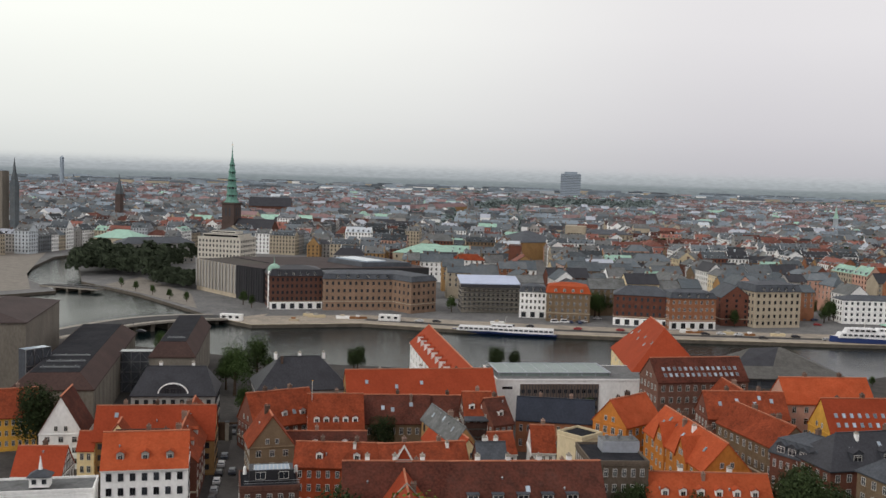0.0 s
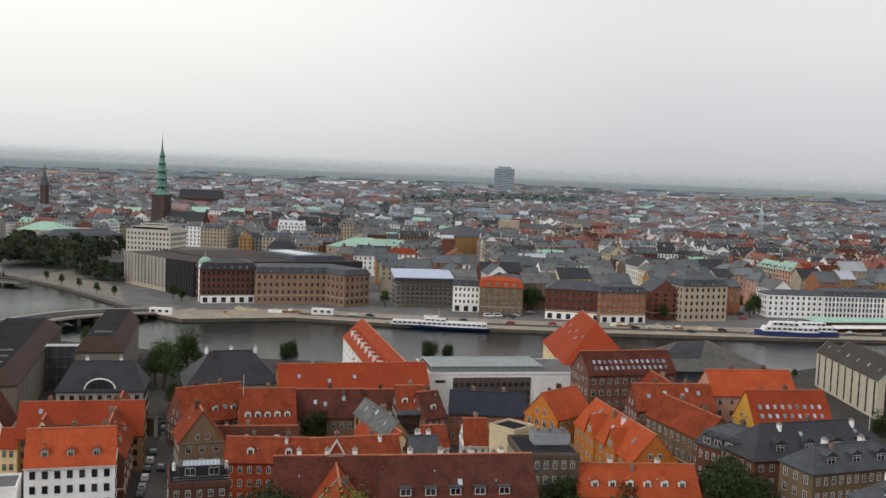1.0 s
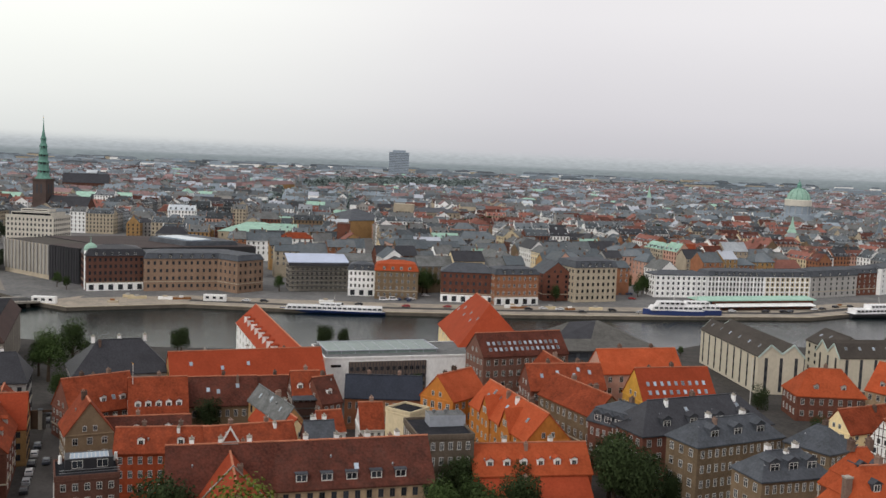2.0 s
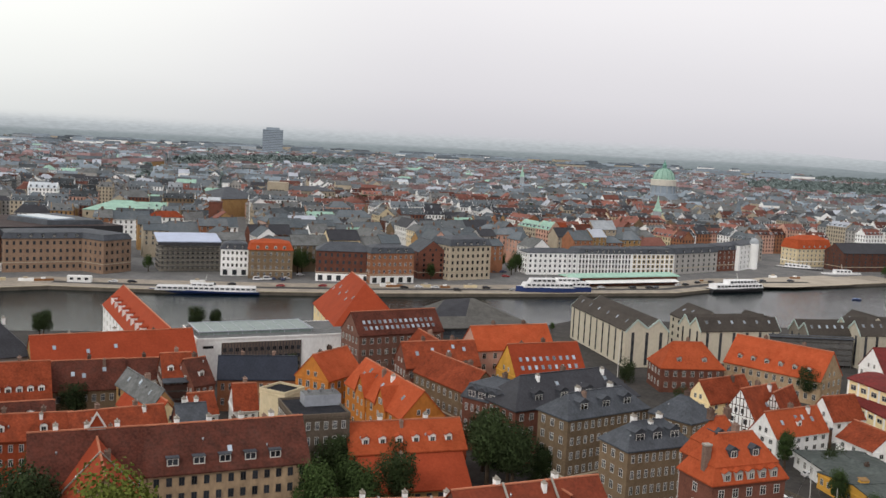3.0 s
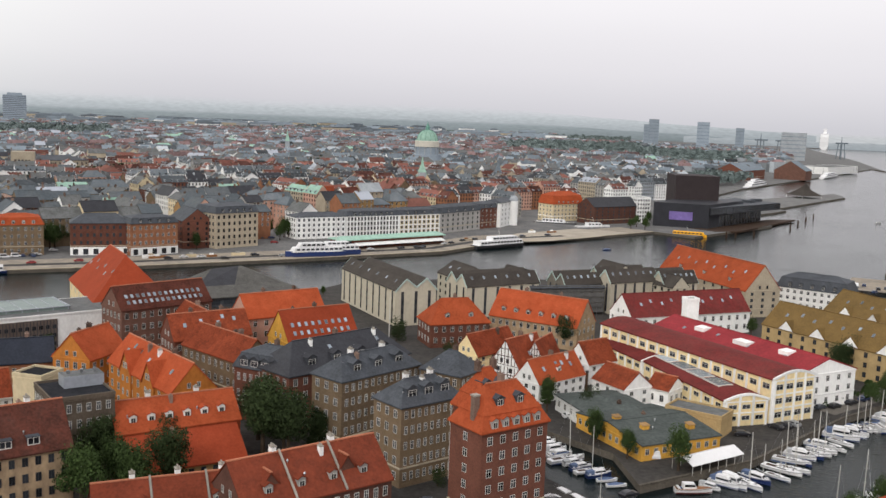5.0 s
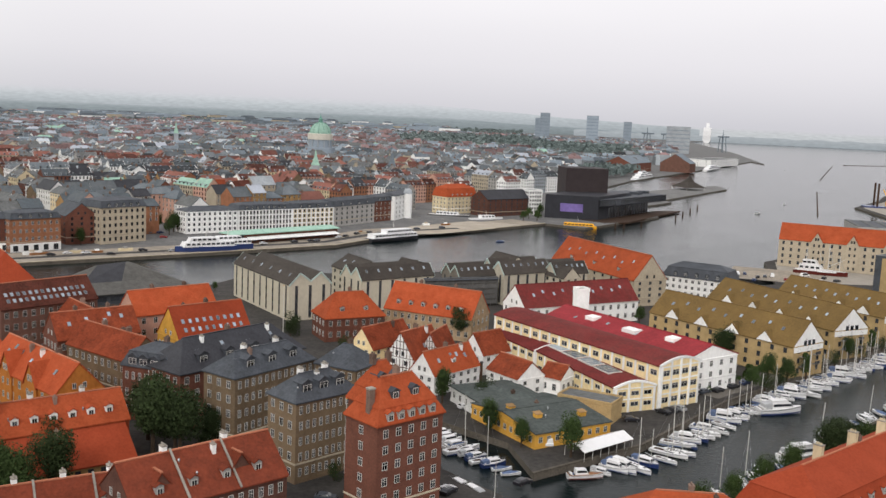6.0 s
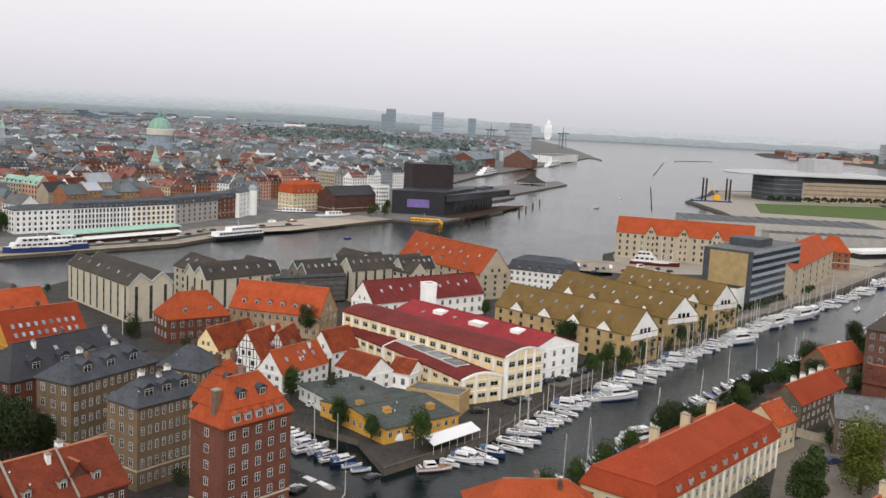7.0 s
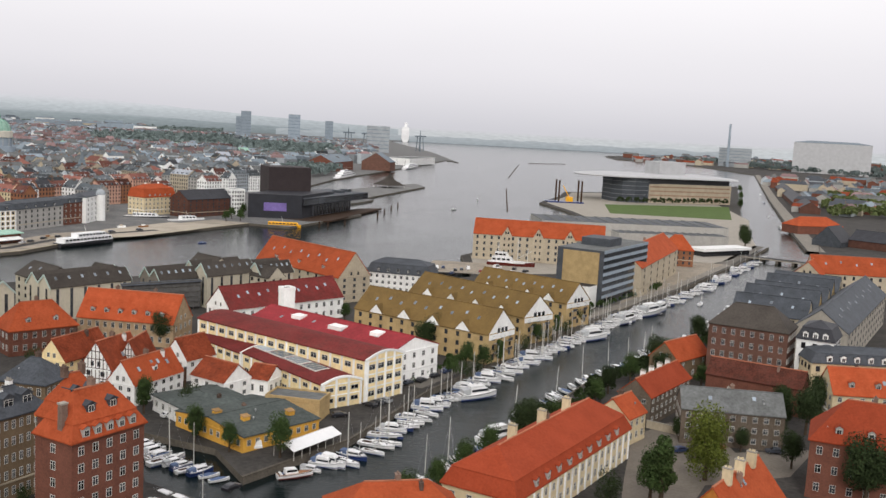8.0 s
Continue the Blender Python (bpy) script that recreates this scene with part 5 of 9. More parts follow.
house("red_storehouse", 191.9, 1516.5, 106.0, 40.0, 65.6, 14, 24, "g", "brick", "oldslate", 4, 0, "old brick harbour storehouse", "n")
house("red_storehouse", 277.3, 1580.8, 40.0, 46.5, 66.6, 14, 28, "g", "redbrown", "oldslate", 4, 0, "old red harbour storehouse with gable to the quay", "n")
house("white_office", 393.3, 1883.8, 152.7, 50.0, 58.8, 12, 18, "f", "white", "felt", 4, 10, "white harbour office block", "k")
house("white_turret", 29.7, 341.1, 4.3, 4.0, 23.0, 16.5, 17.5, "f", "white", "felt", 3, 0, "square white tower with a flat cap on the school", "n")
house("street_house", -199.1, 140.5, 44.2, 9.0, 139.0, 10, 14.5, "g", "brick", "tile", 4, 8, "row of brick street houses with red tiled roofs", "d4 c3")
house("long_brick_house", -68.1, 149.5, 27.4, 11.0, 33.2, 9, 14, "g", "darkbrick", "tiledark", 3, 10, "long brick house with red tiled roof", "C3 d2 p2")
house("brick_gable", -44.6, 161.8, 8.0, 5.4, 138.5, 13, 16.6, "g", "darkbrick", "tiledark", 2, 1, "brick cross gable with arched window", "")
house("brick_gable", -54.6, 151.2, 8.0, 5.4, 138.5, 13, 16.4, "g", "darkbrick", "tiledark", 2, 1, "brick cross gable with arched window", "")
house("low_house", -60.2, 168.0, 13.2, 8.0, 85.7, 5, 8, "g", "cream", "tile", 1, 2, "small cream outbuilding with red roof", "")
house("pink_wing_house", -118.2, 270.6, 17.0, 9.0, -45.7, 12, 17, "g", "brick", "tile", 3, 3, "brick side house with red tiled roof", "c1")
house("red_wing_house", -97.7, 215.2, 9.0, 8.5, 109.9, 9, 14, "g", "orange", "tileorange", 3, 3, "orange-washed cross wing with tiled roof", "c1")
house("cream_house", -116.8, 187.0, 7.0, 7.0, -6.5, 18, 19, "f", "cream", "blackfelt", 5, 0, "narrow house with a bare cream firewall", "n")


# ---- trees ----
def tree_meshes(name, seed, height, spread, leaf, leaves, lobes=9, low=0.28):
    """Tapered trunk with limbs, and a crown of many small leaf clumps in uneven lobes."""
    r = random.Random(seed)
    trunk, crown = Geo(), Geo()
    trunk.tube((0, 0, -0.3), (0.1, 0, height * 0.45), 0.035 * height, 0.02 * height, M["bark"], 8)
    centres = []
    for i in range(lobes):
        a, k = i * 2.4 + r.uniform(-.4, .4), r.uniform(0.15, 0.8)
        z = height * (low + 0.12 + (0.86 - low - 0.12) * (i + .5) / lobes)
        c = Vector((spread * k * math.cos(a) * (1.1 - z / height * 0.7), spread * k * math.sin(a) * (1.1 - z / height * 0.7), z))
        centres.append((c, spread * r.uniform(0.42, 0.68)))
        trunk.tube((0.05, 0, height * r.uniform(0.2, 0.42)), tuple(c * 0.85), 0.012 * height, 0.004 * height, M["bark"], 5)
    for i in range(leaves):
        c, rad = centres[i % lobes]
        d = Vector((r.gauss(0, 1), r.gauss(0, 1), r.gauss(0, 0.8))).normalized()
        p = c + d * rad * r.uniform(0.62, 1.08)
        if p.z < height * low * 0.8:
            continue
        s = r.uniform(0.11, 0.27) * (height / 12) ** 0.5
        u = Vector((r.gauss(0, 1), r.gauss(0, 1), r.gauss(0, 1))).normalized()
        n = (d + 0.7 * u).normalized()
        t = n.orthogonal().normalized()
        b = n.cross(t)
        crown.face([p - t * s, p - b * s * 0.7, p + t * s, p + b * s * 0.7 + n * s * 0.3], M[leaf])
    return trunk.mesh("trunk"), crown.mesh("crown")


TREES = {
    "dark": tree_meshes("dark", 3, 12, 4.6, "leafdark", 6400),
    "green": tree_meshes("green", 5, 11, 3.8, "leaf", 4600, 8),
    "light": tree_meshes("light", 7, 13, 4.9, "leaflight", 9000, 13, 0.08),
    "slim": tree_meshes("slim", 9, 12, 2.3, "leaf", 3800, 9, 0.14),
    "bush": tree_meshes("bush", 13, 5, 2.6, "leafdark", 1900, 6, 0.05),
}
TREE_LABEL = {"dark": "dark green broad-crowned tree in a courtyard", "green": "green leafy tree on the quay", "light": "tall yellow-green leafy tree in a square", "slim": "slim green tree with upright crown by the canal", "bush": "low dark green bush beside the houses"}
tree_rng = random.Random(21)


def tree(kind, x, y, height):
    base = {"dark": 12, "green": 11, "light": 13, "slim": 12, "bush": 5}[kind]
    s = height / base
    top = thing("bush" if kind == "bush" else "tree", pose(x, y, 0, 0, 0, tree_rng.uniform(0, 360)) @ Matrix.Diagonal((s, s, s, 1)), TREE_LABEL[kind], "bush" if kind == "bush" else "tree")
    part("trunk", TREES[kind][0], top)
    part("crown", TREES[kind][1], top)


for kind, x, y, h in (
    ("green", -260.1, 202.1, 17), ("green", -268.8, 218.6, 17), ("green", -268.7, 205.2, 12), ("green", -237.2, 187.7, 9), ("dark", -259.8, 258.7, 10), ("dark", -238.5, 123.6, 18.5),
    ("green", -336.3, 224.7, 9), ("dark", -261.2, 258.4, 9), ("dark", -225.6, 299.3, 10), ("dark", -222.3, 306.5, 8), ("dark", -177.6, 187.1, 11), ("dark", -143.4, 144.0, 14), ("light", -131.2, 148.6, 11),
    ("dark", -98.5, 178.3, 13), ("dark", -88.2, 187.3, 12), ("dark", -71.2, 198.9, 17), ("dark", -65.3, 198.8, 15), ("dark", -60.6, 206.1, 9), ("bush", -67.1, 316.1, 6), ("green", -113.6, 387.3, 4),
    ("dark", -99.1, 179.8, 13), ("green", -97.1, 162.3, 13), ("green", -84.0, 165.1, 13), ("dark", -101.1, 190.7, 12), ("dark", -67.4, 202.0, 13), ("dark", -76.0, 209.2, 15), ("bush", -31.2, 192.0, 4), ("bush", -61.5, 204.0, 5), ("dark", -156.4, 253.9, 9), ("green", -90.3, 170.4, 12), ("green", -91.6, 159.8, 14), ("dark", -81.8, 175.6, 13), ("dark", -60.1, 208.4, 10), ("bush", -66.8, 320.6, 7),
    ("dark", -11.1, 323.4, 11), ("bush", -36.4, 295.7, 7), ("bush", -30.6, 290.8, 6), ("bush", -46.1, 295.8, 6), ("bush", -23.9, 283.1, 4),
    ("slim", -12.6, 249.6, 10), ("slim", -0.1, 226.7, 9), ("bush", -2.0, 251.8, 7),
    ("green", -0.0, 230.3, 8), ("green", 7.5, 219.7, 7), ("green", 18.5, 215.0, 10), ("bush", -2.2, 250.1, 6),
    ("dark", -11.5, 326.7, 11), ("green", -15.0, 343.8, 9), ("dark", 77.1, 317.8, 13), ("green", 81.8, 291.0, 9), ("green", 61.2, 344.4, 7), ("green", 54.0, 366.3, 7), ("green", 144.5, 360.7, 10), ("green", 92.3, 301.7, 8),
    ("green", 40.0, 180.0, 9), ("green", 48.6, 189.9, 8), ("green", 56.4, 197.7, 9), ("green", 64.9, 207.5, 9), ("dark", 76.9, 219.5, 11.5), ("dark", 82.6, 223.8, 9.5),
    ("dark", 79.9, 216.9, 8.5), ("green", 86.1, 225.2, 9.5), ("bush", 97.7, 237.5, 4.5), ("green", 108.3, 250.6, 8.0), ("dark", 117.2, 262.2, 8.5), ("green", 129.2, 273.3, 9.5), ("bush", 140.9, 284.8, 4.5), ("green", 155.4, 299.0, 8.0),
    ("dark", 143.7, 285.6, 12), ("dark", 180.1, 325.8, 11), ("dark", 151.2, 292.7, 8), ("light", 110.6, 192.1, 16.5), ("slim", 92.0, 176.3, 17), ("green", 91.9, 180.9, 12), ("bush", 82.9, 180.3, 7),
    ("dark", 155.2, 220.9, 13), ("dark", 169.1, 235.0, 12), ("dark", 135.6, 197.1, 9), ("dark", 136.3, 171.6, 16), ("dark", 129.7, 209.6, 6), ("green", 148.7, 265.1, 8), ("dark", 179.7, 239.7, 11),
    ("dark", 379.3, 630.1, 14), ("dark", 411.2, 685.7, 12), ("green", 598.6, 1011.0, 12), ("green", 687.4, 1161.4, 12), ("green", 785.0, 1331.2, 12),
    ("green", 87.3, 290.9, 8), ("slim", 95.0, 297.9, 9), ("green", 74.7, 281.0, 7), ("bush", 78.6, 282.2, 5), ("bush", 84.5, 287.4, 5), ("green", 117.2, 326.1, 8), ("slim", 129.8, 340.0, 9), ("bush", 110.1, 317.5, 5), ("bush", 102.4, 309.3, 5), ("bush", 122.6, 332.4, 5), ("green", 151.5, 366.3, 8), ("bush", 135.0, 344.9, 5), ("dark", 73.6, 313.8, 11), ("dark", -9.2, 335.1, 9), ("bush", -34.1, 304.5, 6), ("bush", -38.9, 304.6, 6), ("bush", -19.6, 304.2, 5), ("green", -12.9, 256.3, 8),
    ("green", -432.3, 340.6, 8), ("green", -420.8, 337.3, 7), ("green", -475.2, 322.4, 6), ("green", -497.6, 326.0, 6), ("green", -519.0, 328.4, 6), ("green", -459.8, 323.0, 6), ("green", -540.8, 332.3, 6), ("green", -342.4, 412.3, 9), ("green", -200.3, 565.0, 10), ("green", -216.8, 627.2, 12), ("green", 27.3, 718.8, 9), ("green", 17.3, 716.0, 8), ("green", -187.2, 546.3, 10), ("green", -187.0, 561.2, 11), ("green", 31.3, 766.6, 9), ("green", -214.7, 491.4, 9),
    ("dark", -123.2, 120.6, 18.5), ("light", -102.6, 117.2, 22), ("dark", 158.6, 236.8, 9), ("dark", 152.6, 226.4, 7), ("bush", 149.0, 222.6, 5), ("dark", 163.5, 244.0, 10), ("dark", 118.0, 219.0, 6), ("bush", 104.0, 225.0, 5), ("bush", 108.5, 222.5, 5), ("dark", 141.5, 276.5, 9), ("dark", 132.0, 262.0, 9), ("green", 128.0, 259.0, 8),
    ("green", -189.2, 559.4, 12), ("green", -280.1, 459.3, 14), ("green", -282.1, 473.4, 13), ("green", -281.8, 466.6, 13), ("green", -290.0, 492.3, 13), ("green", 21.7, 733.0, 9),
):
    tree(kind, x, y, h)


def woods(name, spots, label, seed, leaf="leafdark", dense=1):
    """A far wood of uneven crowns, each a heap of leaf clumps."""
    r, g = random.Random(seed), Geo()
    for x, y, h in spots:
        for k in range(26 * dense):
            a, e = r.uniform(0, 6.28), r.uniform(-0.2, 1)
            w = h * 0.48 * math.sqrt(max(0.1, 1 - 0.8 * e * e))
            p = Vector((x + w * math.cos(a), y + w * math.sin(a), h * (0.5 + 0.5 * e)))
            s = h * r.uniform(0.12, 0.22) / dense ** .42
            n = Vector((math.cos(a) + r.gauss(0, .4), math.sin(a) + r.gauss(0, .4), 0.5 + r.gauss(0, .4))).normalized()
            t = n.orthogonal().normalized()
            b = n.cross(t)
            g.face([p - t * s, p - b * s, p + t * s, p + b * s], M[leaf])
            g.face([p - n * s, p - b * s, p + n * s, p + b * s], M[leaf])
    solid(name, g, label, "trees", kind="stuff")


wr = random.Random(31)
def scatter(quad, n, h0, h1):
    """Points spread over a four-cornered plot."""
    out = []
    for i in range(n):
        u, v = wr.random(), wr.random()
        (ax, ay), (bx, by), (cx, cy), (dx, dy) = quad
        out.append(((ax * (1 - u) + bx * u) * (1 - v) + (dx * (1 - u) + cx * u) * v, (ay * (1 - u) + by * u) * (1 - v) + (dy * (1 - u) + cy * u) * v, wr.uniform(h0, h1)))
    return out


woods("castle_garden_trees", scatter([(-612.0, 342.2), (-552.6, 358.7), (-631.6, 445.7), (-754.8, 429.3)], 70, 11, 18) + scatter([(-537.9, 352.4), (-488.0, 348.7), (-536.3, 383.0), (-576.3, 384.1)], 40, 6, 10), "dark green trees of a palace garden beside the water", 1, leaf="gardenleaf", dense=4)
PARKS = [[(-1156.2, 1477.6), (-984.2, 1872.9), (-1384.0, 2558.8), (-1522.6, 1988.9)], [(-216.8, 1971.8), (86.9, 1966.2), (117.3, 3068.7), (-315.2, 2862.0)], [(71.6, 1611.3), (236.7, 1757.0), (334.2, 2491.1), (106.8, 2429.1)], [(70, 1210), (160, 1330), (205, 1470), (110, 1420)]]
# Distant crowns here use the leaf colour that holds painted haze.
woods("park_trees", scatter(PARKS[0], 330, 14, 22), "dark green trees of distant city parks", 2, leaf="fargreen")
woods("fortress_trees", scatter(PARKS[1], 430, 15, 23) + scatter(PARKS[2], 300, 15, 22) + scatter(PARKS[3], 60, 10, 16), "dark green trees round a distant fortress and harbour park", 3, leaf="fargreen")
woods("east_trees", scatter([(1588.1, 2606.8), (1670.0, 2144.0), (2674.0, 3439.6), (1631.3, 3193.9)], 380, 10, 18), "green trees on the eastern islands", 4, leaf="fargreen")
woods("island_trees", scatter([(649.7, 930.2), (758.4, 919.5), (1125.4, 1369.8), (897.3, 1275.2)], 170, 8, 13), "yellow-green trees on the eastern island", 14, leaf="midgreen")
hedge_rng = random.Random(12)
woods("flats_hedge", [(a[0] + (b[0] - a[0]) * u - 6.6 + hedge_rng.uniform(-1.6, 1.6), a[1] + (b[1] - a[1]) * u + 7.5 + hedge_rng.uniform(-1.6, 1.6), hedge_rng.uniform(1.6, 3.4)) for a, b in zip(CANAL_WEST[2:5], CANAL_WEST[3:6]) for u in [i / 34 for i in range(34)]], "shrubs and hedges along the lawn before the flats", 31, leaf="leaf")
woods("bank_shrubs", [(a[0] + (b[0] - a[0]) * u + 4.6 + hedge_rng.uniform(-1.5, 3.5), a[1] + (b[1] - a[1]) * u - 4.0 + hedge_rng.uniform(-3, 1.5), hedge_rng.uniform(2.2, 5.2)) for a, b, k in zip(CANAL_EAST[2:5], CANAL_EAST[3:6], (20, 30, 60)) for u in [i / k for i in range(k)] if noise.noise((a[0] + u * 9, k, 1.7)) > -.25], "dark green shrubs along the canal bank", 33, leaf="leafdark", dense=2)
woods("opera_avenue", [(456 + 11.2 * i, 1024 + 2.1 * i, 7.5) for i in range(14)], "row of small clipped trees before the opera", 5)
woods("town_trees", [p for q in ([(-444.3, 689.2), (-459.8, 879.3), (-478.1, 914.0), (-467.8, 725.4)], [(-247.0, 712.6), (-387.6, 1250.5), (-375.7, 1263.0), (-239.6, 717.5)], [(-2273.0, 1823.8), (-1639.5, 2827.3), (-2041.2, 3518.6), (-2909.4, 2333.8)], [(-936.7, 2339.7), (-163.1, 2876.4), (-337.2, 5838.5), (-1431.6, 3569.5)]) for p in scatter(q, 60, 11, 17)], "green street trees among the old town roofs", 6)


# ---- cars ----
def car_meshes(van=False):
    body, wheel, glass = Geo(), Geo(), Geo()
    L, W, H = (4.9, 1.9, 2.0) if van else (4.3, 1.75, 1.42)
    prof = [(-L / 2, .35), (-L / 2, .95), (-L / 2 + .25, 1.0 if van else .98)]
    prof += [(-L / 2 + .35, H - .1), (-L / 2 + .6, H), (L / 2 - 1.5, H), (L / 2 - .8, 1.15)] if van else [(-L / 2 + .75, H - .08), (-L / 2 + 1.1, H), (.35, H), (1.05, 1.0)]
    prof += [(L / 2 - .15, .85), (L / 2, .6), (L / 2, .35)]
    rings = []
    for s, k in ((-1, 1), (1, 1)):
        rings.append([(x, s * W / 2 * (0.82 if z > 1.05 else 1), z) for x, z in prof])
    body.loft(rings, M["boatwhite"] if van else PAINT)
    for s in (-1, 1):
        y = s * (W / 2 * 0.91 + 0.012)
        a, b = (-L / 2 + .6, L / 2 - 1.2) if van else (-L / 2 + .95, .75)
        glass.face([(a - .1, y + s * .07, 1.03), (b + .1, y + s * .07, 1.03), (b - .35, y - s * .05, H - .12), (a + .15, y - s * .05, H - .12)], M["glass"])
    ends = ((L / 2 - .78, 1.17, L / 2 - 1.46, H - .04),) if van else ((.99, 1.03, .40, H - .04), (-L / 2 + .27, 1.03, -L / 2 + .73, H - .12))
    for x0, z0, x1, z1 in ends:
        s = 1 if x0 > x1 else -1
        glass.face([(x0 + s * .03, -W * .39, z0), (x0 + s * .03, W * .39, z0), (x1 + s * .03, W * .36, z1), (x1 + s * .03, -W * .36, z1)][::s], M["glass"])
    wheel.tube((0, -.11, 0), (0, .11, 0), .32, .32, M["rubber"], 12)
    wheel.tube((0, -.118, 0), (0, .118, 0), .18, .18, M["metal"], 10)
    return body.mesh("body"), wheel.mesh("wheel"), glass.mesh("side_glazing"), L, W


def paint_material():
    m = glass_material("car_paint", (0.2, 0.2, 0.2), 0.3)
    n, l = m.node_tree.nodes, m.node_tree.links
    ramp = n.new("ShaderNodeValToRGB")
    ramp.color_ramp.interpolation = "CONSTANT"
    e = ramp.color_ramp.elements
    e[0].color, e[1].color, e[1].position = (0.02, 0.02, 0.025, 1), (0.30, 0.31, 0.32, 1), 0.40
    for p, c in ((0.5, (0.06, 0.07, 0.09)), (0.72, (0.62, 0.62, 0.62)), (0.82, (0.03, 0.05, 0.12)), (0.92, (0.3, 0.03, 0.03))):
        k = e.new(p)
        k.color = (*c, 1)
    info = next(q for q in n if q.type == "OBJECT_INFO")
    l.new(info.outputs["Random"], ramp.inputs[0])
    l.new(ramp.outputs[0], n["Principled BSDF"].inputs["Base Color"])
    return m


PAINT = paint_material()
CARS = {False: car_meshes(), True: car_meshes(True)}


def car(x, y, turn, van=False):
    b, w, gl, L, W = CARS[van]
    top = thing("van" if van else "car", pose(x, y, 0.0, 0, 0, turn), "parked white delivery van on the asphalt" if van else "small parked car on the asphalt", "car", "parked cars")
    part("body", b, top)
    part("side_glazing", gl, top)
    for sx in (-1, 1):
        for sy in (-1, 1):
            part("wheel", w, top, m=pose(sx * L * .31, sy * (W / 2 - .1), .32))


for x, y in ((-204.7, 156.3), (-199.6, 151.5), (-194.0, 146.6), (-189.3, 142.4), (-184.3, 137.9), (-192.9, 149.7), (-180.1, 134.2), (-221.5, 172.4), (-227.0, 177.2)):
    car(x, y, 139)
for x, y, a in ((56.2, 272.9, 45), (60.0, 275.2, 45), (64.4, 277.5, 45), (69.8, 282.5, 45), (35.7, 244.5, 10), (45.1, 253.0, 130), (47.5, 255.0, 130), (23.0, 231.5, 20), (-6.3, 247.1, 30), (49.7, 257.0, 130), (74.6, 287.8, 45), (7.5, 196.5, 45), (-7.8, 189.9, 50), (-12.4, 181.4, 20), (-7.4, 189.3, 60), (-4.8, 181.6, 50), (-30.9, 181.9, 0), (114.4, 210.9, 10), (119.2, 209.6, 15), (124.6, 212.0, 10), (137.8, 207.7, 160), (151.0, 231.5, 60)):
    car(x, y, a)
qr = random.Random(3)
spots = [(Vector(a), Vector(b)) for a, b in zip(QUAY[2:9], QUAY[3:10])]
for a, b in spots:
    d = (b - a).normalized()
    n = Vector((-d.y, d.x))
    at_ = 4.0
    while at_ < (b - a).length - 4:
        p = a + d * at_ + n * qr.choice((9.0, 16.5, 16.5, 18.5))
        if qr.random() < .55:
            top = thing("car", pose(p.x, p.y, .1, 0, 0, math.degrees(math.atan2(d.y, d.x)) + qr.choice((0, 180))), "small parked car on the city quay", "car", "parked cars")
            part("body", CARS[False][0], top)
            part("side_glazing", CARS[False][2], top)
            for sx in (-1, 1):
                for sy in (-1, 1):
                    part("wheel", CARS[False][1], top, m=pose(sx * 1.33, sy * .775, .32))
        at_ += qr.uniform(6, 11)
for i, (x, y) in enumerate(((-206.7, 557.8), (-199.5, 548.1), (-280.5, 437.3), (-274.1, 438.3), (-275.5, 454.8), (-273.1, 433.5), (-185.9, 532.8), (-194.2, 551.2), (-387.3, 248.2), (-277.9, 432.3), (-274.9, 436.1), (165.9, 505.4), (169.9, 497.9), (164.6, 521.8), (120.6, 500.3), (126.6, 487.6), (191.3, 379.0), (221.4, 268.6))):
    car(x, y, (40, 130, 35, 60)[i % 4])
for i in range(11):
    car(118 + i * 4.3, 501.5 - i * 1.1 + 4 * (i % 3), 75 + 6 * (i % 2), i % 4 == 1)
for x, y, a in ((13.6, 222.8, 100), (-283.2, 425.5, 40), (-280.1, 429.9, 40), (157.9, 510.6, 20)):
    car(x, y, a, True)


# ---- boats ----
def hull_rings(L, W, free, sheer=0.35):
    rings = []
    for i in range(9):
        u = i / 8
        x = -L / 2 + L * u
        w = W / 2 * (0.86 + 0.14 * math.sin(math.pi * min(u * 1.6, 1))) * (1 - max(0, (u - .45) / .55) ** 2.2 * 0.97)
        z = free + sheer * u * u
        rings.append([(x, -w, z), (x, -w * .93, z * .45), (x, -w * .55, -.25), (x, w * .55, -.25), (x, w * .93, z * .45), (x, w, z)])
    return rings


def boat_kit(kind, L, W, free, hull_mat="boatwhite"):
    """Parts of one boat: name, mesh and label."""
    kit = []
    hull = Geo()
    hull.loft(hull_rings(L, W, free), M[hull_mat])
    rings = hull_rings(L, W, free)
    for s in (-1, 1):
        for lo, hi, out, mat in ((.10, .26, .03, "darkred" if kind == "wooden" else "boatblue" if int(L * 10) % 5 == 0 else "rubber"), (.86, .95, .05, "timber" if kind == "wooden" else "metal")):
            band = []
            for x, y, z in (r[0] for r in rings):
                band.append([(x, s * (abs(y) * (.92 + .08 * hi) + out), z * lo), (x, s * (abs(y) * (.92 + .08 * hi) + out), z * hi), (x, s * abs(y) * .8, z * hi), (x, s * abs(y) * .8, z * lo)])
            hull.loft(band, M[mat])
    kit.append(("hull", hull.mesh("hull"), ""))
    deck = Geo()
    pts = hull_rings(L * .97, W * .93, free + .06)
    deck.loft([[r[0], r[5], (r[5][0], r[5][1], r[5][2] - .05), (r[0][0], r[0][1], r[0][2] - .05)] for r in pts], M["wood" if kind == "wooden" else "boatwhite"])
    kit.append(("deck", deck.mesh("deck"), ""))
    if kind in ("motor", "cruiser", "wooden"):
        c = Geo()
        h = {"motor": 1.15, "cruiser": 1.5, "wooden": 1.7}[kind]
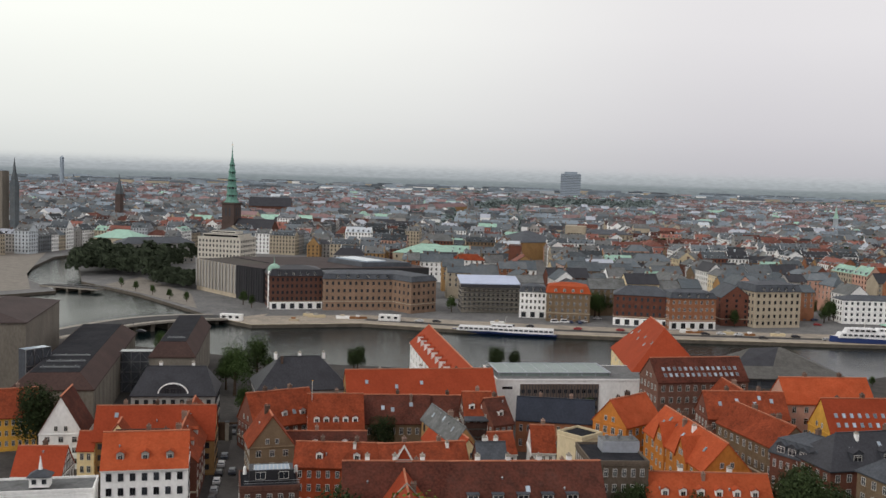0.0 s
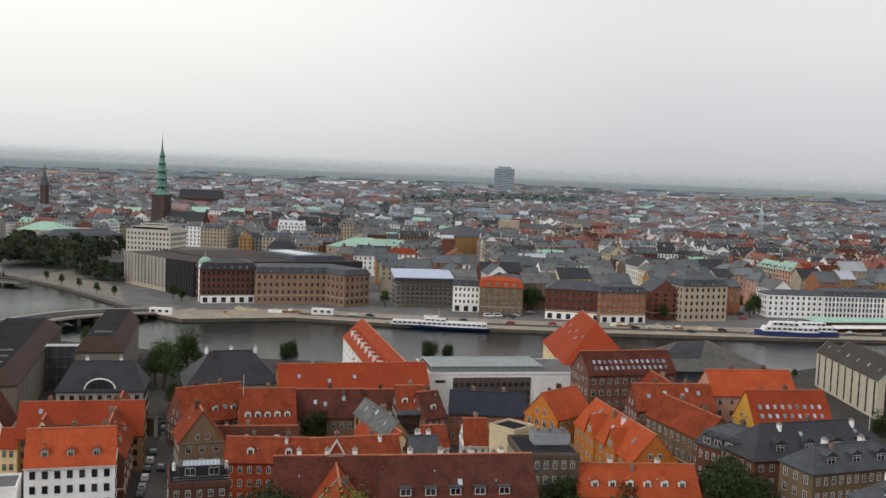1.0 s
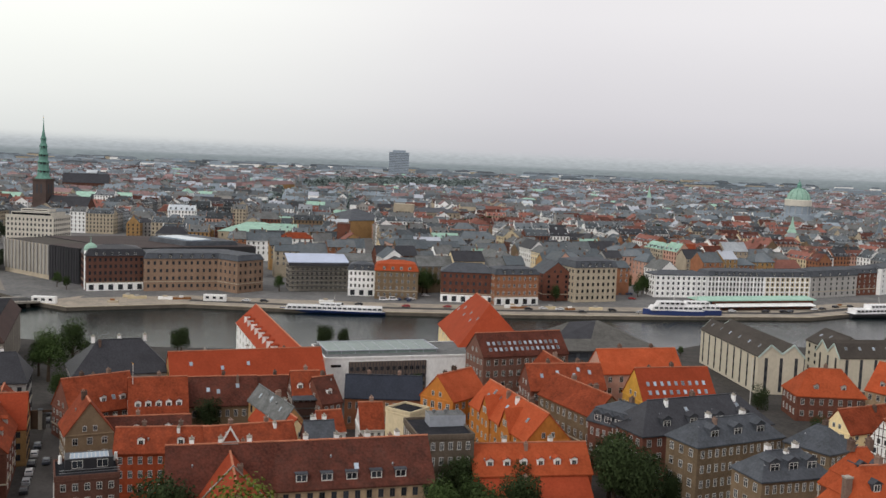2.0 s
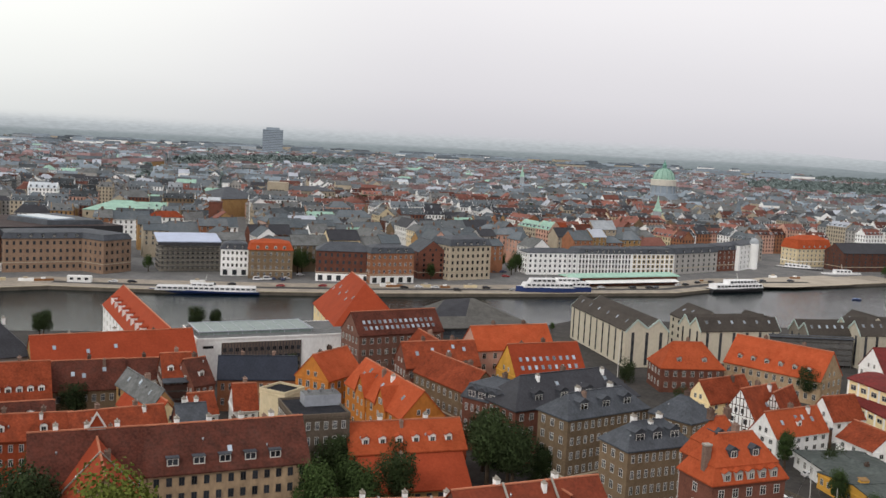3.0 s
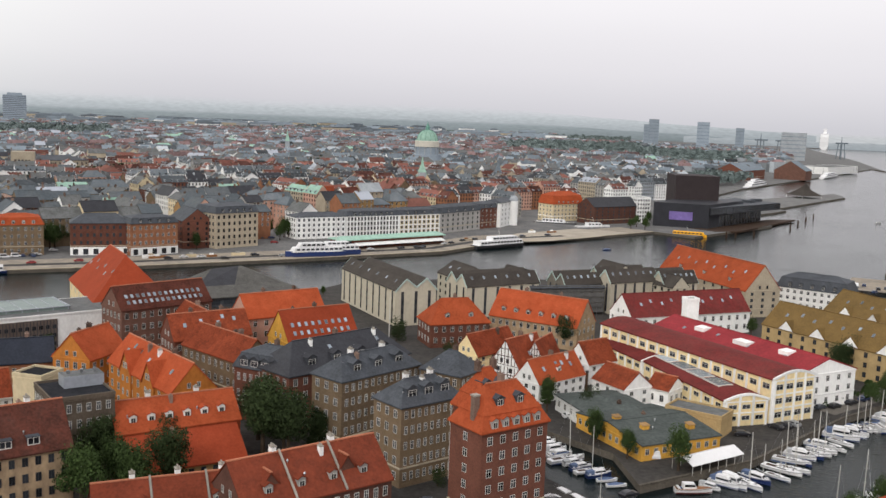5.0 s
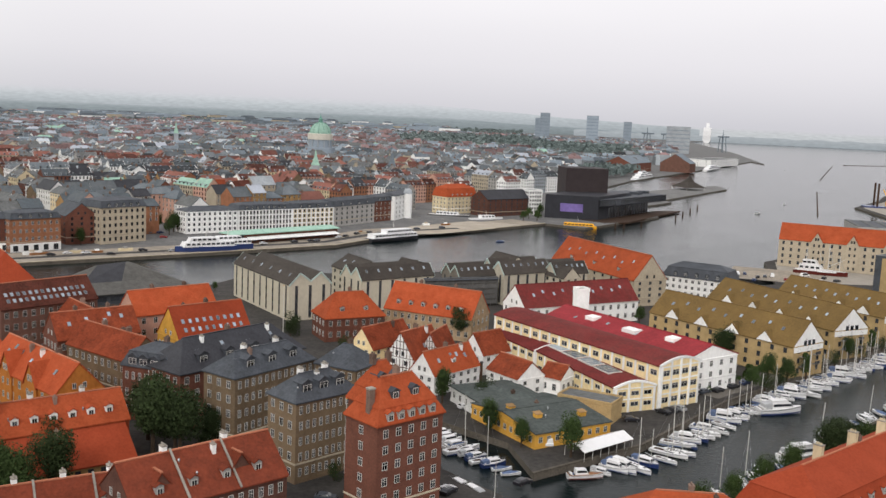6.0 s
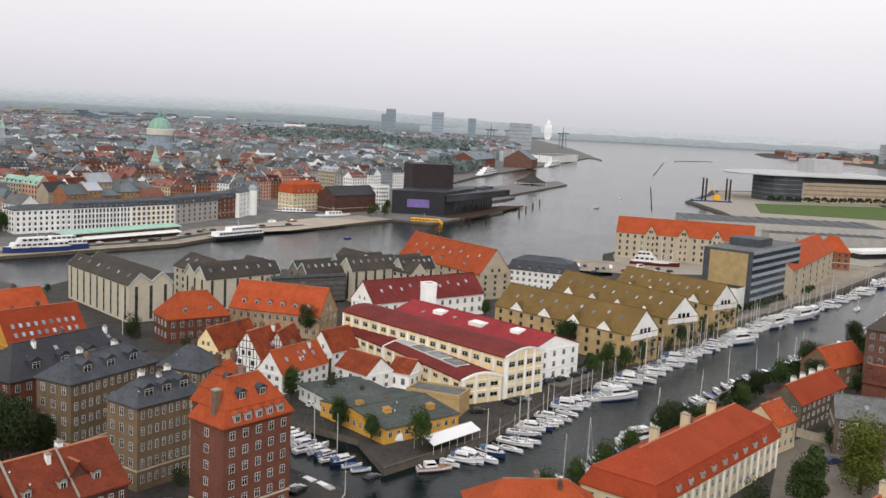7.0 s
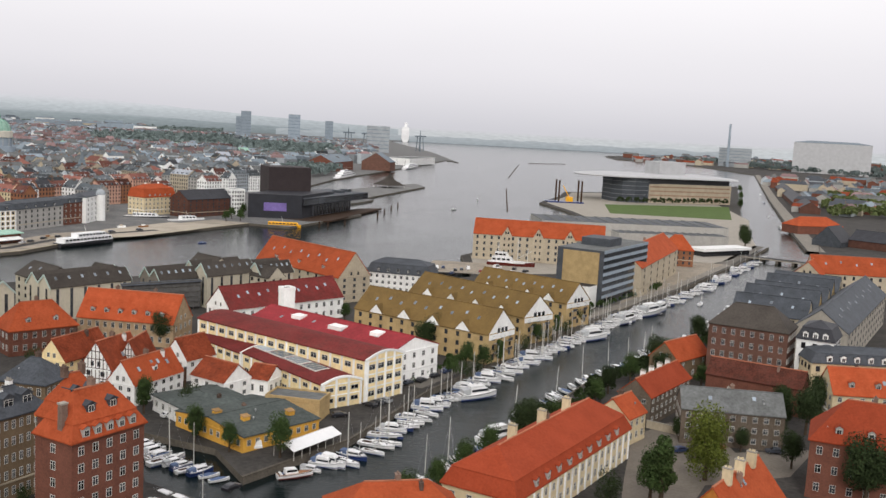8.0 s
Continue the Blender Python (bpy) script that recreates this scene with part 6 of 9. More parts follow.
        x0, x1 = (-L * .25, L * .2) if kind != "wooden" else (-L * .3, 0)
        w = W * .36
        c.loft([[(x0, -w, free), (x1 + .9, -w * .8, free + .1), (x1 + .9, w * .8, free + .1), (x0, w, free)], [(x0 + .1, -w * .9, free + h), (x1, -w * .75, free + h), (x1, w * .75, free + h), (x0 + .1, w * .9, free + h)]], M["boatwhite"])
        kit.append(("cabin", c.mesh("cabin"), ""))
        gl = Geo()
        for s in (-1, 1):
            gl.face([(x0 + .4, s * (w * .97 + .02), free + h * .42), (x1 + .25, s * (w * .83 + .02), free + h * .42), (x1 + .1, s * (w * .77 + .03), free + h * .82), (x0 + .45, s * (w * .93 + .02), free + h * .82)], M["glass"])
        gl.face([(x1 + .57, -w * .7, free + h * .42), (x1 + .57, w * .7, free + h * .42), (x1 + .2, w * .66, free + h * .86), (x1 + .2, -w * .66, free + h * .86)], M["glass"])
        for s in (-1, 1):
            gl.face([(x1 + .95, s * w * .62, free + h * .34), (x1 + .62, s * w * .7, free + h * .34), (x1 + .3, s * w * .68, free + h * .84), (x1 + .34, s * w * .4, free + h * .84)], M["glass"])
        kit.append(("cabin_glazing", gl.mesh("cabin_glazing"), ""))
        ck = Geo()
        ck.box(-L * .46, -W * .36, free + .07, x0 - .05, W * .36, free + .14, M["timber"])
        ck.box(-L * .44, -W * .36, free + .14, -L * .38, W * .36, free + .5, M["boatwhite"])
        ck.box(x0 - 1.0, -W * .3, free + .14, x0 - .5, -W * .1, free + .7, M["canvas"])
        for u, v in ((.30, .34), (.36, .39)):
            ck.box(L * u, -W * .1, free + .2, L * v, W * .1, free + .3, M["darkframe"])
        kit.append(("cockpit", ck.mesh("cockpit"), "dark cockpit floor"))
        if W < 2.75 or kind == "cruiser":
            cv = Geo()
            cv.loft([[(x0 - 1.9, -w, free + .1), (x0 - 1.9, -w * .9, free + h * .85), (x0 - 1.9, w * .9, free + h * .85), (x0 - 1.9, w, free + .1)], [(x0 + .2, -w, free + .1), (x0 + .2, -w * .9, free + h + .06), (x0 + .2, w * .9, free + h + .06), (x0 + .2, w, free + .1)]], M["canvas" if L == 8.0 or L == 10 else "palecanvas"])
            kit.append(("canopy", cv.mesh("canopy"), "canvas canopy"))
        if kind == "cruiser":
            f = Geo()
            f.loft([[(x0 + .3, -w * .8, free + h), (x1 - .3, -w * .7, free + h), (x1 - .3, w * .7, free + h), (x0 + .3, w * .8, free + h)], [(x0 + .2, -w * .85, free + h + .6), (x1 - .8, -w * .7, free + h + .6), (x1 - .8, w * .7, free + h + .6), (x0 + .2, w * .85, free + h + .6)]], M["boatwhite"])
            kit.append(("flybridge", f.mesh("flybridge"), ""))
        r = Geo()
        for s in (-1, 1):
            for u in (.3, .38, .45):
                r.tube((L * u, s * W * (.5 - u) * .95, free + .2), (L * u, s * W * (.5 - u) * .95, free + .9), .025, .025, M["metal"], 4)
            r.tube((L * .2, s * W * .42, free + .85), (L * .48, s * .06, free + 1.05), .025, .025, M["metal"], 4)
        kit.append(("bow_rail", r.mesh("bow_rail"), "thin steel rail"))
    if kind == "sail":
        c = Geo()
        w = W * .3
        c.loft([[(-L * .12, -w, free), (L * .22, -w * .6, free + .05), (L * .22, w * .6, free + .05), (-L * .12, w, free)], [(-L * .1, -w * .85, free + .5), (L * .18, -w * .5, free + .38), (L * .18, w * .5, free + .38), (-L * .1, w * .85, free + .5)]], M["boatwhite"])
        kit.append(("coach_roof", c.mesh("coach_roof"), ""))
        m = Geo()
        m.tube((L * .08, 0, free), (L * .08, 0, free + L * 1.32), .13, .09, M["frame"], 6)
        for z in (.5, .85):
            m.tube((L * .08, -.7, free + L * z), (L * .08, .7, free + L * z), .025, .025, M["frame"], 4)
        kit.append(("mast", m.mesh("mast"), "tall pale aluminium mast"))
        b = Geo()
        b.tube((L * .07, 0, free + 1.3), (-L * .33, 0, free + 1.25), .06, .06, M["metal"], 5)
        kit.append(("boom", b.mesh("boom"), ""))
        s = Geo()
        s.tube((L * .05, 0, free + 1.45), (-L * .32, 0, free + 1.38), .2, .12, M["canvas" if L > 10.4 or L < 8.5 else "palecanvas"], 7)
        kit.append(("sail_cover", s.mesh("sail_cover"), "canvas sail cover"))
        st = Geo()
        for e in ((L * .49, 0, free + .3), (-L * .49, 0, free)):
            st.tube((L * .08, 0, free + L * 1.3), e, .018, .018, M["metal"], 3)
        kit.append(("stay", st.mesh("stay"), ""))
        ck = Geo()
        ck.box(-L * .4, -W * .22, free + .04, -L * .14, W * .22, free + .12, M["timber"])
        for u, v in ((-.08, -.03), (.02, .06), (.26, .30)):
            ck.box(L * u, -W * .1, free + .42, L * v, W * .1, free + .54, M["darkframe"])
        for t in (-1, 1):
            ck.box(-L * .09, t * W * .27 - .04, free + .2, L * .14, t * W * .27 + .04, free + .38, M["darkframe"])
        kit.append(("cockpit", ck.mesh("cockpit"), "teak cockpit"))
    if kind == "covered":
        c = Geo()
        c.loft([[(x, -w, free + .05), (x, 0, free + t), (x, w, free + .05)] for x, w, t in ((-L * .45, W * .4, .3), (-L * .1, W * .44, .75), (L * .2, W * .38, .6), (L * .4, W * .15, .35))], M["canvas"])
        kit.append(("canvas_cover", c.mesh("canvas_cover"), "blue-grey canvas cover"))
    return kit


KITS = {
    "motor": [boat_kit("motor", 8.5, 2.9, 1.1), boat_kit("motor", 7.2, 2.6, 1.0), boat_kit("motor", 7.8, 2.7, 1.1), boat_kit("motor", 8.0, 2.7, 1.1, "boatblue"), boat_kit("motor", 9.2, 3.0, 1.2)],
    "cruiser": [boat_kit("cruiser", 11.5, 3.7, 1.5), boat_kit("cruiser", 10, 3.4, 1.4)],
    "sail": [boat_kit("sail", 9.5, 3.0, 1.0), boat_kit("sail", 11, 3.3, 1.1), boat_kit("sail", 9, 2.8, 1.0, "boatblue"), boat_kit("sail", 8.2, 2.6, 0.9), boat_kit("sail", 10.2, 3.1, 1.0), boat_kit("sail", 8.8, 2.7, 0.95), boat_kit("sail", 10.6, 3.1, 1.05)],
    "covered": [boat_kit("covered", 6.5, 2.3, .8, "boatblue"), boat_kit("covered", 6.2, 2.2, .8)],
    "wooden": [boat_kit("wooden", 11.5, 3.6, 1.4, "boatwhite")],
}
BOAT = {"motor": ("motor_boat", "white motor boat with low cabin moored at the quay"), "cruiser": ("cabin_cruiser", "white cabin cruiser with flybridge moored in the canal"), "sail": ("sailing_boat", "moored sailing yacht with bare mast and covered sail"), "covered": ("small_boat", "small moored boat under a canvas cover"), "wooden": ("fishing_boat", "old white fishing boat with wooden deck and wheelhouse")}
boat_rng = random.Random(77)


def boat(kind, x, y, turn, which=None, size=0.0):
    kits = KITS[kind]
    kit = kits[boat_rng.randrange(len(kits)) if which is None else which]
    s = size or boat_rng.uniform(0.62, 0.94)
    top = thing(BOAT[kind][0], pose(x, y, -1.6, boat_rng.uniform(-3, 3), boat_rng.uniform(-1, 1), turn) @ Matrix.Diagonal((s, s, s, 1)), BOAT[kind][1], "boat", "boats in the canal")
    for name, mesh, label in kit:
        part(name, mesh, top, label)


def moor(line, start, end, kinds, step, reach, turn, spread=8):
    """Boats side by side along a quay line, from start to end metres along it."""
    pts = [Vector(p) for p in line]
    at = 0.0
    k = 0
    for a, b in zip(pts, pts[1:]):
        d = (b - a)
        n = d.length
        d.normalize()
        while start + k * step < at + n and start + k * step < end:
            p = a + d * (start + k * step - at)
            side = Vector((-d.y, d.x)) * reach
            if boat_rng.random() < 0.93:
                slip = boat_rng.uniform(-.3, .25)
                p = p + d * boat_rng.uniform(-.9, .9)
                boat(boat_rng.choice(kinds), p.x + side.x * (1 + slip) + boat_rng.uniform(-.5, .5), p.y + side.y * (1 + slip) + boat_rng.uniform(-.5, .5), math.degrees(math.atan2(d.y, d.x)) + turn + boat_rng.uniform(-spread, spread))
            k += 1
        at += n


WEST_UP = CANAL_WEST[::-1]
moor(WEST_UP, 16, 42, ["motor", "cruiser", "sail", "sail"], 3.0, -6.0, -90, 14)
moor(WEST_UP, 44, 118, ["cruiser", "sail", "sail", "sail", "covered", "motor"], 2.7, -6.0, -90, 14)
moor(WEST_UP, 120, 330, ["sail", "motor", "sail", "sail", "cruiser", "sail"], 2.85, -5.8, -80, 13)
moor(WEST_UP, 332, 520, ["motor", "cruiser", "motor", "sail"], 6.2, -6.0, -70)
moor([(-13, 216), (-22, 236), (-30, 250)], 0, 1, ["motor"], 4, 5, 90)
moor(CANAL_EAST[1:], 4, 210, ["motor", "covered", "sail", "motor"], 5.4, 3.2, 60, 16)
moor(CANAL_EAST[1:], 216, 300, ["motor", "covered", "motor"], 9.0, 3.4, 8)
for kind, x, y, a in (("wooden", 21.2, 206.7, 12), ("covered", 5.2, 205.6, 15), ("covered", 3.2, 208.2, 20), ("motor", 1.4, 210.6, 30), ("sail", -.6, 212.6, 32), ("motor", -2.6, 214.4, 35), ("motor", -4.4, 216.8, 35), ("sail", -5.9, 218.6, 35), ("motor", -7.6, 221.2, 35), ("motor", -9.2, 223.6, 35), ("motor", -10.6, 226.2, 35), ("motor", -11.6, 229.2, 35), ("motor", -5.6, 196.6, 130), ("motor", -2.8, 193.6, 130), ("sail", 1.6, 187.6, 75),
                        ("cruiser", 276.6, 487.1, 60), ("cruiser", 310.1, 527.4, 60), ("motor", 582.3, 926.1, 70), ("motor", 712.7, 1146.8, 70), ("motor", 822.2, 1335.7, 70), ("sail", 229.2, 414.9, 50), ("sail", 330.6, 552.7, 50), ("cruiser", 518.4, 804.2, 80), ("motor", 229.4, 890.1, 20), ("motor", 288.7, 1020.3, 70), ("motor", 522.7, 1860.2, 70), ("covered", -103.4, 542.7, 40), ("motor", -103.4, 542.1, 30), ("covered", 1.0, 601.1, 20)):
    boat(kind, x, y, a)

for x, y, a, z in ((172.2, 372.2, 35, 1.35), (191.1, 389.4, 30, 1.5), (144.3, 340.4, 20, 1.3), (200.5, 398.7, 40, 1.2), (78.3, 265.0, 15, 1.1), (73.4, 227.3, 25, 1.15)):
    boat("cruiser", x, y, a, 0, z)


# ---- ships ----
def ship(name, ax, ay, bx, by, beam, label, decks, hull="boatblue", upper="boatwhite", free=2.2, back=0.0):
    """A passenger ship from stern a to bow b at the water; decks are rows of (start, end, height, width share)."""
    L = math.hypot(bx - ax, by - ay)
    turn = math.degrees(math.atan2(by - ay, bx - ax))
    top = thing(name, pose((ax + bx) / 2, (ay + by) / 2, -1.6, 0, 0, turn), label, "ship")
    h = Geo()
    h.loft(hull_rings(L, beam, free, 0.7), M[hull])
    part("hull", h, top)
    d = Geo()
    d.loft([[r[0], r[5], (r[5][0], r[5][1], r[5][2] - .1), (r[0][0], r[0][1], r[0][2] - .1)] for r in hull_rings(L * .98, beam * .95, free + .1, .7)], M[upper])
    part("deck", d, top)
    z = free + .1
    for u0, u1, hh, ws in decks:
        c, x0, x1, w = Geo(), -L / 2 + L * u0, -L / 2 + L * u1, beam * ws / 2
        c.loft([[(x0, -w, z), (x1 + hh * .6, -w * .8, z), (x1 + hh * .6, w * .8, z), (x0, w, z)], [(x0, -w, z + hh), (x1, -w * .8, z + hh), (x1, w * .8, z + hh), (x0, w, z + hh)]], M[upper])
        o = part("superstructure", c, top)
        n = max(3, int((x1 - x0) / 2.4))
        for s in (-1, 1):
            g = Geo()
            for i in range(n):
                x = x0 + (i + .5) * (x1 - x0) / n
                tap = w * (1 - 0.2 * (x - x0) / (x1 + hh * .6 - x0)) + 0.25
                g.box(x - .85, s * tap - .05, z + hh * .42, x + .85, s * tap + .05, z + hh * .8, M["glass"], bottom=True)
            tagged(part("cabin_glazing", g, o), kind="stuff")
        z += hh
    m = Geo()
    m.tube((0, 0, z), (-1, 0, z + 4), .15, .08, M["frame"], 6)
    m.tube((-.5, -1.2, z + 2.5), (-.5, 1.2, z + 2.5), .06, .06, M["frame"], 5)
    part("mast", m, top)
    return top


ship("river_ship", -262.6, 396.4, -304.8, 368.0, 8, "long low white and navy river ship at the quay", [(.03, .93, 2.0, .85), (.42, .62, 1.3, .6)], free=1.5)
ship("fast_ferry", -137.5, 503.8, -162.8, 483.8, 8, "white and navy passenger ferry moored at the quay", [(.05, .85, 2.4, .9), (.35, .75, 2.2, .75)], free=4.0)
ship("fast_ferry", -131.0, 511.5, -152.0, 494.5, 7.5, "navy and white catamaran ferry moored alongside another", [(.05, .9, 2.2, .9), (.25, .7, 2.0, .7)], free=4.4)
ship("fast_ferry", -76.0, 569.9, -49.6, 598.8, 8, "white passenger ferry with dark hull at the quay", [(.05, .9, 2.4, .9), (.3, .8, 2.2, .75)], "darkframe")
ship("harbour_bus", 44.0, 706.0, 69.0, 701.0, 6, "bright yellow harbour ferry crossing the water", [(.1, .9, 2.2, .85)], "ferryyellow", "ferryyellow", 1.2)
ship("steam_ship", -53.1, 732.0, -21.9, 725.9, 7, "white and dark excursion ship at the inner quay", [(.2, .7, 2.4, .7)], "darkframe")
ship("steam_ship", -21.4, 710.6, 2.3, 724.3, 7, "white excursion ship with a funnel at the inner quay", [(.3, .7, 2.4, .7)], "boatwhite")
ship("white_yacht", 172.4, 1301.4, 212.3, 1401.5, 10, "large white motor yacht at a far quay", [(.1, .85, 2.8, .9), (.2, .7, 2.6, .8), (.3, .55, 2.6, .6)], "boatwhite", free=3)
ship("white_yacht", 335.4, 1657.7, 389.7, 1795.1, 10, "large white motor yacht at a far quay", [(.1, .8, 2.8, .9), (.2, .65, 2.6, .8)], "boatwhite", free=3)
old_ship = ship("lightship", 157.0, 527.2, 181.5, 516.6, 8, "old white and dark red ship with masts at a warehouse quay", [(.1, .5, 2.8, .75), (.16, .4, 2.6, .65)], "darkred", free=3.4)
for u, h in ((-7.5, 15), (3.5, 18), (9.0, 12)):
    g = Geo()
    g.tube((u, 0, 3), (u, 0, h), .22, .12, M["frame"], 6)
    g.tube((u, -2.2, h - 3), (u, 2.2, h - 3), .1, .1, M["frame"], 5)
    part("mast", g, old_ship)
    g = Geo()
    for e in (-3, 3):
        for t in (-3.2, 3.2):
            g.tube((u, 0, h - .5), (u + e, t, 3.6), .05, .05, M["metal"], 3)
    part("rigging", g, old_ship)
g = Geo()
g.tube((3.5, 0, 6), (11.5, 0, 10.5), .14, .1, M["frame"], 6)
part("derrick", g, old_ship)
g = Geo()
g.loft([[(x, y * k, z) for y in (-3.9, 3.9) for z in (3.3, 4.0)] for x, k in ((-11.5, .9), (2, 1.0), (8, .62))], M["boatwhite"], False)
part("bulwark", g, old_ship, "white bulwark rail")


# ---- factory halls by the canal ----
def hall(name, ax, ay, bx, by, W, eave, rise, wallm, roofm, storeys, bays, label, front_bays=4):
    """A hall with a shallow barrel roof; a to b is its long side, W its width to the left of it, the arched front at b."""
    L = math.hypot(bx - ax, by - ay)
    turn = math.degrees(math.atan2(by - ay, bx - ax))
    top = thing(name, pose(ax, ay, 0, 0, 0, turn), label, "factory")
    n = 12
    arc = [(W * i / n, eave + rise * math.sin(math.pi * i / n)) for i in range(n + 1)]
    wall = Geo()
    ring = lambda x: [(x, 0, -0.1)] + [(x, y, z) for y, z in arc] + [(x, W, -0.1)]
    wall.loft([ring(0), ring(L)], M[wallm])
    part("wall", wall, top)
    roof = Geo()
    up = [(W * -0.03 + W * 1.06 * i / n, eave + 0.05 + rise * math.sin(math.pi * i / n)) for i in range(n + 1)]
    prof = up + [(y, z + 0.35) for y, z in up[::-1]]
    roof.loft([[(x, y, z) for y, z in prof] for x in (-0.3, L - 0.2)], M[roofm])
    part("roof", roof, top)
    gable = Geo()
    gable.loft([[(x, y, z) for y, z in [(a, b - 0.1) for a, b in up] + [(a, b + 0.55) for a, b in up[::-1]]] for x in (L - 0.2, L + 0.25)], M["white"])
    part("gable_band", gable, top, "white arched gable band")
    sh = (eave - 0.6) / storeys
    for i in range(bays + 1):
        g = Geo()
        x = i * (L - 0.6) / bays
        g.box(x, -0.25, -0.1, x + 0.6, -0.003, eave, M["white"])
        part("pilaster", g, top)
    for i in range(front_bays + 1):
        g = Geo()
        y = i * (W - 0.6) / front_bays
        g.box(L + 0.003, y, -0.1, L + 0.28, y + 0.6, eave + rise * math.sin(math.pi * (y + .3) / W) - 0.1, M["white"])
        part("pilaster", g, top)
    for k in range(storeys):
        z = 0.9 + k * sh
        for i in range(bays):
            w = (L - 0.6) / bays - 0.9
            part("window", window_mesh(min(w, 2.3), sh * 0.42, "cross"), top, m=pose((i + .5) * (L - .6) / bays + .3, -0.01, z + sh * .2))
        for i in range(front_bays):
            part("window", window_mesh(min(W / front_bays - 1.0, 2.4), sh * 0.42, "cross"), top, m=pose(L + .01, (i + .5) * (W - .6) / front_bays + .3, z + sh * .2, 0, 0, 90))
        b = Geo()
        b.box(L + .003, 0.6, z + sh * .82, L + .15, W - .6, z + sh * .92, M["white"], bottom=True)
        part("string_course", b, top)
    return top


hall("factory_hall", 0.1, 312.5, 44.3, 256.2, 15, 11.5, 1.7, "paleyellow", "maroon", 3, 16, "pale yellow factory hall with white pilasters and maroon barrel roof")
annex = hall("factory_annex", 10.4, 292.0, 31.9, 250.5, 12.6, 6.4, 1.5, "paleyellow", "maroon", 2, 9, "low factory annex with white pilasters and glazed maroon roof", 3)
al = math.hypot(31.9 - (10.4, 292.0)[0], 250.5 - (10.4, 292.0)[1])
for i in range(4):
    g = Geo()
    g.box(-al * .082, -2.2, 0, al * .082, 2.2, .35, M["frame"], bottom=True)
    for k in range(4):
        x = (-.075 + k * .0385) * al
        g.box(x, -2.0, .35, x + al * .032, 2.0, .42, M["skyglass"], bottom=True)
    part("rooflight", g, annex, "long pale glazed rooflight", pose(al * (.2 + i * .18), 5.6, 8.0, 2))
crimson_hall = house("white_factory", 42.6, 301.3, 62, 22.3, -51.9, 10, 13.6, "g", "white", "crimson", 3, 14, "white factory hall with a crimson sheet roof", "e5 s4")
for x, y, w in ((-14, -3.5, 4.0), (4, -4.5, 5.5), (19, -3.0, 3.5)):
    g = Geo()
    z = 13.6 - abs(y) * .32
    g.loft([[(x - w / 2, y - 1.6, z - 1.2), (x + w / 2, y - 1.6, z - 1.2), (x + w / 2, y + 1.6, z - .2), (x - w / 2, y + 1.6, z - .2)], [(x - w / 2, y - 1.6, z + .9), (x + w / 2, y - 1.6, z + .9), (x + w / 2, y + 1.6, z + 1.1), (x - w / 2, y + 1.6, z + 1.1)]], M["white"])
    part("roof_hood", g, crimson_hall, "white roof hood")
hall("factory_annex", -1.2, 310.3, 12.4, 287.1, 12.0, 6.2, 1.5, "paleyellow", "maroon", 2, 6, "rear factory annex with maroon barrel roof", 3)


# ---- concrete flats with zigzag gables on the waterfront ----
def zigzag(ax, ay, bx, by, W, eave, ridge, slots, ends, label, wallm="flatswall"):
    L = math.hypot(bx - ax, by - ay)
    top = thing("zigzag_warehouse", pose(ax, ay, 0, 0, 0, math.degrees(math.atan2(by - ay, bx - ax))), label, "building", "zigzag warehouses")
    q = W / 2
    prof = [(0, eave), (q * .5, ridge), (q, eave + 1.0), (q * 1.5, ridge), (W, eave)]
    wall = Geo()
    wall.loft([[(x, 0, -0.1)] + [(x, y, z) for y, z in prof] + [(x, W, -0.1)] for x in (0, L)], M[wallm])
    part("wall", wall, top)
    for k, (p, s) in enumerate(zip(prof, prof[1:])):
        r = Geo()
        d = Vector((s[0] - p[0], s[1] - p[1])).normalized()
        a = Vector(p) - d * (.4 if k in (0,) else 0)
        b = Vector(s) + d * (.4 if k == 3 else 0)
        n = Vector((-d.y, d.x)) * .25
        r.loft([[(x, a.x, a.y), (x, b.x, b.y), (x, b.x + n.x, b.y + n.y), (x, a.x + n.x, a.y + n.y)] for x in (-.3, L + .3)], M["brownroof"])
        part("roof", r, top)
        for x in (-.42, L + .3):
            t = Geo()
            t.loft([[(x + e, a.x, a.y - .35), (x + e, b.x, b.y - .35), (x + e, b.x + n.x, b.y + n.y + .05), (x + e, a.x + n.x, a.y + n.y + .05)] for e in (0, .12)], M["palegreen"])
            part("verge_board", t, top, "pale verge board")
    def slot(x, y, turn, h):
        g = Geo()
        g.box(-.55, -.06, .8, .55, -.004, h, M["darkframe"], bottom=True)
        for z in range(1, int(h / 3.2) + 1):
            g.box(-.45, -.09, z * 3.2 - 1.8, .45, -.06, z * 3.2 - .2, M["glass"], bottom=True)
        part("window_slot", g, top, "", pose(x, y, 0, 0, 0, turn))
    for i in range(slots):
        slot((i + .5) * L / slots, 0, 0, eave - .6)
    for i in range(ends):
        for x, turn in ((0, -90), (L, 90)):
            slot(x, (i + .5) * W / ends, turn, eave - .5)
    for i in range(6):
        part("skylight", skylight_mesh(), top, m=pose(L * (.1 + i * .16), q * .3, eave + (ridge - eave) * .6 + .3, math.degrees(math.atan2(ridge - eave, q * .5))))
    return top


zigzag(-103.9, 380.2, -72.5, 338.4, 16, 13, 17, 9, 3, "concrete waterfront flats with zigzag gables and dark brown roof")
zigzag(-50.2, 361.5, -24.9, 382.7, 15, 12, 16.2, 6, 3, "concrete waterfront flats with zigzag gables and dark brown roof")
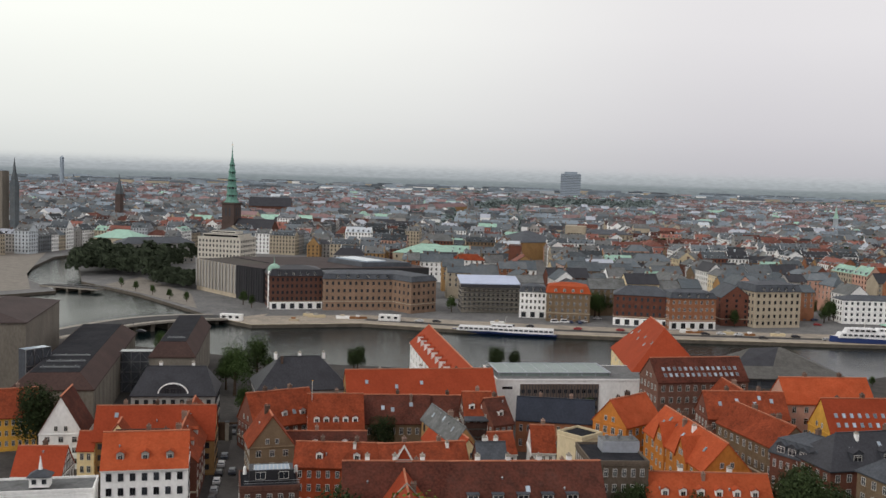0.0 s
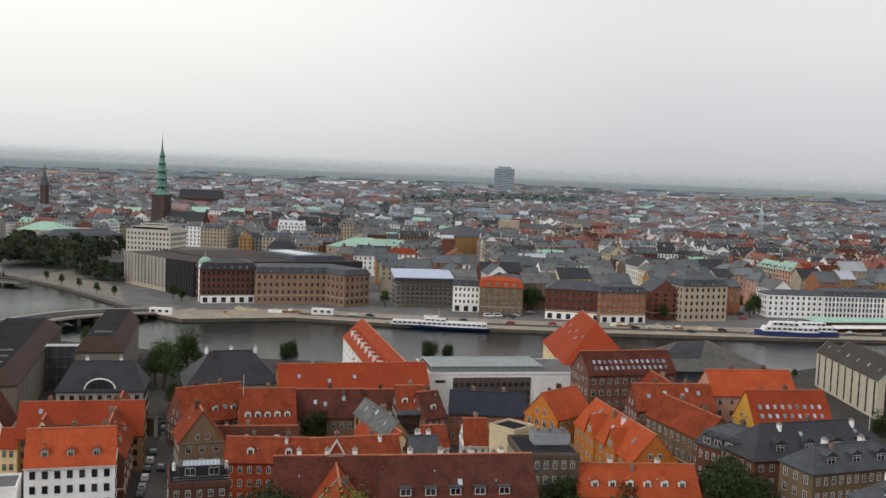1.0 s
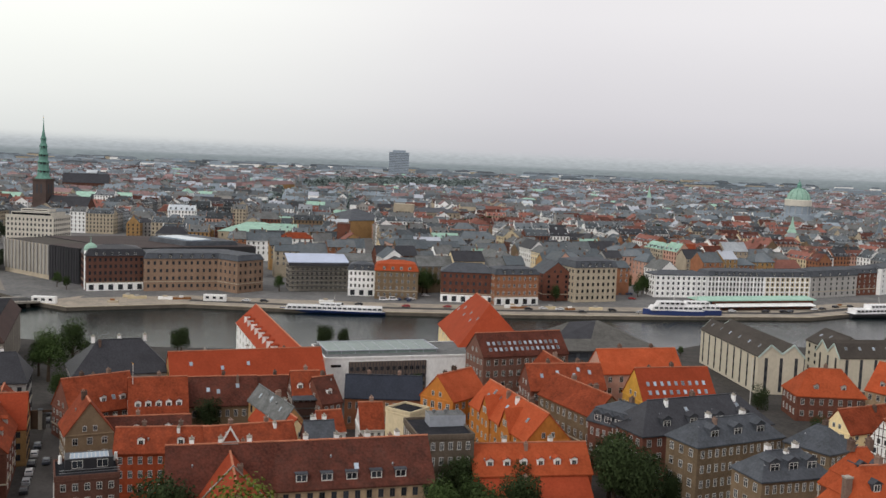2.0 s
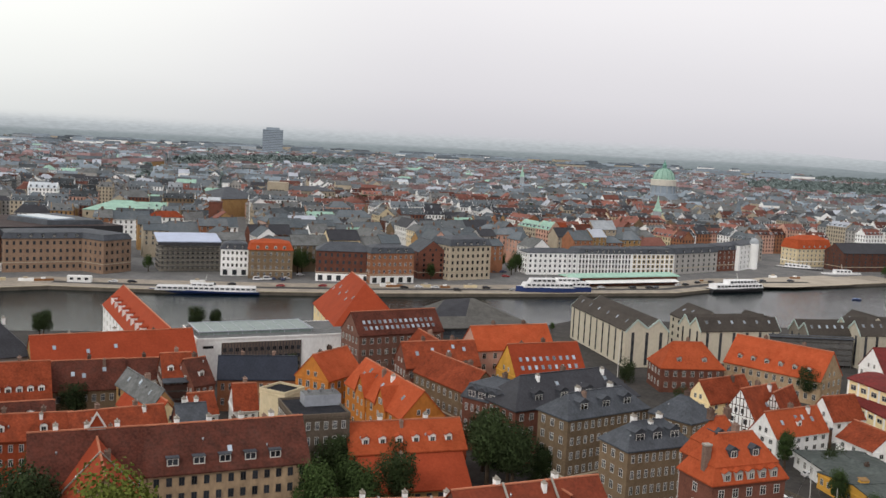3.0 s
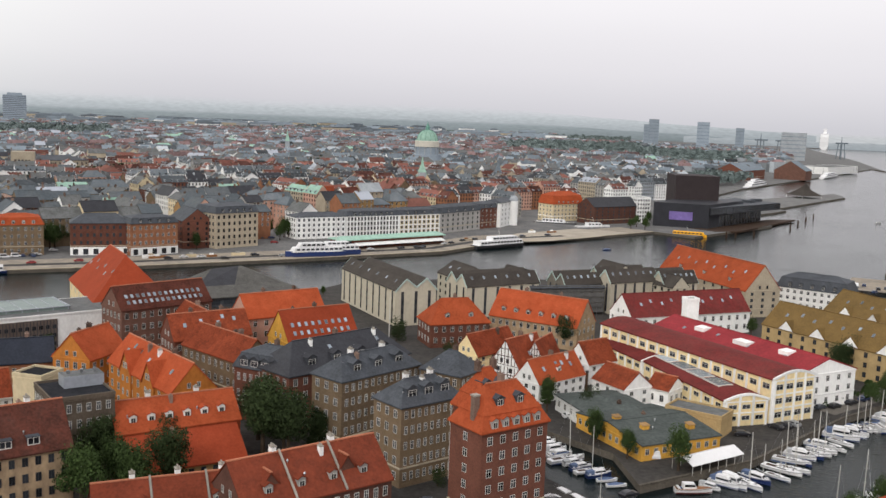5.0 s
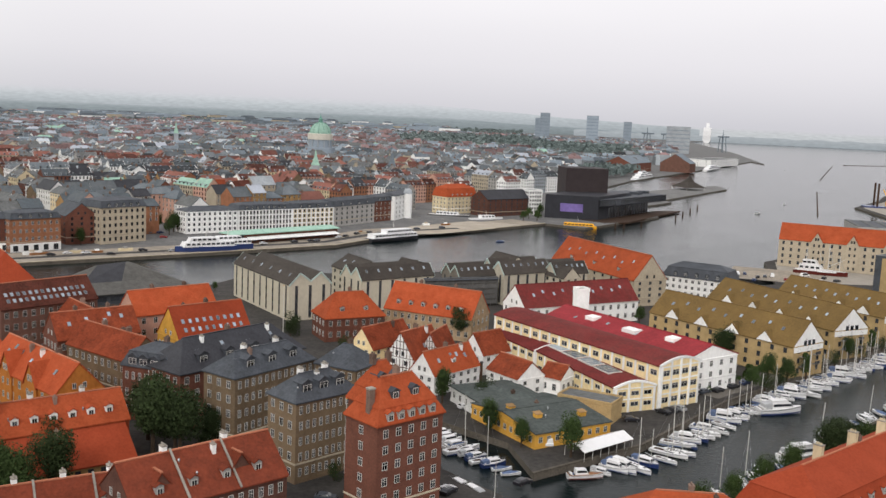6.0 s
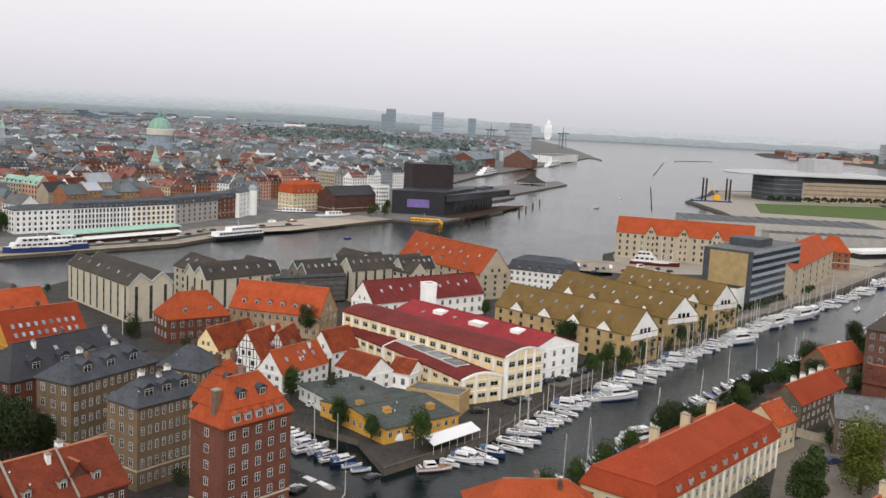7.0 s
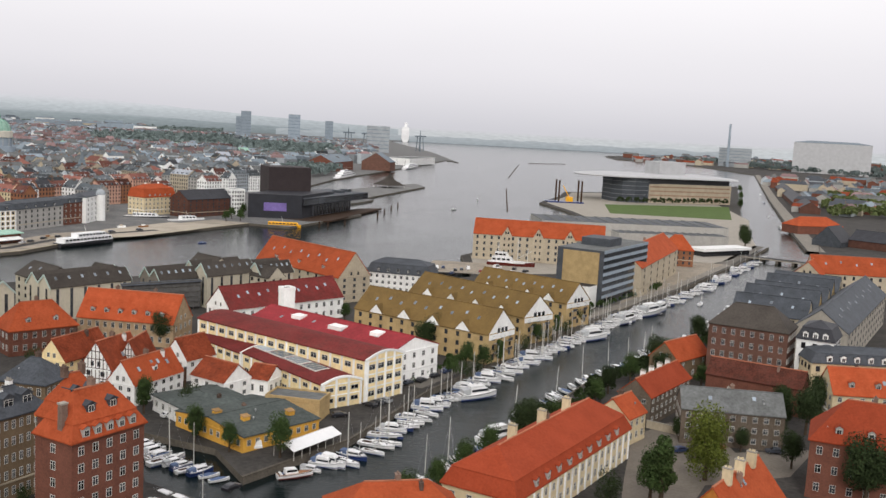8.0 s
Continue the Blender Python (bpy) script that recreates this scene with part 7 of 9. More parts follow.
house("zigzag_wing", -55.2, 388.4, 21, 14, -55, 12, 16.4, "g", "flatswall", "brownroof", 4, 4, "concrete rear wing of waterfront flats with brown roof", "k q0 s3")
house("zigzag_wing", -34.3, 394.4, 16, 8.5, -50, 11.5, 15.5, "g", "flatswall", "brownroof", 4, 4, "gabled concrete side wing of waterfront flats", "k q0")
zigzag(-14.5, 383.5, 1.7, 395.3, 13, 11.5, 15.5, 4, 3, "scaffolded concrete flats with zigzag gables and dark roof", "darkconcrete")
scaffold(-28.1, 376.7, 25, 31, 10.8, 0, "greynet")
zigzag(3.0, 389.5, 21.9, 404.3, 15, 12.5, 17.2, 5, 3, "concrete waterfront flats with zigzag gables and dark brown roof")
house("zigzag_wing", 3.8, 408.5, 16, 14, -55, 12.5, 18, "g", "flatswall", "brownroof", 4, 4, "concrete rear wing of waterfront flats with brown roof", "k q0 s3")
zigzag(24.0, 399.0, 37.8, 409.0, 14, 12, 16.5, 4, 3, "concrete waterfront flats with zigzag gables and dark brown roof")
house("zigzag_wing", 25.3, 403.2, 16, 8.5, -50, 11.5, 15.5, "g", "flatswall", "brownroof", 4, 4, "gabled concrete side wing of waterfront flats", "k q0")


# ---- white modern building with a glazed roof ----
def modern(ax, ay, bx, by, W, h):
    L = math.hypot(bx - ax, by - ay)
    top = thing("modern_building", pose(ax, ay, 0, 0, 0, math.degrees(math.atan2(by - ay, bx - ax))), "white modern office with pale green glazed roof and brown window band", "building")
    g = Geo()
    g.box(0, 0, -.1, L, W, h, M["white"], M["felt"])
    part("wall", g, top)
    g = Geo()
    g.loft([[(-.1 - e, -.1 - e, z), (L + .1 + e, -.1 - e, z), (L + .1 + e, W + .1 + e, z), (-.1 - e, W + .1 + e, z)] for e, z in ((.1, h - .4), (.1, h + .15), (-.3, h + .15), (-.3, h + .05))], M["white"], False)
    part("parapet", g, top)
    g = Geo()
    g.box(L * .14, -.12, .3, L * .62, -.004, h - 1.4, M["browngrey"], bottom=True)
    part("window_band", g, top, "brown-grey clad window band")
    for i in range(27):
        g = Geo()
        x = L * .14 + i * (L * .48 - .2) / 26
        g.box(x, -.3, .3, x + .14, -.121, h - 1.4, M["darkframe"], bottom=True)
        part("mullion", g, top)
    for k in range(3):
        for i in range(13):
            part("window", window_mesh(1.1, 1.2, "dark"), top, m=pose(L * .14 + (i + .5) * L * .48 / 13, -.13, h * .28 + k * (h * .68 - 1.2) / 3))
    for x, z in ((L * .04, h - 3), (L * .9, h - 3), (L * .9, h - 7)):
        part("window", window_mesh(3.2, .8, "dark"), top, m=pose(x + 1.2, -.01, z))
    g = Geo()
    x0, x1, y0, y1 = L * .03, L * .72, W * .25, W * .95
    g.loft([[(x0, y0, h), (x1, y0, h), (x1, y1, h), (x0, y1, h)], [(x0, y0, h + 1.0), (x1, y0, h + 1.0), (x1, y1, h + 1.0), (x0, y1, h + 1.0)]], M["greenglass"])
    part("glazed_storey", g, top, "pale green glass attic storey")
    for i in range(9):
        g = Geo()
        x = x0 + i * (x1 - x0 - .3) / 8
        g.box(x, y0 - .1, h, x + .16, y1 + .1, h + 1.12, M["zinc"])
        part("roof_beam", g, top)
    g = Geo()
    g.loft([[(x0 - e, y0 - e, z), (x1 + e, y0 - e, z), (x1 + e, y1 + e, z), (x0 - e, y1 + e, z)] for e, z in ((.3, h + .9), (.3, h + 1.15), (0, h + 1.15), (0, h + .9))], M["zinc"], False)
    part("roof_rim", g, top)


modern(-179.6, 239.2, -145.2, 278.4, 22, 13)

# ---- playhouse ----
def playhouse():
    """A dark front block by the inner harbour, a long glass storey over the water, and the stage tower behind."""
    top = thing("playhouse", pose(0, 0, 0), "dark glass and brick playhouse with a square black stage tower", "theatre")
    a, b, c = Vector((34, 752)), Vector((74, 747)), Vector((133, 834))
    g = Geo()
    g.prism([tuple(a), tuple(b), (101, 800), (60, 812)], -.2, 17.9, M["playbrick"], M["darkslate"])
    part("front_block", g, top)
    g = Geo()
    g.prism([(74.4, 750), (124, 836), (96, 860), (60, 812.4)], -.2, 10, M["black"])
    part("foyer", g, top, "dark glazed foyer")
    over = [Vector((75, 744)), Vector((139, 838)), Vector((108, 866)), Vector((62, 813))]
    g = Geo()
    g.prism([tuple(p) for p in over], 10.2, 15.6, M["playbrick"], M["slate"], True)
    part("upper_storey", g, top, "cantilevered dark glass storey")
    g = Geo()
    turn = math.degrees(math.atan2(over[1].y - over[0].y, over[1].x - over[0].x))
    g.box(-2.2, -.14, 10.9, 2.2, .05, 14.9, M["glass"], bottom=True)
    pane = g.mesh("pane")
    for i in range(24):
        p = over[0] + (over[1] - over[0]) * ((i + .5) / 24)
        part("pane", pane, top, "", pose(p.x, p.y, 0, 0, 0, turn))
    g = Geo()
    g.box(-1.6, -.14, .6, 1.6, .05, 8.6, M["glass"], bottom=True)
    low = g.mesh("pane")
    for i in range(18):
        p = Vector((74.4, 750)) + (Vector((124, 836)) - Vector((74.4, 750))) * ((i + .5) / 18)
        part("pane", low, top, "", pose(p.x, p.y, 0, 0, 0, 60))
    g = Geo()
    g.box(-17.2, -14, 15, 17.2, 14, 36.8, M["playbrown"])
    part("stage_tower", g, top, "dark brown windowless stage tower", pose(65.3, 803.0, 0, 0, 0, 11))
    p = a + (b - a) * .5
    g = Geo()
    g.box(-8.5, -.35, 5.4, 8.5, -.05, 11.6, PURPLE, bottom=True)
    part("banner", g, top, "violet banner", pose(p.x, p.y, 0, 0, 0, math.degrees(math.atan2(b.y - a.y, b.x - a.x))))
    for x, y, w in ((100, 806, 9), (112, 826, 8), (120, 842, 6), (90, 790, 5)):
        g = Geo()
        g.box(-w / 2, -4, 15.6, w / 2, 4, 17.6, M["slate"])
        part("roof_plant", g, top, "", pose(x, y, 0, 0, 0, turn))
    g = Geo()
    g.prism([(60, 746), (78, 731), (96, 741), (156, 862), (133, 852), (124, 838), (74, 748.5)], -1.0, .25, M["timber"], None, True)
    part("boardwalk", g, top, "dark oak boardwalk over the water")
    for i in range(14):
        p = Vector((94, 742)) + (Vector((152, 858)) - Vector((94, 742))) * (i / 13)
        g = Geo()
        g.tube((p.x, p.y, -5), (p.x, p.y, -.9), .45, .45, M["timber"], 7)
        part("pile", g, top)


PURPLE = material("violet_banner_cloth", (0.22, 0.16, 0.42), 0.7, 0.2, 3, 0.5, 0)
playhouse()

# ---- opera house ----
def opera():
    ax, ay = 461.0, 1055.1
    bx, by = 617.2, 1068.8
    L = math.hypot(bx - ax, by - ay)
    top = thing("opera_house", pose(ax, ay, 0, 0, 0, math.degrees(math.atan2(by - ay, bx - ax))), "pale opera house with a vast thin overhanging roof", "opera house")
    g = Geo()
    out = [(-33, 30), (-26, 8), (0, -8), (L + 6, -8), (L + 10, 30), (L + 6, 75), (0, 75), (-26, 55)]
    g.loft([[(x * .98 + 1, y, 28.6) for x, y in out], [(x, y, 29.6) for x, y in out], [(x * .96 + 2, y * .96 + 1, 31.0) for x, y in out], [(x * .8 + 14, y * .8 + 6, 32.4) for x, y in out]], M["paleroof"])
    part("roof", g, top, "thin pale roof slab")
    front = [(44, -3), (24, -6), (10, -1), (4, 14), (6, 40), (44, 60)]
    g = Geo()
    g.prism(front, 0, 27.5, M["slate"])
    part("foyer", g, top, "rounded grey glass foyer")
    for k in range(5):
        g = Geo()
        g.prism([(24 + (x - 24) * 1.012, 20 + (y - 20) * 1.012) for x, y in front], 4 + k * 5, 4.35 + k * 5, M["metal"])
        part("facade_band", g, top)
    g = Geo()
    g.prism([(24 + (x - 24) * .97, 20 + (y - 20) * .97) for x, y in front] + [(L - 2, 60), (L - 2, 0)], 22, 28.6, M["darkframe"])
    part("shadow_storey", g, top, "dark glazed top storey under the roof")
    g = Geo()
    g.box(44.1, -2, 0, L, 60, 22.4, M["stone"])
    part("side_wing", g, top, "beige stone wing")
    g = Geo()
    g.box(46, -.22, 0, L - 2, -.004, 1.6, M["brownstone"], bottom=True)
    band = g.mesh("window_band")
    for k in range(4):
        part("window_band", band, top, "", pose(0, -2, 3.2 + k * 4.9))
    g = Geo()
    g.box(72, 24, 30, 108, 58, 47.5, M["paleroof"])
    part("fly_tower", g, top, "pale square fly tower")


opera()
land("pavement_opera", [(140, 488), (156, 560), (262, 690), (337, 800), (352, 900), (360, 1000), (428, 1116), (462, 1190), (620, 1225), (610, 1090), (520, 860), (440, 725), (395, 640), (330, 565), (250, 500)], "pale stone paving round the opera and docks", 0.05, "concrete", 0.2)


def foot_bridge(ax, ay, bx, by, w):
    L = math.hypot(bx - ax, by - ay)
    top = thing("canal_bridge", pose(ax, ay, 0, 0, 0, math.degrees(math.atan2(by - ay, bx - ax))), "low grey bridge across the canal mouth", "bridge")
    g = Geo()
    g.box(-2, -w / 2, .3, L + 2, w / 2, 1.2, M["concrete"], M["asphalt"], True)
    part("deck", g, top)
    for y in (-w / 2, w / 2):
        g = Geo()
        g.box(0, y - .08, 2.0, L, y + .08, 2.15, M["metal"], bottom=True)
        part("handrail", g, top)
        for i in range(13):
            g = Geo()
            g.box(L * i / 12 - .06, y - .06, 1.2, L * i / 12 + .06, y + .06, 2.0, M["metal"])
            part("rail_post", g, top)
    for i in range(1, 4):
        g = Geo()
        g.box(L * i / 4 - .8, -w / 2, -4, L * i / 4 + .8, w / 2, .3, M["quay"])
        part("pier", g, top)


foot_bridge(351.3, 579.9, 378.1, 547.9, 8)
foot_bridge(-567.5, 298.5, -533.9, 312.0, 9)
land("pavement_west", [(-860, 410), (-880, 470), (-640, 322), (-560, 284), (-560, 245), (-640, 120), (-780, 300)], "pale paved square beside the castle canal", 0.05, "cobble", 0.2)
land("pavement_garden", [(-556, 329), (-582, 372), (-488, 346), (-436, 313), (-500, 324)], "pale paved quay garden before the bank", 0.05, "cobble", 0.2)
land("pavement_court", [(107, 223), (123, 234), (131, 224), (128, 209), (150, 209), (132, 192), (109, 189), (95, 172), (84, 178), (93, 196)], "pale gravel courtyard behind the palace", 0.04, "gravel", 0.2)
land("pavement_inner", [(-64.6, 594.6), (-58.7, 647.8), (-21.0, 698.1), (14.9, 693.1), (-3.7, 657.7), (-34.8, 617.2)], "pale paved square at the inner harbour", 0.07, "paving", 0.2)
lawn = Geo()
lawn.prism([(387.3, 891.0), (500.6, 859.1), (595.9, 1031.3), (430.1, 1006.7)], -0.05, 0.12, M["grass"])
solid("lawn", lawn, "bright green mown lawn before the opera", "lawn", kind="structure")
for (ax, ay), (bx, by), w, h in (((262.3, 735.0), (412.6, 711.5), 55, 6), ((289.0, 647.7), (370.5, 637.9), 18, 7)):
    L = math.hypot(bx - ax, by - ay)
    top = thing("flat_hall", pose(ax, ay, 0, 0, 0, math.degrees(math.atan2(by - ay, bx - ax))), "low grey flat-roofed dock hall with ribbed metal roof", "hall")
    g = Geo()
    g.box(0, 0, -.1, L, w, h, M["grey"], M["slate"])
    part("wall", g, top)
    for i in range(14):
        g = Geo()
        g.box(i * L / 14, .2, h, i * L / 14 + L / 14 * .3, w - .2, h + .4, M["felt"])
        part("roof_rib", g, top)
pav = thing("quay_hall", pose(318.5, 577.9, 0, 0, 0, 20), "long white low pavilion by the canal bridge", "pavilion")
g = Geo()
g.box(0, 0, 0, 45, 12, 3.4, M["glass"])
part("wall", g, pav)
g = Geo()
g.box(-1, -1, 3.4, 46, 13, 5.2, M["white"], bottom=True)
part("roof", g, pav)


# ---- bank, bridge, pavilion, tower ----
def bank():
    ax, ay, bx, by = -505.7, 362.5, -457.4, 355.4
    L = math.hypot(bx - ax, by - ay)
    top = thing("bank_building", pose(ax, ay, 0, 0, 0, math.degrees(math.atan2(by - ay, bx - ax))), "black stone bank with pale ribbed side and flat roof", "building")
    g = Geo()
    g.box(0, 0, -.1, L, 24, 19, M["stone"], M["brownroof"])
    part("ribbed_wing", g, top)
    for i in range(13):
        g = Geo()
        x = i * (L - 1.2) / 12
        g.box(x, -.7, 2.5, x + 1.2, -.003, 19.2, M["grey"], bottom=True)
        part("rib", g, top)
    for i in range(12):
        g = Geo()
        x = i * (L - 1.2) / 12 + 1.3
        g.box(x, -.2, 2.5, x + L / 12 - 1.4, -.003, 18.6, M["concrete"], bottom=True)
        part("panel", g, top)
    g = Geo()
    g.prism([(L, -.3), (L + 26, 2), (L + 60, 95), (L - 10, 110), (0, 24.2), (L, 24.2)], -.1, 19.5, M["black"], M["purpleroof"])
    part("black_block", g, top, "polished black stone block")
    for i in range(11):
        g = Geo()
        x = L + .6 + i * 2.35
        g.box(x, -.55 + i * .2, 1, x + .5, -.1 + i * .2, 19.3, M["darkframe"])
        part("fin", g, top)
    g = Geo()
    g.loft([[(L + 4, 60, 19.5), (L + 40, 60, 19.5), (L + 50, 90, 19.5), (L, 96, 19.5)], [(L + 5, 61, 22), (L + 39, 61, 22), (L + 49, 89, 22), (L + 1, 95, 22)]], M["slate"])
    part("upper_roof", g, top)
    g = Geo()
    g.box(L + 8, 64, 22, L + 40, 78, 22.7, M["skyglass"])
    part("rooflight", g, top, "pale glazed rooflight")


bank()


def bridge():
    ax, ay, bx, by = -403, 214, -402, 304
    L = math.hypot(bx - ax, by - ay)
    top = thing("harbour_bridge", pose(ax, ay, 0, 0, 0, math.degrees(math.atan2(by - ay, bx - ax))), "low steel and concrete road bridge over the harbour", "bridge")
    g = Geo()
    arc = [(L * i / 12, 0.6 + 2.4 * math.sin(math.pi * i / 12)) for i in range(13)]
    g.loft([[(x, y, z) for x, z in arc + [(a, b - .9) for a, b in arc[::-1]]] for y in (-10, 10)], M["concrete"])
    part("deck", g, top)
    g = Geo()
    g.loft([[(x, y, z) for x, z in [(a, b + .06) for a, b in arc] + [(a, b) for a, b in arc[::-1]]] for y in (-6.5, 6.5)], M["asphalt"])
    part("roadway", g, top, "asphalt roadway")
    for y in (-9.8, 9.8):
        g = Geo()
        g.loft([[(x, y + e, z) for x, z in [(a, b + 1.1) for a, b in arc] + [(a, b + .95) for a, b in arc[::-1]]] for e in (-.06, .06)], M["slate"])
        part("handrail", g, top)
        for i in range(25):
            p = Geo()
            z = 0.6 + 2.4 * math.sin(math.pi * i / 24)
            p.box(L * i / 24 - .06, y - .06, z, L * i / 24 + .06, y + .06, z + 1, M["slate"])
            part("rail_post", p, top)
    for i in range(1, 10):
        g = Geo()
        g.box(L * i / 10 - 1, -8, -5, L * i / 10 + 1, 8, .6 + 2.4 * math.sin(math.pi * i / 10) - .8, M["quay"])
        part("pier", g, top, "dark stone pier")


bridge()


def pavilion():
    ax, ay = -143.4, 521.0
    bx, by = -95.7, 575.5
    L = math.hypot(bx - ax, by - ay)
    top = thing("quay_pavilion", pose(ax, ay, 0, 0, 0, math.degrees(math.atan2(by - ay, bx - ax))), "long low brick quay pavilion with green copper roof", "pavilion")
    g = Geo()
    g.box(0, 0, -.1, L, 11, 5, M["brick"])
    part("wall", g, top)
    g = Geo()
    g.loft([[(-1, -1.2, 5), (L + 1, -1.2, 5), (L + 1, 12, 5), (-1, 12, 5)], [(-1, -1.2, 5.5), (L + 1, -1.2, 5.5), (L + 1, 12, 5.5), (-1, 12, 5.5)], [(1, 5.5, 6.8), (L - 1, 5.5, 6.8), (L - 1, 5.7, 6.8), (1, 5.7, 6.8)]], M["copper"])
    part("roof", g, top)
    g = Geo()
    g.loft([[(L * .12, -4.2, 2.3), (L * .98, -4.2, 2.3), (L * .98, -.05, 3.4), (L * .12, -.05, 3.4)], [(L * .12, -4.2, 2.5), (L * .98, -4.2, 2.5), (L * .98, -.05, 3.6), (L * .12, -.05, 3.6)]], M["white"])
    part("awning", g, top, "long white awning")
    for i in range(18):
        part("window", window_mesh(1.8, 1.6, "dark"), top, m=pose((i + .5) * L / 18, -.01, 3.3 if i < 2 else .8))


pavilion()


def spire_church():
    x, y = -772.7, 592.9
    top = thing("spire_church", pose(x, y, 0, 0, 0, 20), "brick church tower with a tall green copper spire", "church")
    g = Geo()
    g.loft([[(-w, -w, z), (w, -w, z), (w, w, z), (-w, w, z)] for w, z in ((6.9, 0), (6.9, 20), (6.6, 20.3), (6.6, 40), (7.1, 40.4), (7.1, 42))], M["sootbrick"])
    part("tower", g, top)
    g = Geo()
    oct_ = lambda r, z: [(r * math.cos(math.pi * (2 * i + 1) / 8), r * math.sin(math.pi * (2 * i + 1) / 8), z) for i in range(8)]
    tiers = ((7.0, 4.9, 42, 47.5), (5.2, 4.6, 49.5, 55), (4.7, 3.9, 57, 62), (4.1, 3.1, 64, 69.5), (3.3, 2.3, 71.5, 77), (2.3, 1.0, 78.5, 85))
    for k, (r0, r1, z0, z1) in enumerate(tiers):
        g.loft([oct_(r0 * 1.12, z0), oct_(r0 * 1.12, z0 + .5), oct_(r0, z0 + .7), oct_((r0 + r1) * .47, (z0 + z1) / 2), oct_(r1, z1)], M["darkcopper"])
    g.loft([oct_(.9, 85), oct_(.45, 91), oct_(.15, 97)], M["darkcopper"])
    part("spire", g, top, "stepped green copper spire")
    for (r0, r1, z0, z1), nxt in zip(tiers, tiers[1:]):
        g = Geo()
        for i in range(8):
            a = math.pi * (2 * i + 1) / 8
            r = min(r1, nxt[0]) * .93
            g.tube((r * math.cos(a), r * math.sin(a), z1 - .2), (r * math.cos(a), r * math.sin(a), nxt[2] + .2), .42, .42, M["darkcopper"], 4)
        # Solid dark core drawn for the shade inside the open stage.
        g.loft([oct_(min(r1, nxt[0]) * .6, z1 - .2), oct_(min(r1, nxt[0]) * .6, nxt[2] + .2)], M["darkframe"])
        part("open_lantern", g, top, "lantern stage with copper posts round a shade-dark core")
    g = Geo()
    g.tube((0, 0, 96.5), (0, 0, 100), .12, .1, M["metal"], 5)
    g.dome(0, 0, 97.2, .55, .55, M["ferryyellow"], 8, 3)
    part("finial", g, top)
    for a in range(4):
        for s in (-2.2, 2.2):
            g = Geo()
            g.box(s - .9, -6.8, 29, s + .9, -6.55, 37, M["darkframe"])
            part("belfry_opening", g, top, "", pose(0, 0, 0, 0, 0, a * 90))
    part("nave", wall_geo(40, 18, 16, 27, "g", "darkbrick"), top, "", pose(28, 0, 0))
    part("nave_roof", roof_geo(40, 18, 16, 27, "g", "darkslate", "brick"), top, "", pose(28, 0, 0))


spire_church()


def domed_church():
    x, y = -238.5, 1278
    top = thing("domed_church", pose(x, y, -4) @ Matrix.Diagonal((.93, .93, .95, 1)), "stone church with a great green copper dome", "church")
    circ = lambda r, z, n=24: [(r * math.cos(2 * math.pi * i / n), r * math.sin(2 * math.pi * i / n), z) for i in range(n)]
    g = Geo()
    g.loft([circ(r, z) for r, z in ((21, 0), (21, 30), (16, 30.5), (16, 41))], M["bluewall"])
    part("drum", g, top)
    # Pale ring paints the upper drum as lit; the lower drum is haze-dimmed.
    g = Geo()
    g.loft([circ(r, z) for r, z in ((17.4, 41), (17.4, 48.6), (15.4, 49.2))], M["limestone"])
    part("drum_parapet", g, top, "pale stone band round the upper drum")
    for i in range(12):
        a = 2 * math.pi * i / 12
        g = Geo()
        g.tube((16.6 * math.cos(a), 16.6 * math.sin(a), 30.5), (16.6 * math.cos(a), 16.6 * math.sin(a), 41), .8, .7, M["palewall"], 7)
        part("column", g, top)
    g = Geo()
    g.dome(0, 0, 49, 15.2, 15.5, M["copper"], 24, 8)
    part("dome", g, top, "green copper dome")
    for i in range(12):
        a = 2 * math.pi * i / 12
        g = Geo()
        for k in range(6):
            e0, e1 = math.pi / 2 * k / 6 * .98, math.pi / 2 * (k + 1) / 6 * .98
            g.tube((15.3 * math.cos(e0) * math.cos(a), 15.3 * math.cos(e0) * math.sin(a), 49 + 15.6 * math.sin(e0)), (15.3 * math.cos(e1) * math.cos(a), 15.3 * math.cos(e1) * math.sin(a), 49 + 15.6 * math.sin(e1)), .35, .35, M["darkcopper"], 4)
        part("dome_rib", g, top)
    g = Geo()
    g.loft([circ(r, z, 10) for r, z in ((3.0, 64), (2.8, 68), (3.4, 68.3), (2.0, 70), (.6, 73), (.15, 76))], M["darkcopper"])
    part("lantern", g, top)


domed_church()


def small_spire(name, x, y, w, shaft, tip, wallm, roofm, label):
    top = thing(name, pose(x, y, 0, 0, 0, 25), label, "tower")
    g = Geo()
    g.loft([[(-w, -w, z), (w, -w, z), (w, w, z), (-w, w, z)] for z in (0, shaft)], M[wallm])
    part("shaft", g, top)
    g = Geo()
    g.loft([[(-r, -r, z), (r, -r, z), (r, r, z), (-r, r, z)] for r, z in ((w * 1.1, shaft), (w * .7, shaft + (tip - shaft) * .25), (w * .75, shaft + (tip - shaft) * .28), (w * .4, shaft + (tip - shaft) * .5), (.1, tip))], M[roofm])
    part("spire", g, top)


def polar(bearing, dist):
    return dist * math.sin(radians(bearing)), dist * math.cos(radians(bearing))


# Several far towers borrow the town colours with haze painted in.
sx, sy, sz = -808.2, 395.9, 78.4
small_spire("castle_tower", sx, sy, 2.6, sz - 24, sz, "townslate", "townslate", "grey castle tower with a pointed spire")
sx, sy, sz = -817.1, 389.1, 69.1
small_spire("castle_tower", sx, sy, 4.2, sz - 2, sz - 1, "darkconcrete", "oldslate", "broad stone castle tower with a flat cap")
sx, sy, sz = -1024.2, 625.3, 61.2
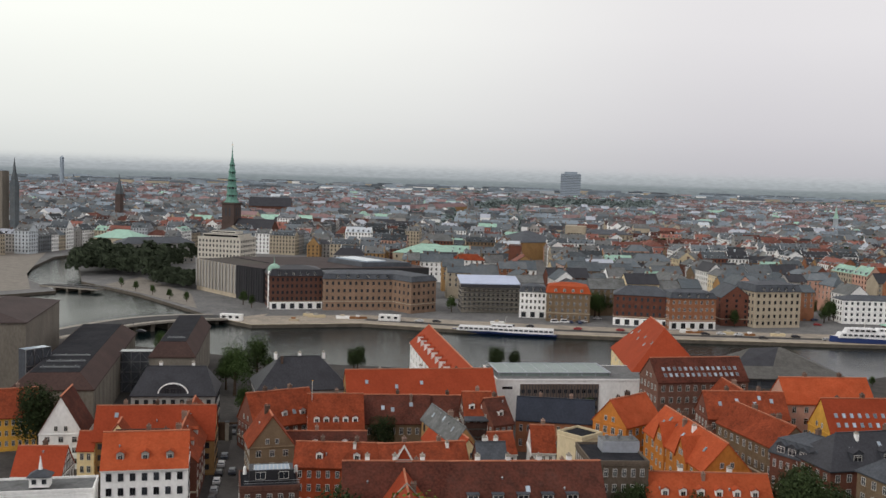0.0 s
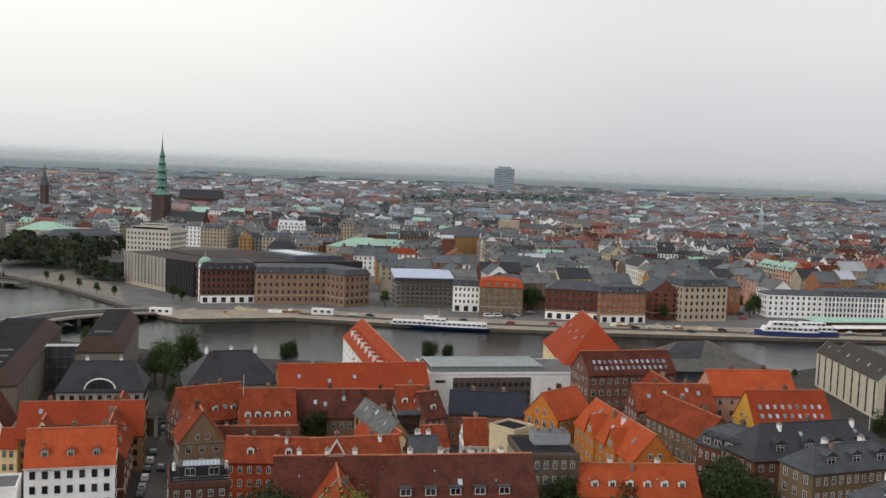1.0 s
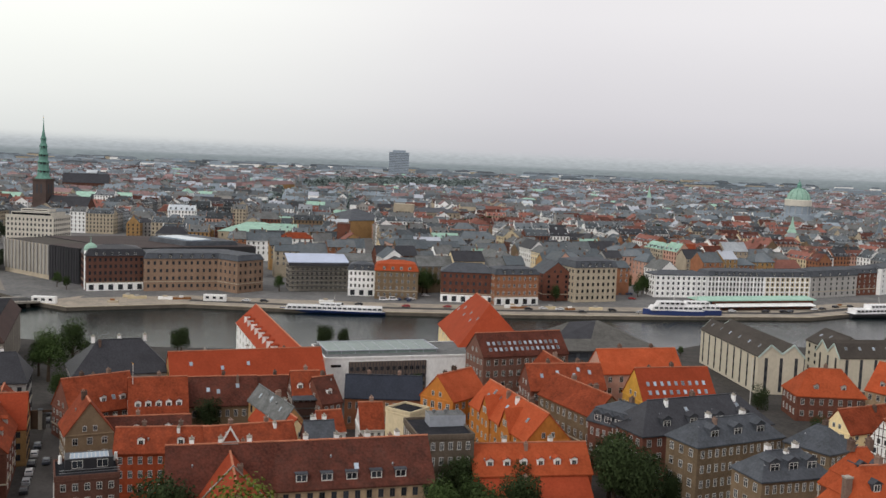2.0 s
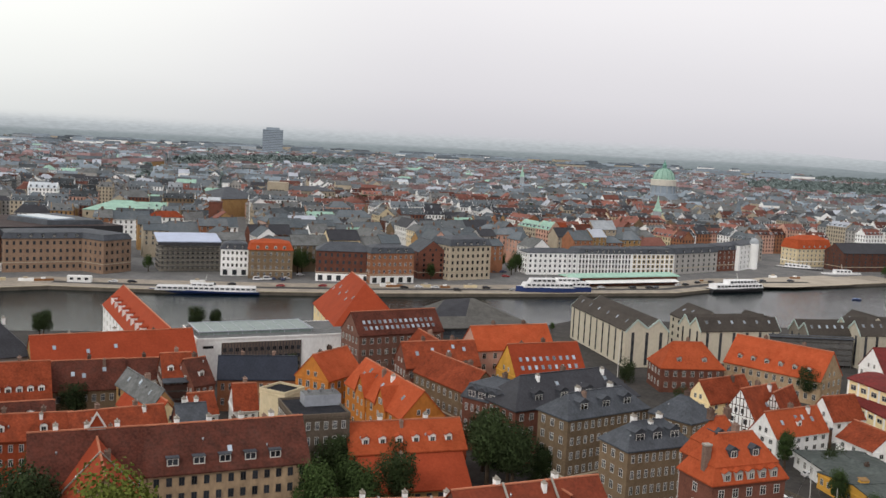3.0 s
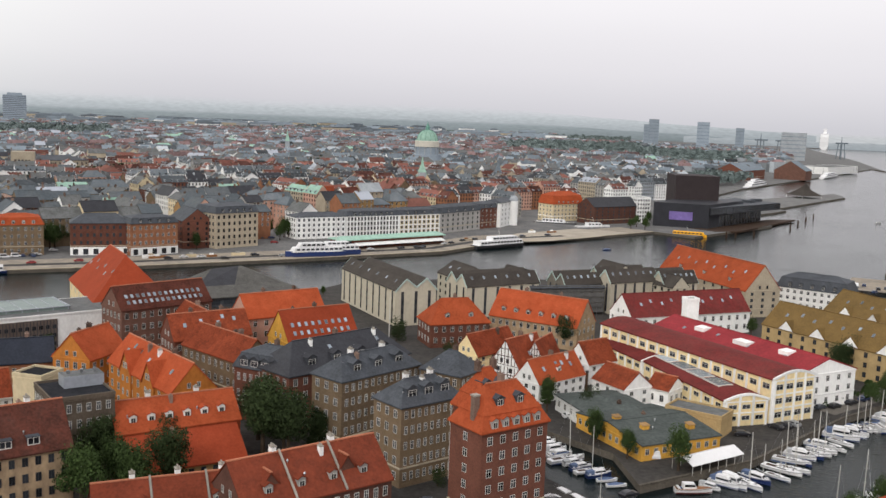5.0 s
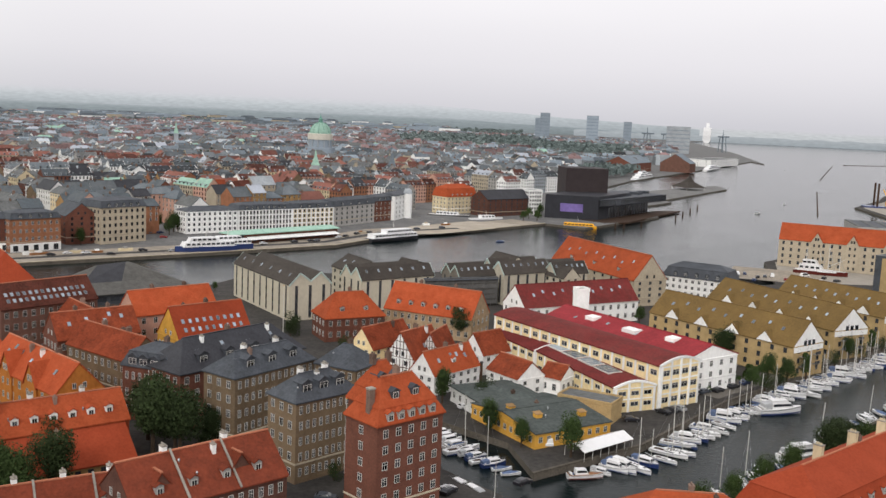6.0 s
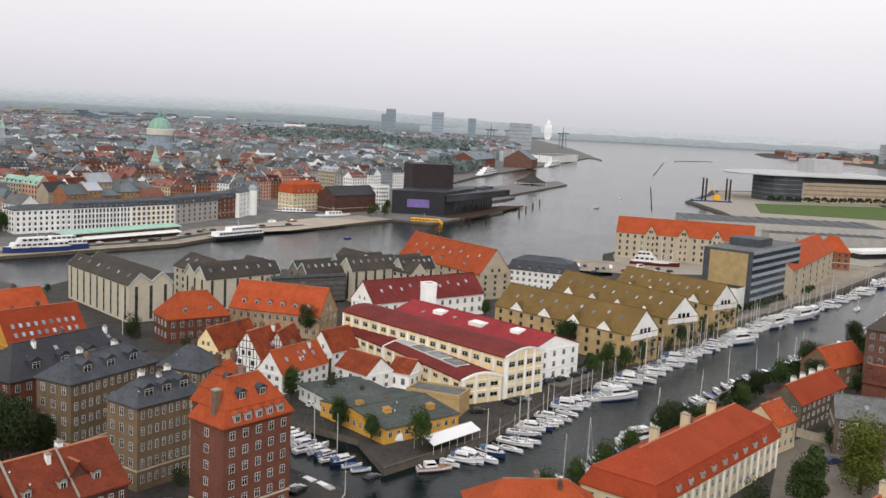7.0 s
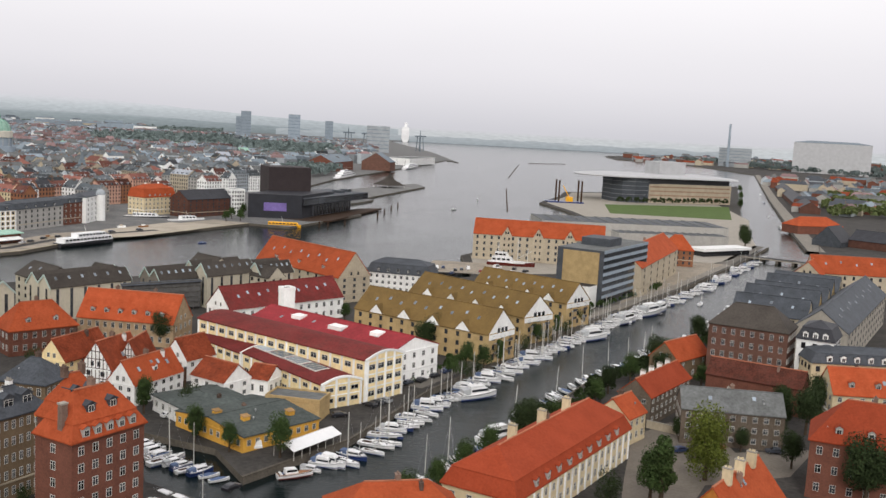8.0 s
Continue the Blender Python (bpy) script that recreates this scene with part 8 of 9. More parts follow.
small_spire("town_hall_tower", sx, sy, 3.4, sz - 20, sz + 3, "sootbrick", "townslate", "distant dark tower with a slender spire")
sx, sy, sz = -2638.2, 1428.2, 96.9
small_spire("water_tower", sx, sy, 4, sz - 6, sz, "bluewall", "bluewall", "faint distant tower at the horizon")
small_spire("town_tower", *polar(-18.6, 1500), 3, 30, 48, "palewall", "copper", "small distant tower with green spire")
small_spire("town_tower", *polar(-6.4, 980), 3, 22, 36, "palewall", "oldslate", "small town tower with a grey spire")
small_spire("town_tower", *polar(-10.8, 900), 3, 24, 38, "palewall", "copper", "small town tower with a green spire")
# Distant block in the cladding colour that already includes haze.
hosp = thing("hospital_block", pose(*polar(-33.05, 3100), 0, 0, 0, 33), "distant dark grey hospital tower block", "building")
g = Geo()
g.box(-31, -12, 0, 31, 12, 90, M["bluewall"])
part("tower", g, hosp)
g = Geo()
g.box(-20, -8, 90, 20, 8, 96, M["bluewall"])
part("roof_plant", g, hosp)
for k in range(14):
    g = Geo()
    g.box(-31.2, -12.2, 18 + k * 5.2, 31.2, -12.003, 19.2 + k * 5.2, M["slate"], bottom=True)
    part("window_band", g, hosp)

# a portal tower in the old town
px_, py_ = -537.4, 838.6
portal = thing("portal_tower", pose(px_, py_, 0, 0, 0, 28), "square beige stone tower block with a columned portal", "building")
g = Geo()
g.box(-10, -8, 0, 10, 8, 28, M["stone"])
part("wall", g, portal)
g = Geo()
g.box(-6.5, -8.2, 3, 6.5, -8.003, 21, M["darkframe"])
part("portal", g, portal)
for i in range(4):
    g = Geo()
    g.tube((-4.5 + i * 3, -8.6, 3), (-4.5 + i * 3, -8.6, 21), .5, .45, M["stone"], 8)
    part("column", g, portal)

# ---- tent, turret dome, buoys, barge, far harbour ----
def marquee(ax, ay, bx, by, w):
    L = math.hypot(bx - ax, by - ay)
    top = thing("marquee", pose(ax, ay, 0, 0, 0, math.degrees(math.atan2(by - ay, bx - ax))), "long white canvas marquee on the quay", "tent")
    g = Geo()
    g.loft([[(x, 0, 2.2), (x, w / 2, 3.5), (x, w, 2.2), (x, w, 2.1), (x, w / 2, 3.4), (x, 0, 2.1)] for x in (0, L)], M["boatwhite"])
    part("canopy", g, top)
    for i in range(7):
        for y in (.1, w - .1):
            p = Geo()
            p.tube((L * i / 6 * .98 + .1, y, 0), (L * i / 6 * .98 + .1, y, 2.2), .06, .06, M["frame"], 5)
            part("pole", p, top)


marquee(21.3, 212.1, 33.5, 224.0, 6)
tx, ty = -66.2, 699.5
tur = thing("domed_turret", pose(tx, ty, 0), "round white corner turret with a white dome", "turret")
g = Geo()
g.loft([[(3.1 * math.cos(2 * math.pi * i / 16), 3.1 * math.sin(2 * math.pi * i / 16), z) for i in range(16)] for z in (0, 17.5)], M["white"])
part("shaft", g, tur)
g = Geo()
g.dome(0, 0, 17.5, 3.3, 3.8, M["palewall"], 16, 6)
g.tube((0, 0, 21.2), (0, 0, 23), .4, .1, M["palewall"], 6)
part("dome", g, tur)
tx, ty = -413.7, 346.7
tur = thing("domed_turret", pose(tx, ty, 0), "corner turret with a green copper dome", "turret")
g = Geo()
g.loft([[(3.4 * math.cos(2 * math.pi * i / 12), 3.4 * math.sin(2 * math.pi * i / 12), z) for i in range(12)] for z in (0, 20.5)], M["white"])
part("shaft", g, tur)
g = Geo()
g.dome(0, 0, 20.5, 3.6, 3.8, M["copper"], 12, 5)
g.tube((0, 0, 24), (0, 0, 28), .3, .05, M["copper"], 6)
part("dome", g, tur)

for i, (x, y) in enumerate(((140.8, 796.0), (153.1, 833.4), (165.7, 868.7), (179.3, 907.2), (83.2, 710.3), (89.6, 711.9), (104.6, 730.9))):
    p = thing("mooring_pile", pose(x, y, -1.6), "dark timber mooring pile standing in the water", "pile", "mooring piles")
    g = Geo()
    for k in range(3):
        g.tube((.5 * math.cos(k * 2.1), .5 * math.sin(k * 2.1), -2), (.25 * math.cos(k * 2.1), .25 * math.sin(k * 2.1), 4), .35, .3, M["timber"], 6)
    part("stake", g, p)
for pts in (((282.2, 890.7), (388.1, 1235.7)), ((484.7, 1534.7), (700.2, 2146.1)), ((758.2, 2250.4), (882.0, 2330.5))):
    boom = thing("floating_boom", pose(0, 0, -1.6), "dark floating boom on the harbour water", "boom")
    g = Geo()
    g.tube((*pts[0], .2), (*pts[1], .2), .7, .7, M["timber"], 6)
    part("float", g, boom)

bx_, by_ = 385.9, 1015.3
rig = thing("jackup_barge", pose(bx_, by_, -1.6, 0, 0, -8), "blue jack-up barge with four tall legs and a crane", "barge")
g = Geo()
g.box(-20, -9, -.5, 20, 9, 3, M["boatblue"])
part("pontoon", g, rig)
for x in (-8, 17):
    for y in (-8, 8):
        g = Geo()
        g.tube((x, y, -6), (x, y, 26), 1, 1, M["timber"], 8)
        part("leg", g, rig)
g = Geo()
g.box(2, -3, 3, 9, 3, 8, M["ferryyellow"])
g.tube((5, 0, 8), (-2, 0, 20), .6, .4, M["ferryyellow"], 5)
part("crane", g, rig, "yellow crane")

def far_block(name, ax, ay, az, bx, by, bz, depth, mat, label, roof=0.0):
    """A far building whose upper edge runs from a to b."""
    L, h = math.hypot(bx - ax, by - ay), (az + bz) / 2
    top = thing(name, pose(ax, ay, 0, 0, 0, math.degrees(math.atan2(by - ay, bx - ax))), label, "building")
    part("wall", wall_geo(L, depth, h, h, "h", mat), top, "", pose(L / 2, depth / 2, 0))
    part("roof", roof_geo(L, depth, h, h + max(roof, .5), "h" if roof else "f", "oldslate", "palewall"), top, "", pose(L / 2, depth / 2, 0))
    for k in range(1, max(2, int(h / 9)) if mat != "paleroof" else 1):
        g = Geo()
        g.box(.5, -.2, h * k / max(2, int(h / 9)), L - .5, -.003, h * k / max(2, int(h / 9)) + 1.2, M["oldslate"], bottom=True)
        part("window_band", g, top)


far_block("shipyard_hall", 1640.1, 2512.0, 83.1, 1810.2, 2392.3, 88.3, 90, "paleroof", "great pale shipyard hall on the far island", 6)
far_block("power_plant", 1563.2, 2792.2, 55.8, 1647.8, 2743.1, 57.9, 60, "palewall", "grey power plant building on the far island")
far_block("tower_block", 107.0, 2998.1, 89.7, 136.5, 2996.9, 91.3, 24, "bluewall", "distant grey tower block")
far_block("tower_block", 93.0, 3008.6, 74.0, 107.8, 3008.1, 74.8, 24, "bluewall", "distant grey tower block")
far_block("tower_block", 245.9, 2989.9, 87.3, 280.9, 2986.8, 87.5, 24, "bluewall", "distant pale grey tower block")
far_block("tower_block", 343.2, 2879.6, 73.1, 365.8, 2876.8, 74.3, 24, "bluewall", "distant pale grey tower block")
far_block("ferry_terminal", 415.6, 2566.6, 68.8, 474.0, 2556.4, 66.0, 40, "palewall", "distant pale terminal building")
lx, ly, lz = 1562.4, 2735.2, 129.9
stack = thing("chimney_stack", pose(lx, ly, 0), "tall thin dark chimney stack on the far island", "chimney")
g = Geo()
g.loft([[(r * math.cos(2 * math.pi * i / 12), r * math.sin(2 * math.pi * i / 12), z) for i in range(12)] for r, z in ((4.6, 0), (3.0, lz))], M["bluewall"])
part("shaft", g, stack)

ship("cruise_ship", 868, 4300, 900, 4440, 34, "great white cruise ship seen end-on in the far harbour", [(.03, .95, 20, 1), (.05, .93, 20, 1), (.1, .9, 14, .95), (.3, .6, 20, .4)], "boatwhite", free=12)
for x, y in ((464.5, 2862.6, 45.1)[:2], (410.8, 2870.8, 45.6)[:2], (617.2, 2833.6, 46.7)[:2]):
    c = thing("harbour_crane", pose(x, y, 0, 0, 0, 40), "distant harbour gantry crane", "crane", "harbour cranes")
    for sx in (-8, 8):
        for sy in (-8, 8):
            g = Geo()
            g.tube((sx, sy, 0), (sx * .7, sy * .7, 42), 1.4, 1.2, M["oldslate"], 5)
            part("leg", g, c)
    g = Geo()
    g.box(-22, -2, 42, 26, 2, 46, M["oldslate"], bottom=True)
    part("boom", g, c)
    g = Geo()
    g.tube((0, 0, 46), (0, 0, 62), 1.5, .6, M["oldslate"], 5)
    part("mast", g, c)
tent = thing("pier_tent", pose(216.4, 1155.8, 0, 0, 0, 30), "dark brown pyramid tent on the pier", "tent")
g = Geo()
g.loft([[(-14, -14, 3), (14, -14, 3), (14, 14, 3), (-14, 14, 3)], [(-5, -5, 9), (5, -5, 9), (5, 5, 9), (-5, 5, 9)], [(-.3, -.3, 18), (.3, -.3, 18), (.3, .3, 18), (-.3, .3, 15)]], M["brownroof"])
part("canopy", g, tent)
for sx in (-13, 13):
    for sy in (-13, 13):
        g = Geo()
        g.tube((sx, sy, 0), (sx, sy, 3), .3, .3, M["frame"], 5)
        part("pole", g, tent)

# the grey office block with its tan end wall, by the canal
def office():
    ax, ay = 171.0, 397.2
    bx, by = 211.1, 438.1
    L = math.hypot(bx - ax, by - ay)
    turn = math.atan2(by - ay, bx - ax)
    W, h = 22, 25
    top = thing("office_block", pose(ax, ay, 0, 0, 0, math.degrees(turn)), "grey office block with window bands and a tan end wall", "building")
    g = Geo()
    g.box(0, 0, -.1, L, W, h, M["slate"], M["felt"])
    part("wall", g, top)
    for k in range(7):
        g = Geo()
        z = 2.2 + k * 3.3
        g.box(.4, -.35, z + 1.7, L - .4, -.004, z + 3.0, M["bluewall"], bottom=True)
        part("parapet_band", g, top)
        g = Geo()
        for i in range(24):
            x = .6 + i * (L - 1.2) / 24
            g.box(x, -.1, z, x + (L - 1.2) / 24 - .3, -.004, z + 1.65, M["glass"], bottom=True)
        tagged(part("glazing", g, top), kind="stuff")
    g = Geo()
    g.box(-.4, 2, 9, -.004, W - 3, h - 1, M["yellowbrick"], bottom=True)
    part("tan_panel", g, top, "tan clad end wall")
    g = Geo()
    g.box(L * .3, 4, h, L * .55, W - 4, h + 3.5, M["slate"])
    part("roof_plant", g, top)
    g = Geo()
    g.box(-9, 2, -.1, -.41, W + 8, 10, M["white"], M["darkslate"])
    part("front_wing", g, top, "white lower wing")
    for k in range(2):
        for i in range(9):
            part("window", window_mesh(1.5, 1.6, "dark"), top, m=pose(-9.01, 4 + i * 2.9, 2.5 + k * 3.4, 0, 0, -90))


office()

scaffold(-338.5, 415.2, 45.9, 32.0, 14.8, 17)

# site cabins on the city quay
for x, y in ((-342.0, 362.8), (-391.8, 301.8)):
    c = thing("site_cabin", pose(x, y, 0, 0, 0, 33), "white site cabins on the quay paving", "cabin")
    g = Geo()
    g.box(-5.5, -1.5, 0.05, 5.5, 1.5, 3.2, M["white"])
    part("body", g, c)
    for i in range(3):
        part("window", window_mesh(1.6, 1.1, "dark"), c, m=pose(-3.5 + i * 3.4, -1.51, 1.3))

# ---- eastern islands ----
er = random.Random(5)
east = Geo()
EAST = [(640.0, 960.0), (860.0, 940.0), (1755.2, 1988.0), (1148.4, 1870.8)]
NORTH_EAST = [(1238.6, 2710.5), (2231.4, 2530.3), (5419.8, 6161.2), (1545.6, 3487.8)]

# ---- small structures among the near houses ----
def glazed_link(ax, ay, bx, by, w, h):
    L = math.hypot(bx - ax, by - ay)
    top = thing("glazed_link", pose(ax, ay, 0, 0, 0, math.degrees(math.atan2(by - ay, bx - ax))), "steel lattice and glass link between office wings", "building")
    g = Geo()
    g.box(0, .2, -.1, L, w, h, M["slate"], M["skyglass"])
    part("glass_body", g, top)
    n = max(3, int(L / 2.6))
    for i in range(n + 1):
        g = Geo()
        g.box(i * L / n - .1, -.05, 0, i * L / n + .1, .18, h + .2, M["metal"])
        part("post", g, top)
    for k in range(4):
        g = Geo()
        g.box(0, -.04, (k + 1) * h / 4 - .12, L, .17, (k + 1) * h / 4 + .12, M["metal"])
        part("beam", g, top)
        for i in range(n):
            g = Geo()
            a, b = (i, i + 1) if (i + k) % 2 else (i + 1, i)
            g.tube((a * L / n, .05, k * h / 4), (b * L / n, .05, (k + 1) * h / 4), .07, .07, M["metal"], 4)
            part("brace", g, top)


glazed_link(-290.0, 175.5, -280.8, 186.6, 5, 13.5)
glazed_link(-277.6, 139.8, -278.2, 147.8, 4, 20)


def arch(x, y, turn, z, r):
    top = thing("arched_dormer", pose(x, y, z, 0, 0, turn), "arched dormer window with a pale rim on a black roof", "dormer")
    g = Geo()
    n = 12
    ring = lambda q, d: [(q * math.cos(math.pi * i / n), d, q * .75 * math.sin(math.pi * i / n)) for i in range(n + 1)]
    g.loft([ring(r, -.2) + ring(r - .35, -.2)[::-1], ring(r, .3) + ring(r - .35, .3)[::-1]], M["white"])
    part("rim", g, top)
    g = Geo()
    g.loft([ring(r - .35, -.1), ring(r - .35, 5)], M["darkslate"])
    part("dormer_body", g, top)
    for i in (-1, 0, 1):
        part("window", window_mesh(1.4, 1.5, "dark"), top, m=pose(i * 1.7, -.11, .2))


arch(-230.1, 157.8, math.degrees(math.atan2((-222.2, 166.0)[1] - (-237.2, 149.2)[1], (-222.2, 166.0)[0] - (-237.2, 149.2)[0])), 12.2, 4.2)


def roof_plant(x, y, z, turn, size, label, mat):
    top = thing("roof_plant", pose(x, y, z, 0, 0, turn), label, "roof plant")
    a, b, c = size
    g = Geo()
    g.box(-a / 2, -b / 2, -.3, a / 2, b / 2, c, M[mat], M["felt"])
    part("housing", g, top)
    for i in range(3):
        g = Geo()
        g.tube((-a / 3 + i * a / 3, 0, c), (-a / 3 + i * a / 3, 0, c + .8), .35, .35, M["metal"], 8)
        part("fan", g, top)


roof_plant(-105.5, 184.6, 17.3, 45, (8, 4.5, 2.4), "pale translucent plant housing on a flat black roof", "zinc")


def roof_terrace(x, y, z, turn):
    """Dark penthouse with a white-barred glass lantern and rails on a flat roof."""
    top = thing("roof_pavilion", pose(x, y, z, 0, 0, turn), "black penthouse with white-barred glass lantern on a flat roof", "pavilion")
    g = Geo()
    g.box(-4.4, -2.2, -.2, 4.4, 2.6, 2.3, M["black"], M["darkslate"])
    part("penthouse", g, top)
    g = Geo()
    g.loft([[(-3.6, -1.7, 2.3), (3.6, -1.7, 2.3), (3.6, -.1, 2.3), (-3.6, -.1, 2.3)], [(-3.4, -1.0, 3.1), (3.4, -1.0, 3.1), (3.4, -.8, 3.1), (-3.4, -.8, 3.1)]], M["skyglass"])
    lantern = part("lantern", g, top, "glass roof lantern")
    for i in range(10):
        g = Geo()
        g.tube((-3.55 + i * .79, -1.72, 2.32), (-3.4 + i * .755, -.9, 3.14), .07, .07, M["frame"], 4)
        part("glazing_bar", g, lantern)
    for u in (-2.2, 2.4):
        part("window", window_mesh(2.0, 1.5, "white"), top, m=pose(u, -2.21, .5))
    for i in range(3):
        g = Geo()
        g.tube((-5.2 + i * 5.2, 3.4, -.1), (-5.2 + i * 5.2, 3.4, 1.5), .4, .3, M["white"], 6)
        part("vent", g, top, "white roof vent")
    for z_ in (.5, 1.0):
        g = Geo()
        g.box(-5.5, -4.9, z_, 5.5, -4.8, z_ + .08, M["metal"], bottom=True)
        part("rail", g, top)


roof_terrace(-153.0, 128.6, 12.5, 52.7)
def roof_hatch(x, y, z):
    """Ochre ventilation box with a tilted lid on a felt roof."""
    top = thing("roof_hatch", pose(x, y, z, 0, 0, 35), "ochre painted ventilation box on a felt roof", "roof vent")
    g = Geo()
    g.box(-.9, -.7, -.6, .9, .7, .8, M["yellow"])
    part("box", g, top)
    g = Geo()
    g.loft([[(-1.05, -.85, z_ - .12), (1.05, -.85, z_ - .12), (1.05, .85, z_ + .2), (-1.05, .85, z_ + .2)] for z_ in (.92, 1.04)], M["ochre"])
    part("lid", g, top)


for x, y, z in ((4.9, 232.3, 5.0), (11.3, 228.1, 4.8), (22.0, 232.6, 4.6)):
    roof_hatch(x, y, z)


def roof_lantern(x, y, z, turn):
    """Small white louvred lantern with a pyramid cap and finial on a shed roof."""
    top = thing("roof_lantern", pose(x, y, z, 0, 0, turn), "white roof lantern with dark cap and finial on a flat shed", "lantern")
    g = Geo()
    g.box(-2.0, -1.4, -.2, 2.0, 1.4, 1.9, M["white"])
    part("body", g, top)
    g = Geo()
    g.loft([[(-a, -b, h), (a, -b, h), (a, b, h), (-a, b, h)] for a, b, h in ((2.4, 1.8, 1.9), (2.4, 1.8, 2.1), (.5, .4, 3.3))], M["slate"])
    part("cap", g, top, "dark pyramid cap")
    g = Geo()
    g.tube((0, 0, 3.2), (0, 0, 4.4), .5, .32, M["white"], 6)
    g.tube((0, 0, 4.4), (0, 0, 6.2), .34, .03, M["white"], 6)
    part("finial", g, top, "white finial")
    for u in (-1, 1):
        part("louvre", window_mesh(.9, 1.0, "dark"), top, m=pose(u, -1.41, .5))


roof_lantern(-193.8, 100.9, 7.9, 50)


def gateway(ax, ay, bx, by, h):
    """Street gateway: four stone piers, a beam and closed boarded leaves."""
    L = math.hypot(bx - ax, by - ay)
    top = thing("street_gate", pose(ax, ay, 0, 0, 0, math.degrees(math.atan2(by - ay, bx - ax))), "grey stone gateway with closed boarded leaves across the street", "gate")
    for u in (0, .3, .7, 1):
        g = Geo()
        g.box(u * L - .5, -.5, -.1, u * L + .5, .5, h, M["darkconcrete"])
        g.box(u * L - .62, -.62, h, u * L + .62, .62, h + .25, M["slate"])
        part("pier", g, top)
    for u, v in ((0, .3), (.3, .5), (.5, .7), (.7, 1)):
        g = Geo()
        g.box(u * L + .5, -.12, .15, v * L - .5, .12, h * (.8 if v - u < .25 else .9), M["weathered" if v - u < .25 else "timber"])
        part("gate_leaf", g, top)
    g = Geo()
    g.box(.2, -.3, h - .6, L - .2, .3, h - .05, M["timber"], bottom=True)
    part("beam", g, top, "dark timber beam")


gateway(-219.5, 164.7, -213.0, 171.7, 5.2)


def garden_wall(ax, ay, bx, by, h):
    L = math.hypot(bx - ax, by - ay)
    top = thing("garden_wall", pose(ax, ay, 0, 0, 0, math.degrees(math.atan2(by - ay, bx - ax))), "pale plastered garden wall with stone coping", "wall")
    g = Geo()
    g.box(0, -.15, -.1, L, .15, h, M["stone"])
    part("wall", g, top)
    g = Geo()
    g.box(-.1, -.25, h + .003, L + .1, .25, h + .16, M["concrete"], bottom=True)
    part("coping", g, top)


garden_wall(114.3, 230.0, 121.4, 221.6, 2.0)


def flagpole(x, y, h):
    top = thing("flagpole", pose(x, y, 0), "tall bare white flagpole", "flagpole")
    g = Geo()
    g.tube((0, 0, -.2), (0, 0, h), .14, .07, M["frame"], 7)
    part("pole", g, top)
    g = Geo()
    g.dome(0, 0, h, .16, .2, M["ferryyellow"], 8, 3)
    part("knob", g, top)


flagpole(-29.6, 196.5, 16)
flagpole(-69.4, 315.1, 17)
flagpole(-191.2, 174.0, 20)
flagpole(-110.7, 298.8, 16)

# a row of bollards, benches of stone and crates on the city quay
for i, (x, y) in enumerate(((-284.8, 389.0), (-362.1, 349.2), (-356.8, 354.9), (-379.6, 341.2), (-232.9, 437.3), (-222.0, 453.9), (-196.7, 469.3), (-186.6, 479.6), (-84.6, 595.9), (-49.3, 658.6), (-36.4, 665.3), (-373.3, 341.3), (-371.6, 324.7), (-300.0, 398.1), (-218.7, 454.2), (-205.7, 464.9))):
    c = thing("building_crate", pose(x, y, 0.05, 0, 0, 35 + 8 * (i % 3)), "stacked pale building material on the quay", "crate", "building material on the quay")
    g = Geo()
    g.box(-2.5 - i % 3, -.9, 0, 2.5 + i % 3, .9, 1.0 + .3 * (i % 2), M[("stone", "white", "wood", "cream")[i % 4]])
    part("lower_crate", g, c)
    g = Geo()
    g.box(-1.2, -.7, 1.0 + .3 * (i % 2), .8, .6, 1.8 + .3 * (i % 2), M[("wood", "stone", "white", "grey")[i % 4]])
    part("upper_crate", g, c)

flue = thing("flue", pose(-3.0, 266.7, 0), "tall brown flue pipe beside the low white workshop", "chimney")
g = Geo()
g.tube((0, 0, -.2), (0, 0, 7.4), .42, .36, M["timber"], 10)
part("pipe", g, flue)
g = Geo()
g.tube((0, 0, 7.4 - .15), (0, 0, 7.4 + .25), .46, .46, M["darkframe"], 10)
part("cap", g, flue)
stack = thing("chimney_stack", pose(-21.8, 173.6, 17, 0, 0, 45), "tall brick chimney stack rising from the corner house roof", "chimney")
g = Geo()
g.box(-.6, -.55, 0, .6, .55, 8.0, M["chimneybrick"])
part("shaft", g, stack)
g = Geo()
g.box(-.7, -.65, 8.0, .7, .65, 8.3, M["concrete"])
part("cap", g, stack)


# ---- the city behind the quay ----
def inside(x, y, ring):
    hit = False
    for i in range(len(ring)):
        (x0, y0), (x1, y1) = ring[i - 1], ring[i]
        if (y0 > y) != (y1 > y) and x < (x1 - x0) * (y - y0) / (y1 - y0) + x0:
            hit = not hit
    return hit


CITY = [(-1700, 330), (-760, 330), (-560, 330), (-500, 420), (-440, 420), (-405, 395), (-345, 430), (-300, 440), (-250, 490), (-190, 525), (-130, 600), (-115, 690), (-85, 745), (-45, 810), (0, 870), (30, 930), (50, 1000), (95, 1200), (160, 1420), (300, 1800), (400, 2300), (500, 3300), (-3300, 3300), (-3300, 900)]
rng = random.Random(11)
WALLS = ["white", "cream", "ochre", "brick", "brown", "grey", "stone", "orangebrick", "pink"]


def plain_house(geo, m, L, W, eave, ridge, wallm, roofm, windows, hip=False):
    """A gabled or hipped house for the mass of the town, with its panes."""
    x, y, o = L / 2, W / 2, 0.3
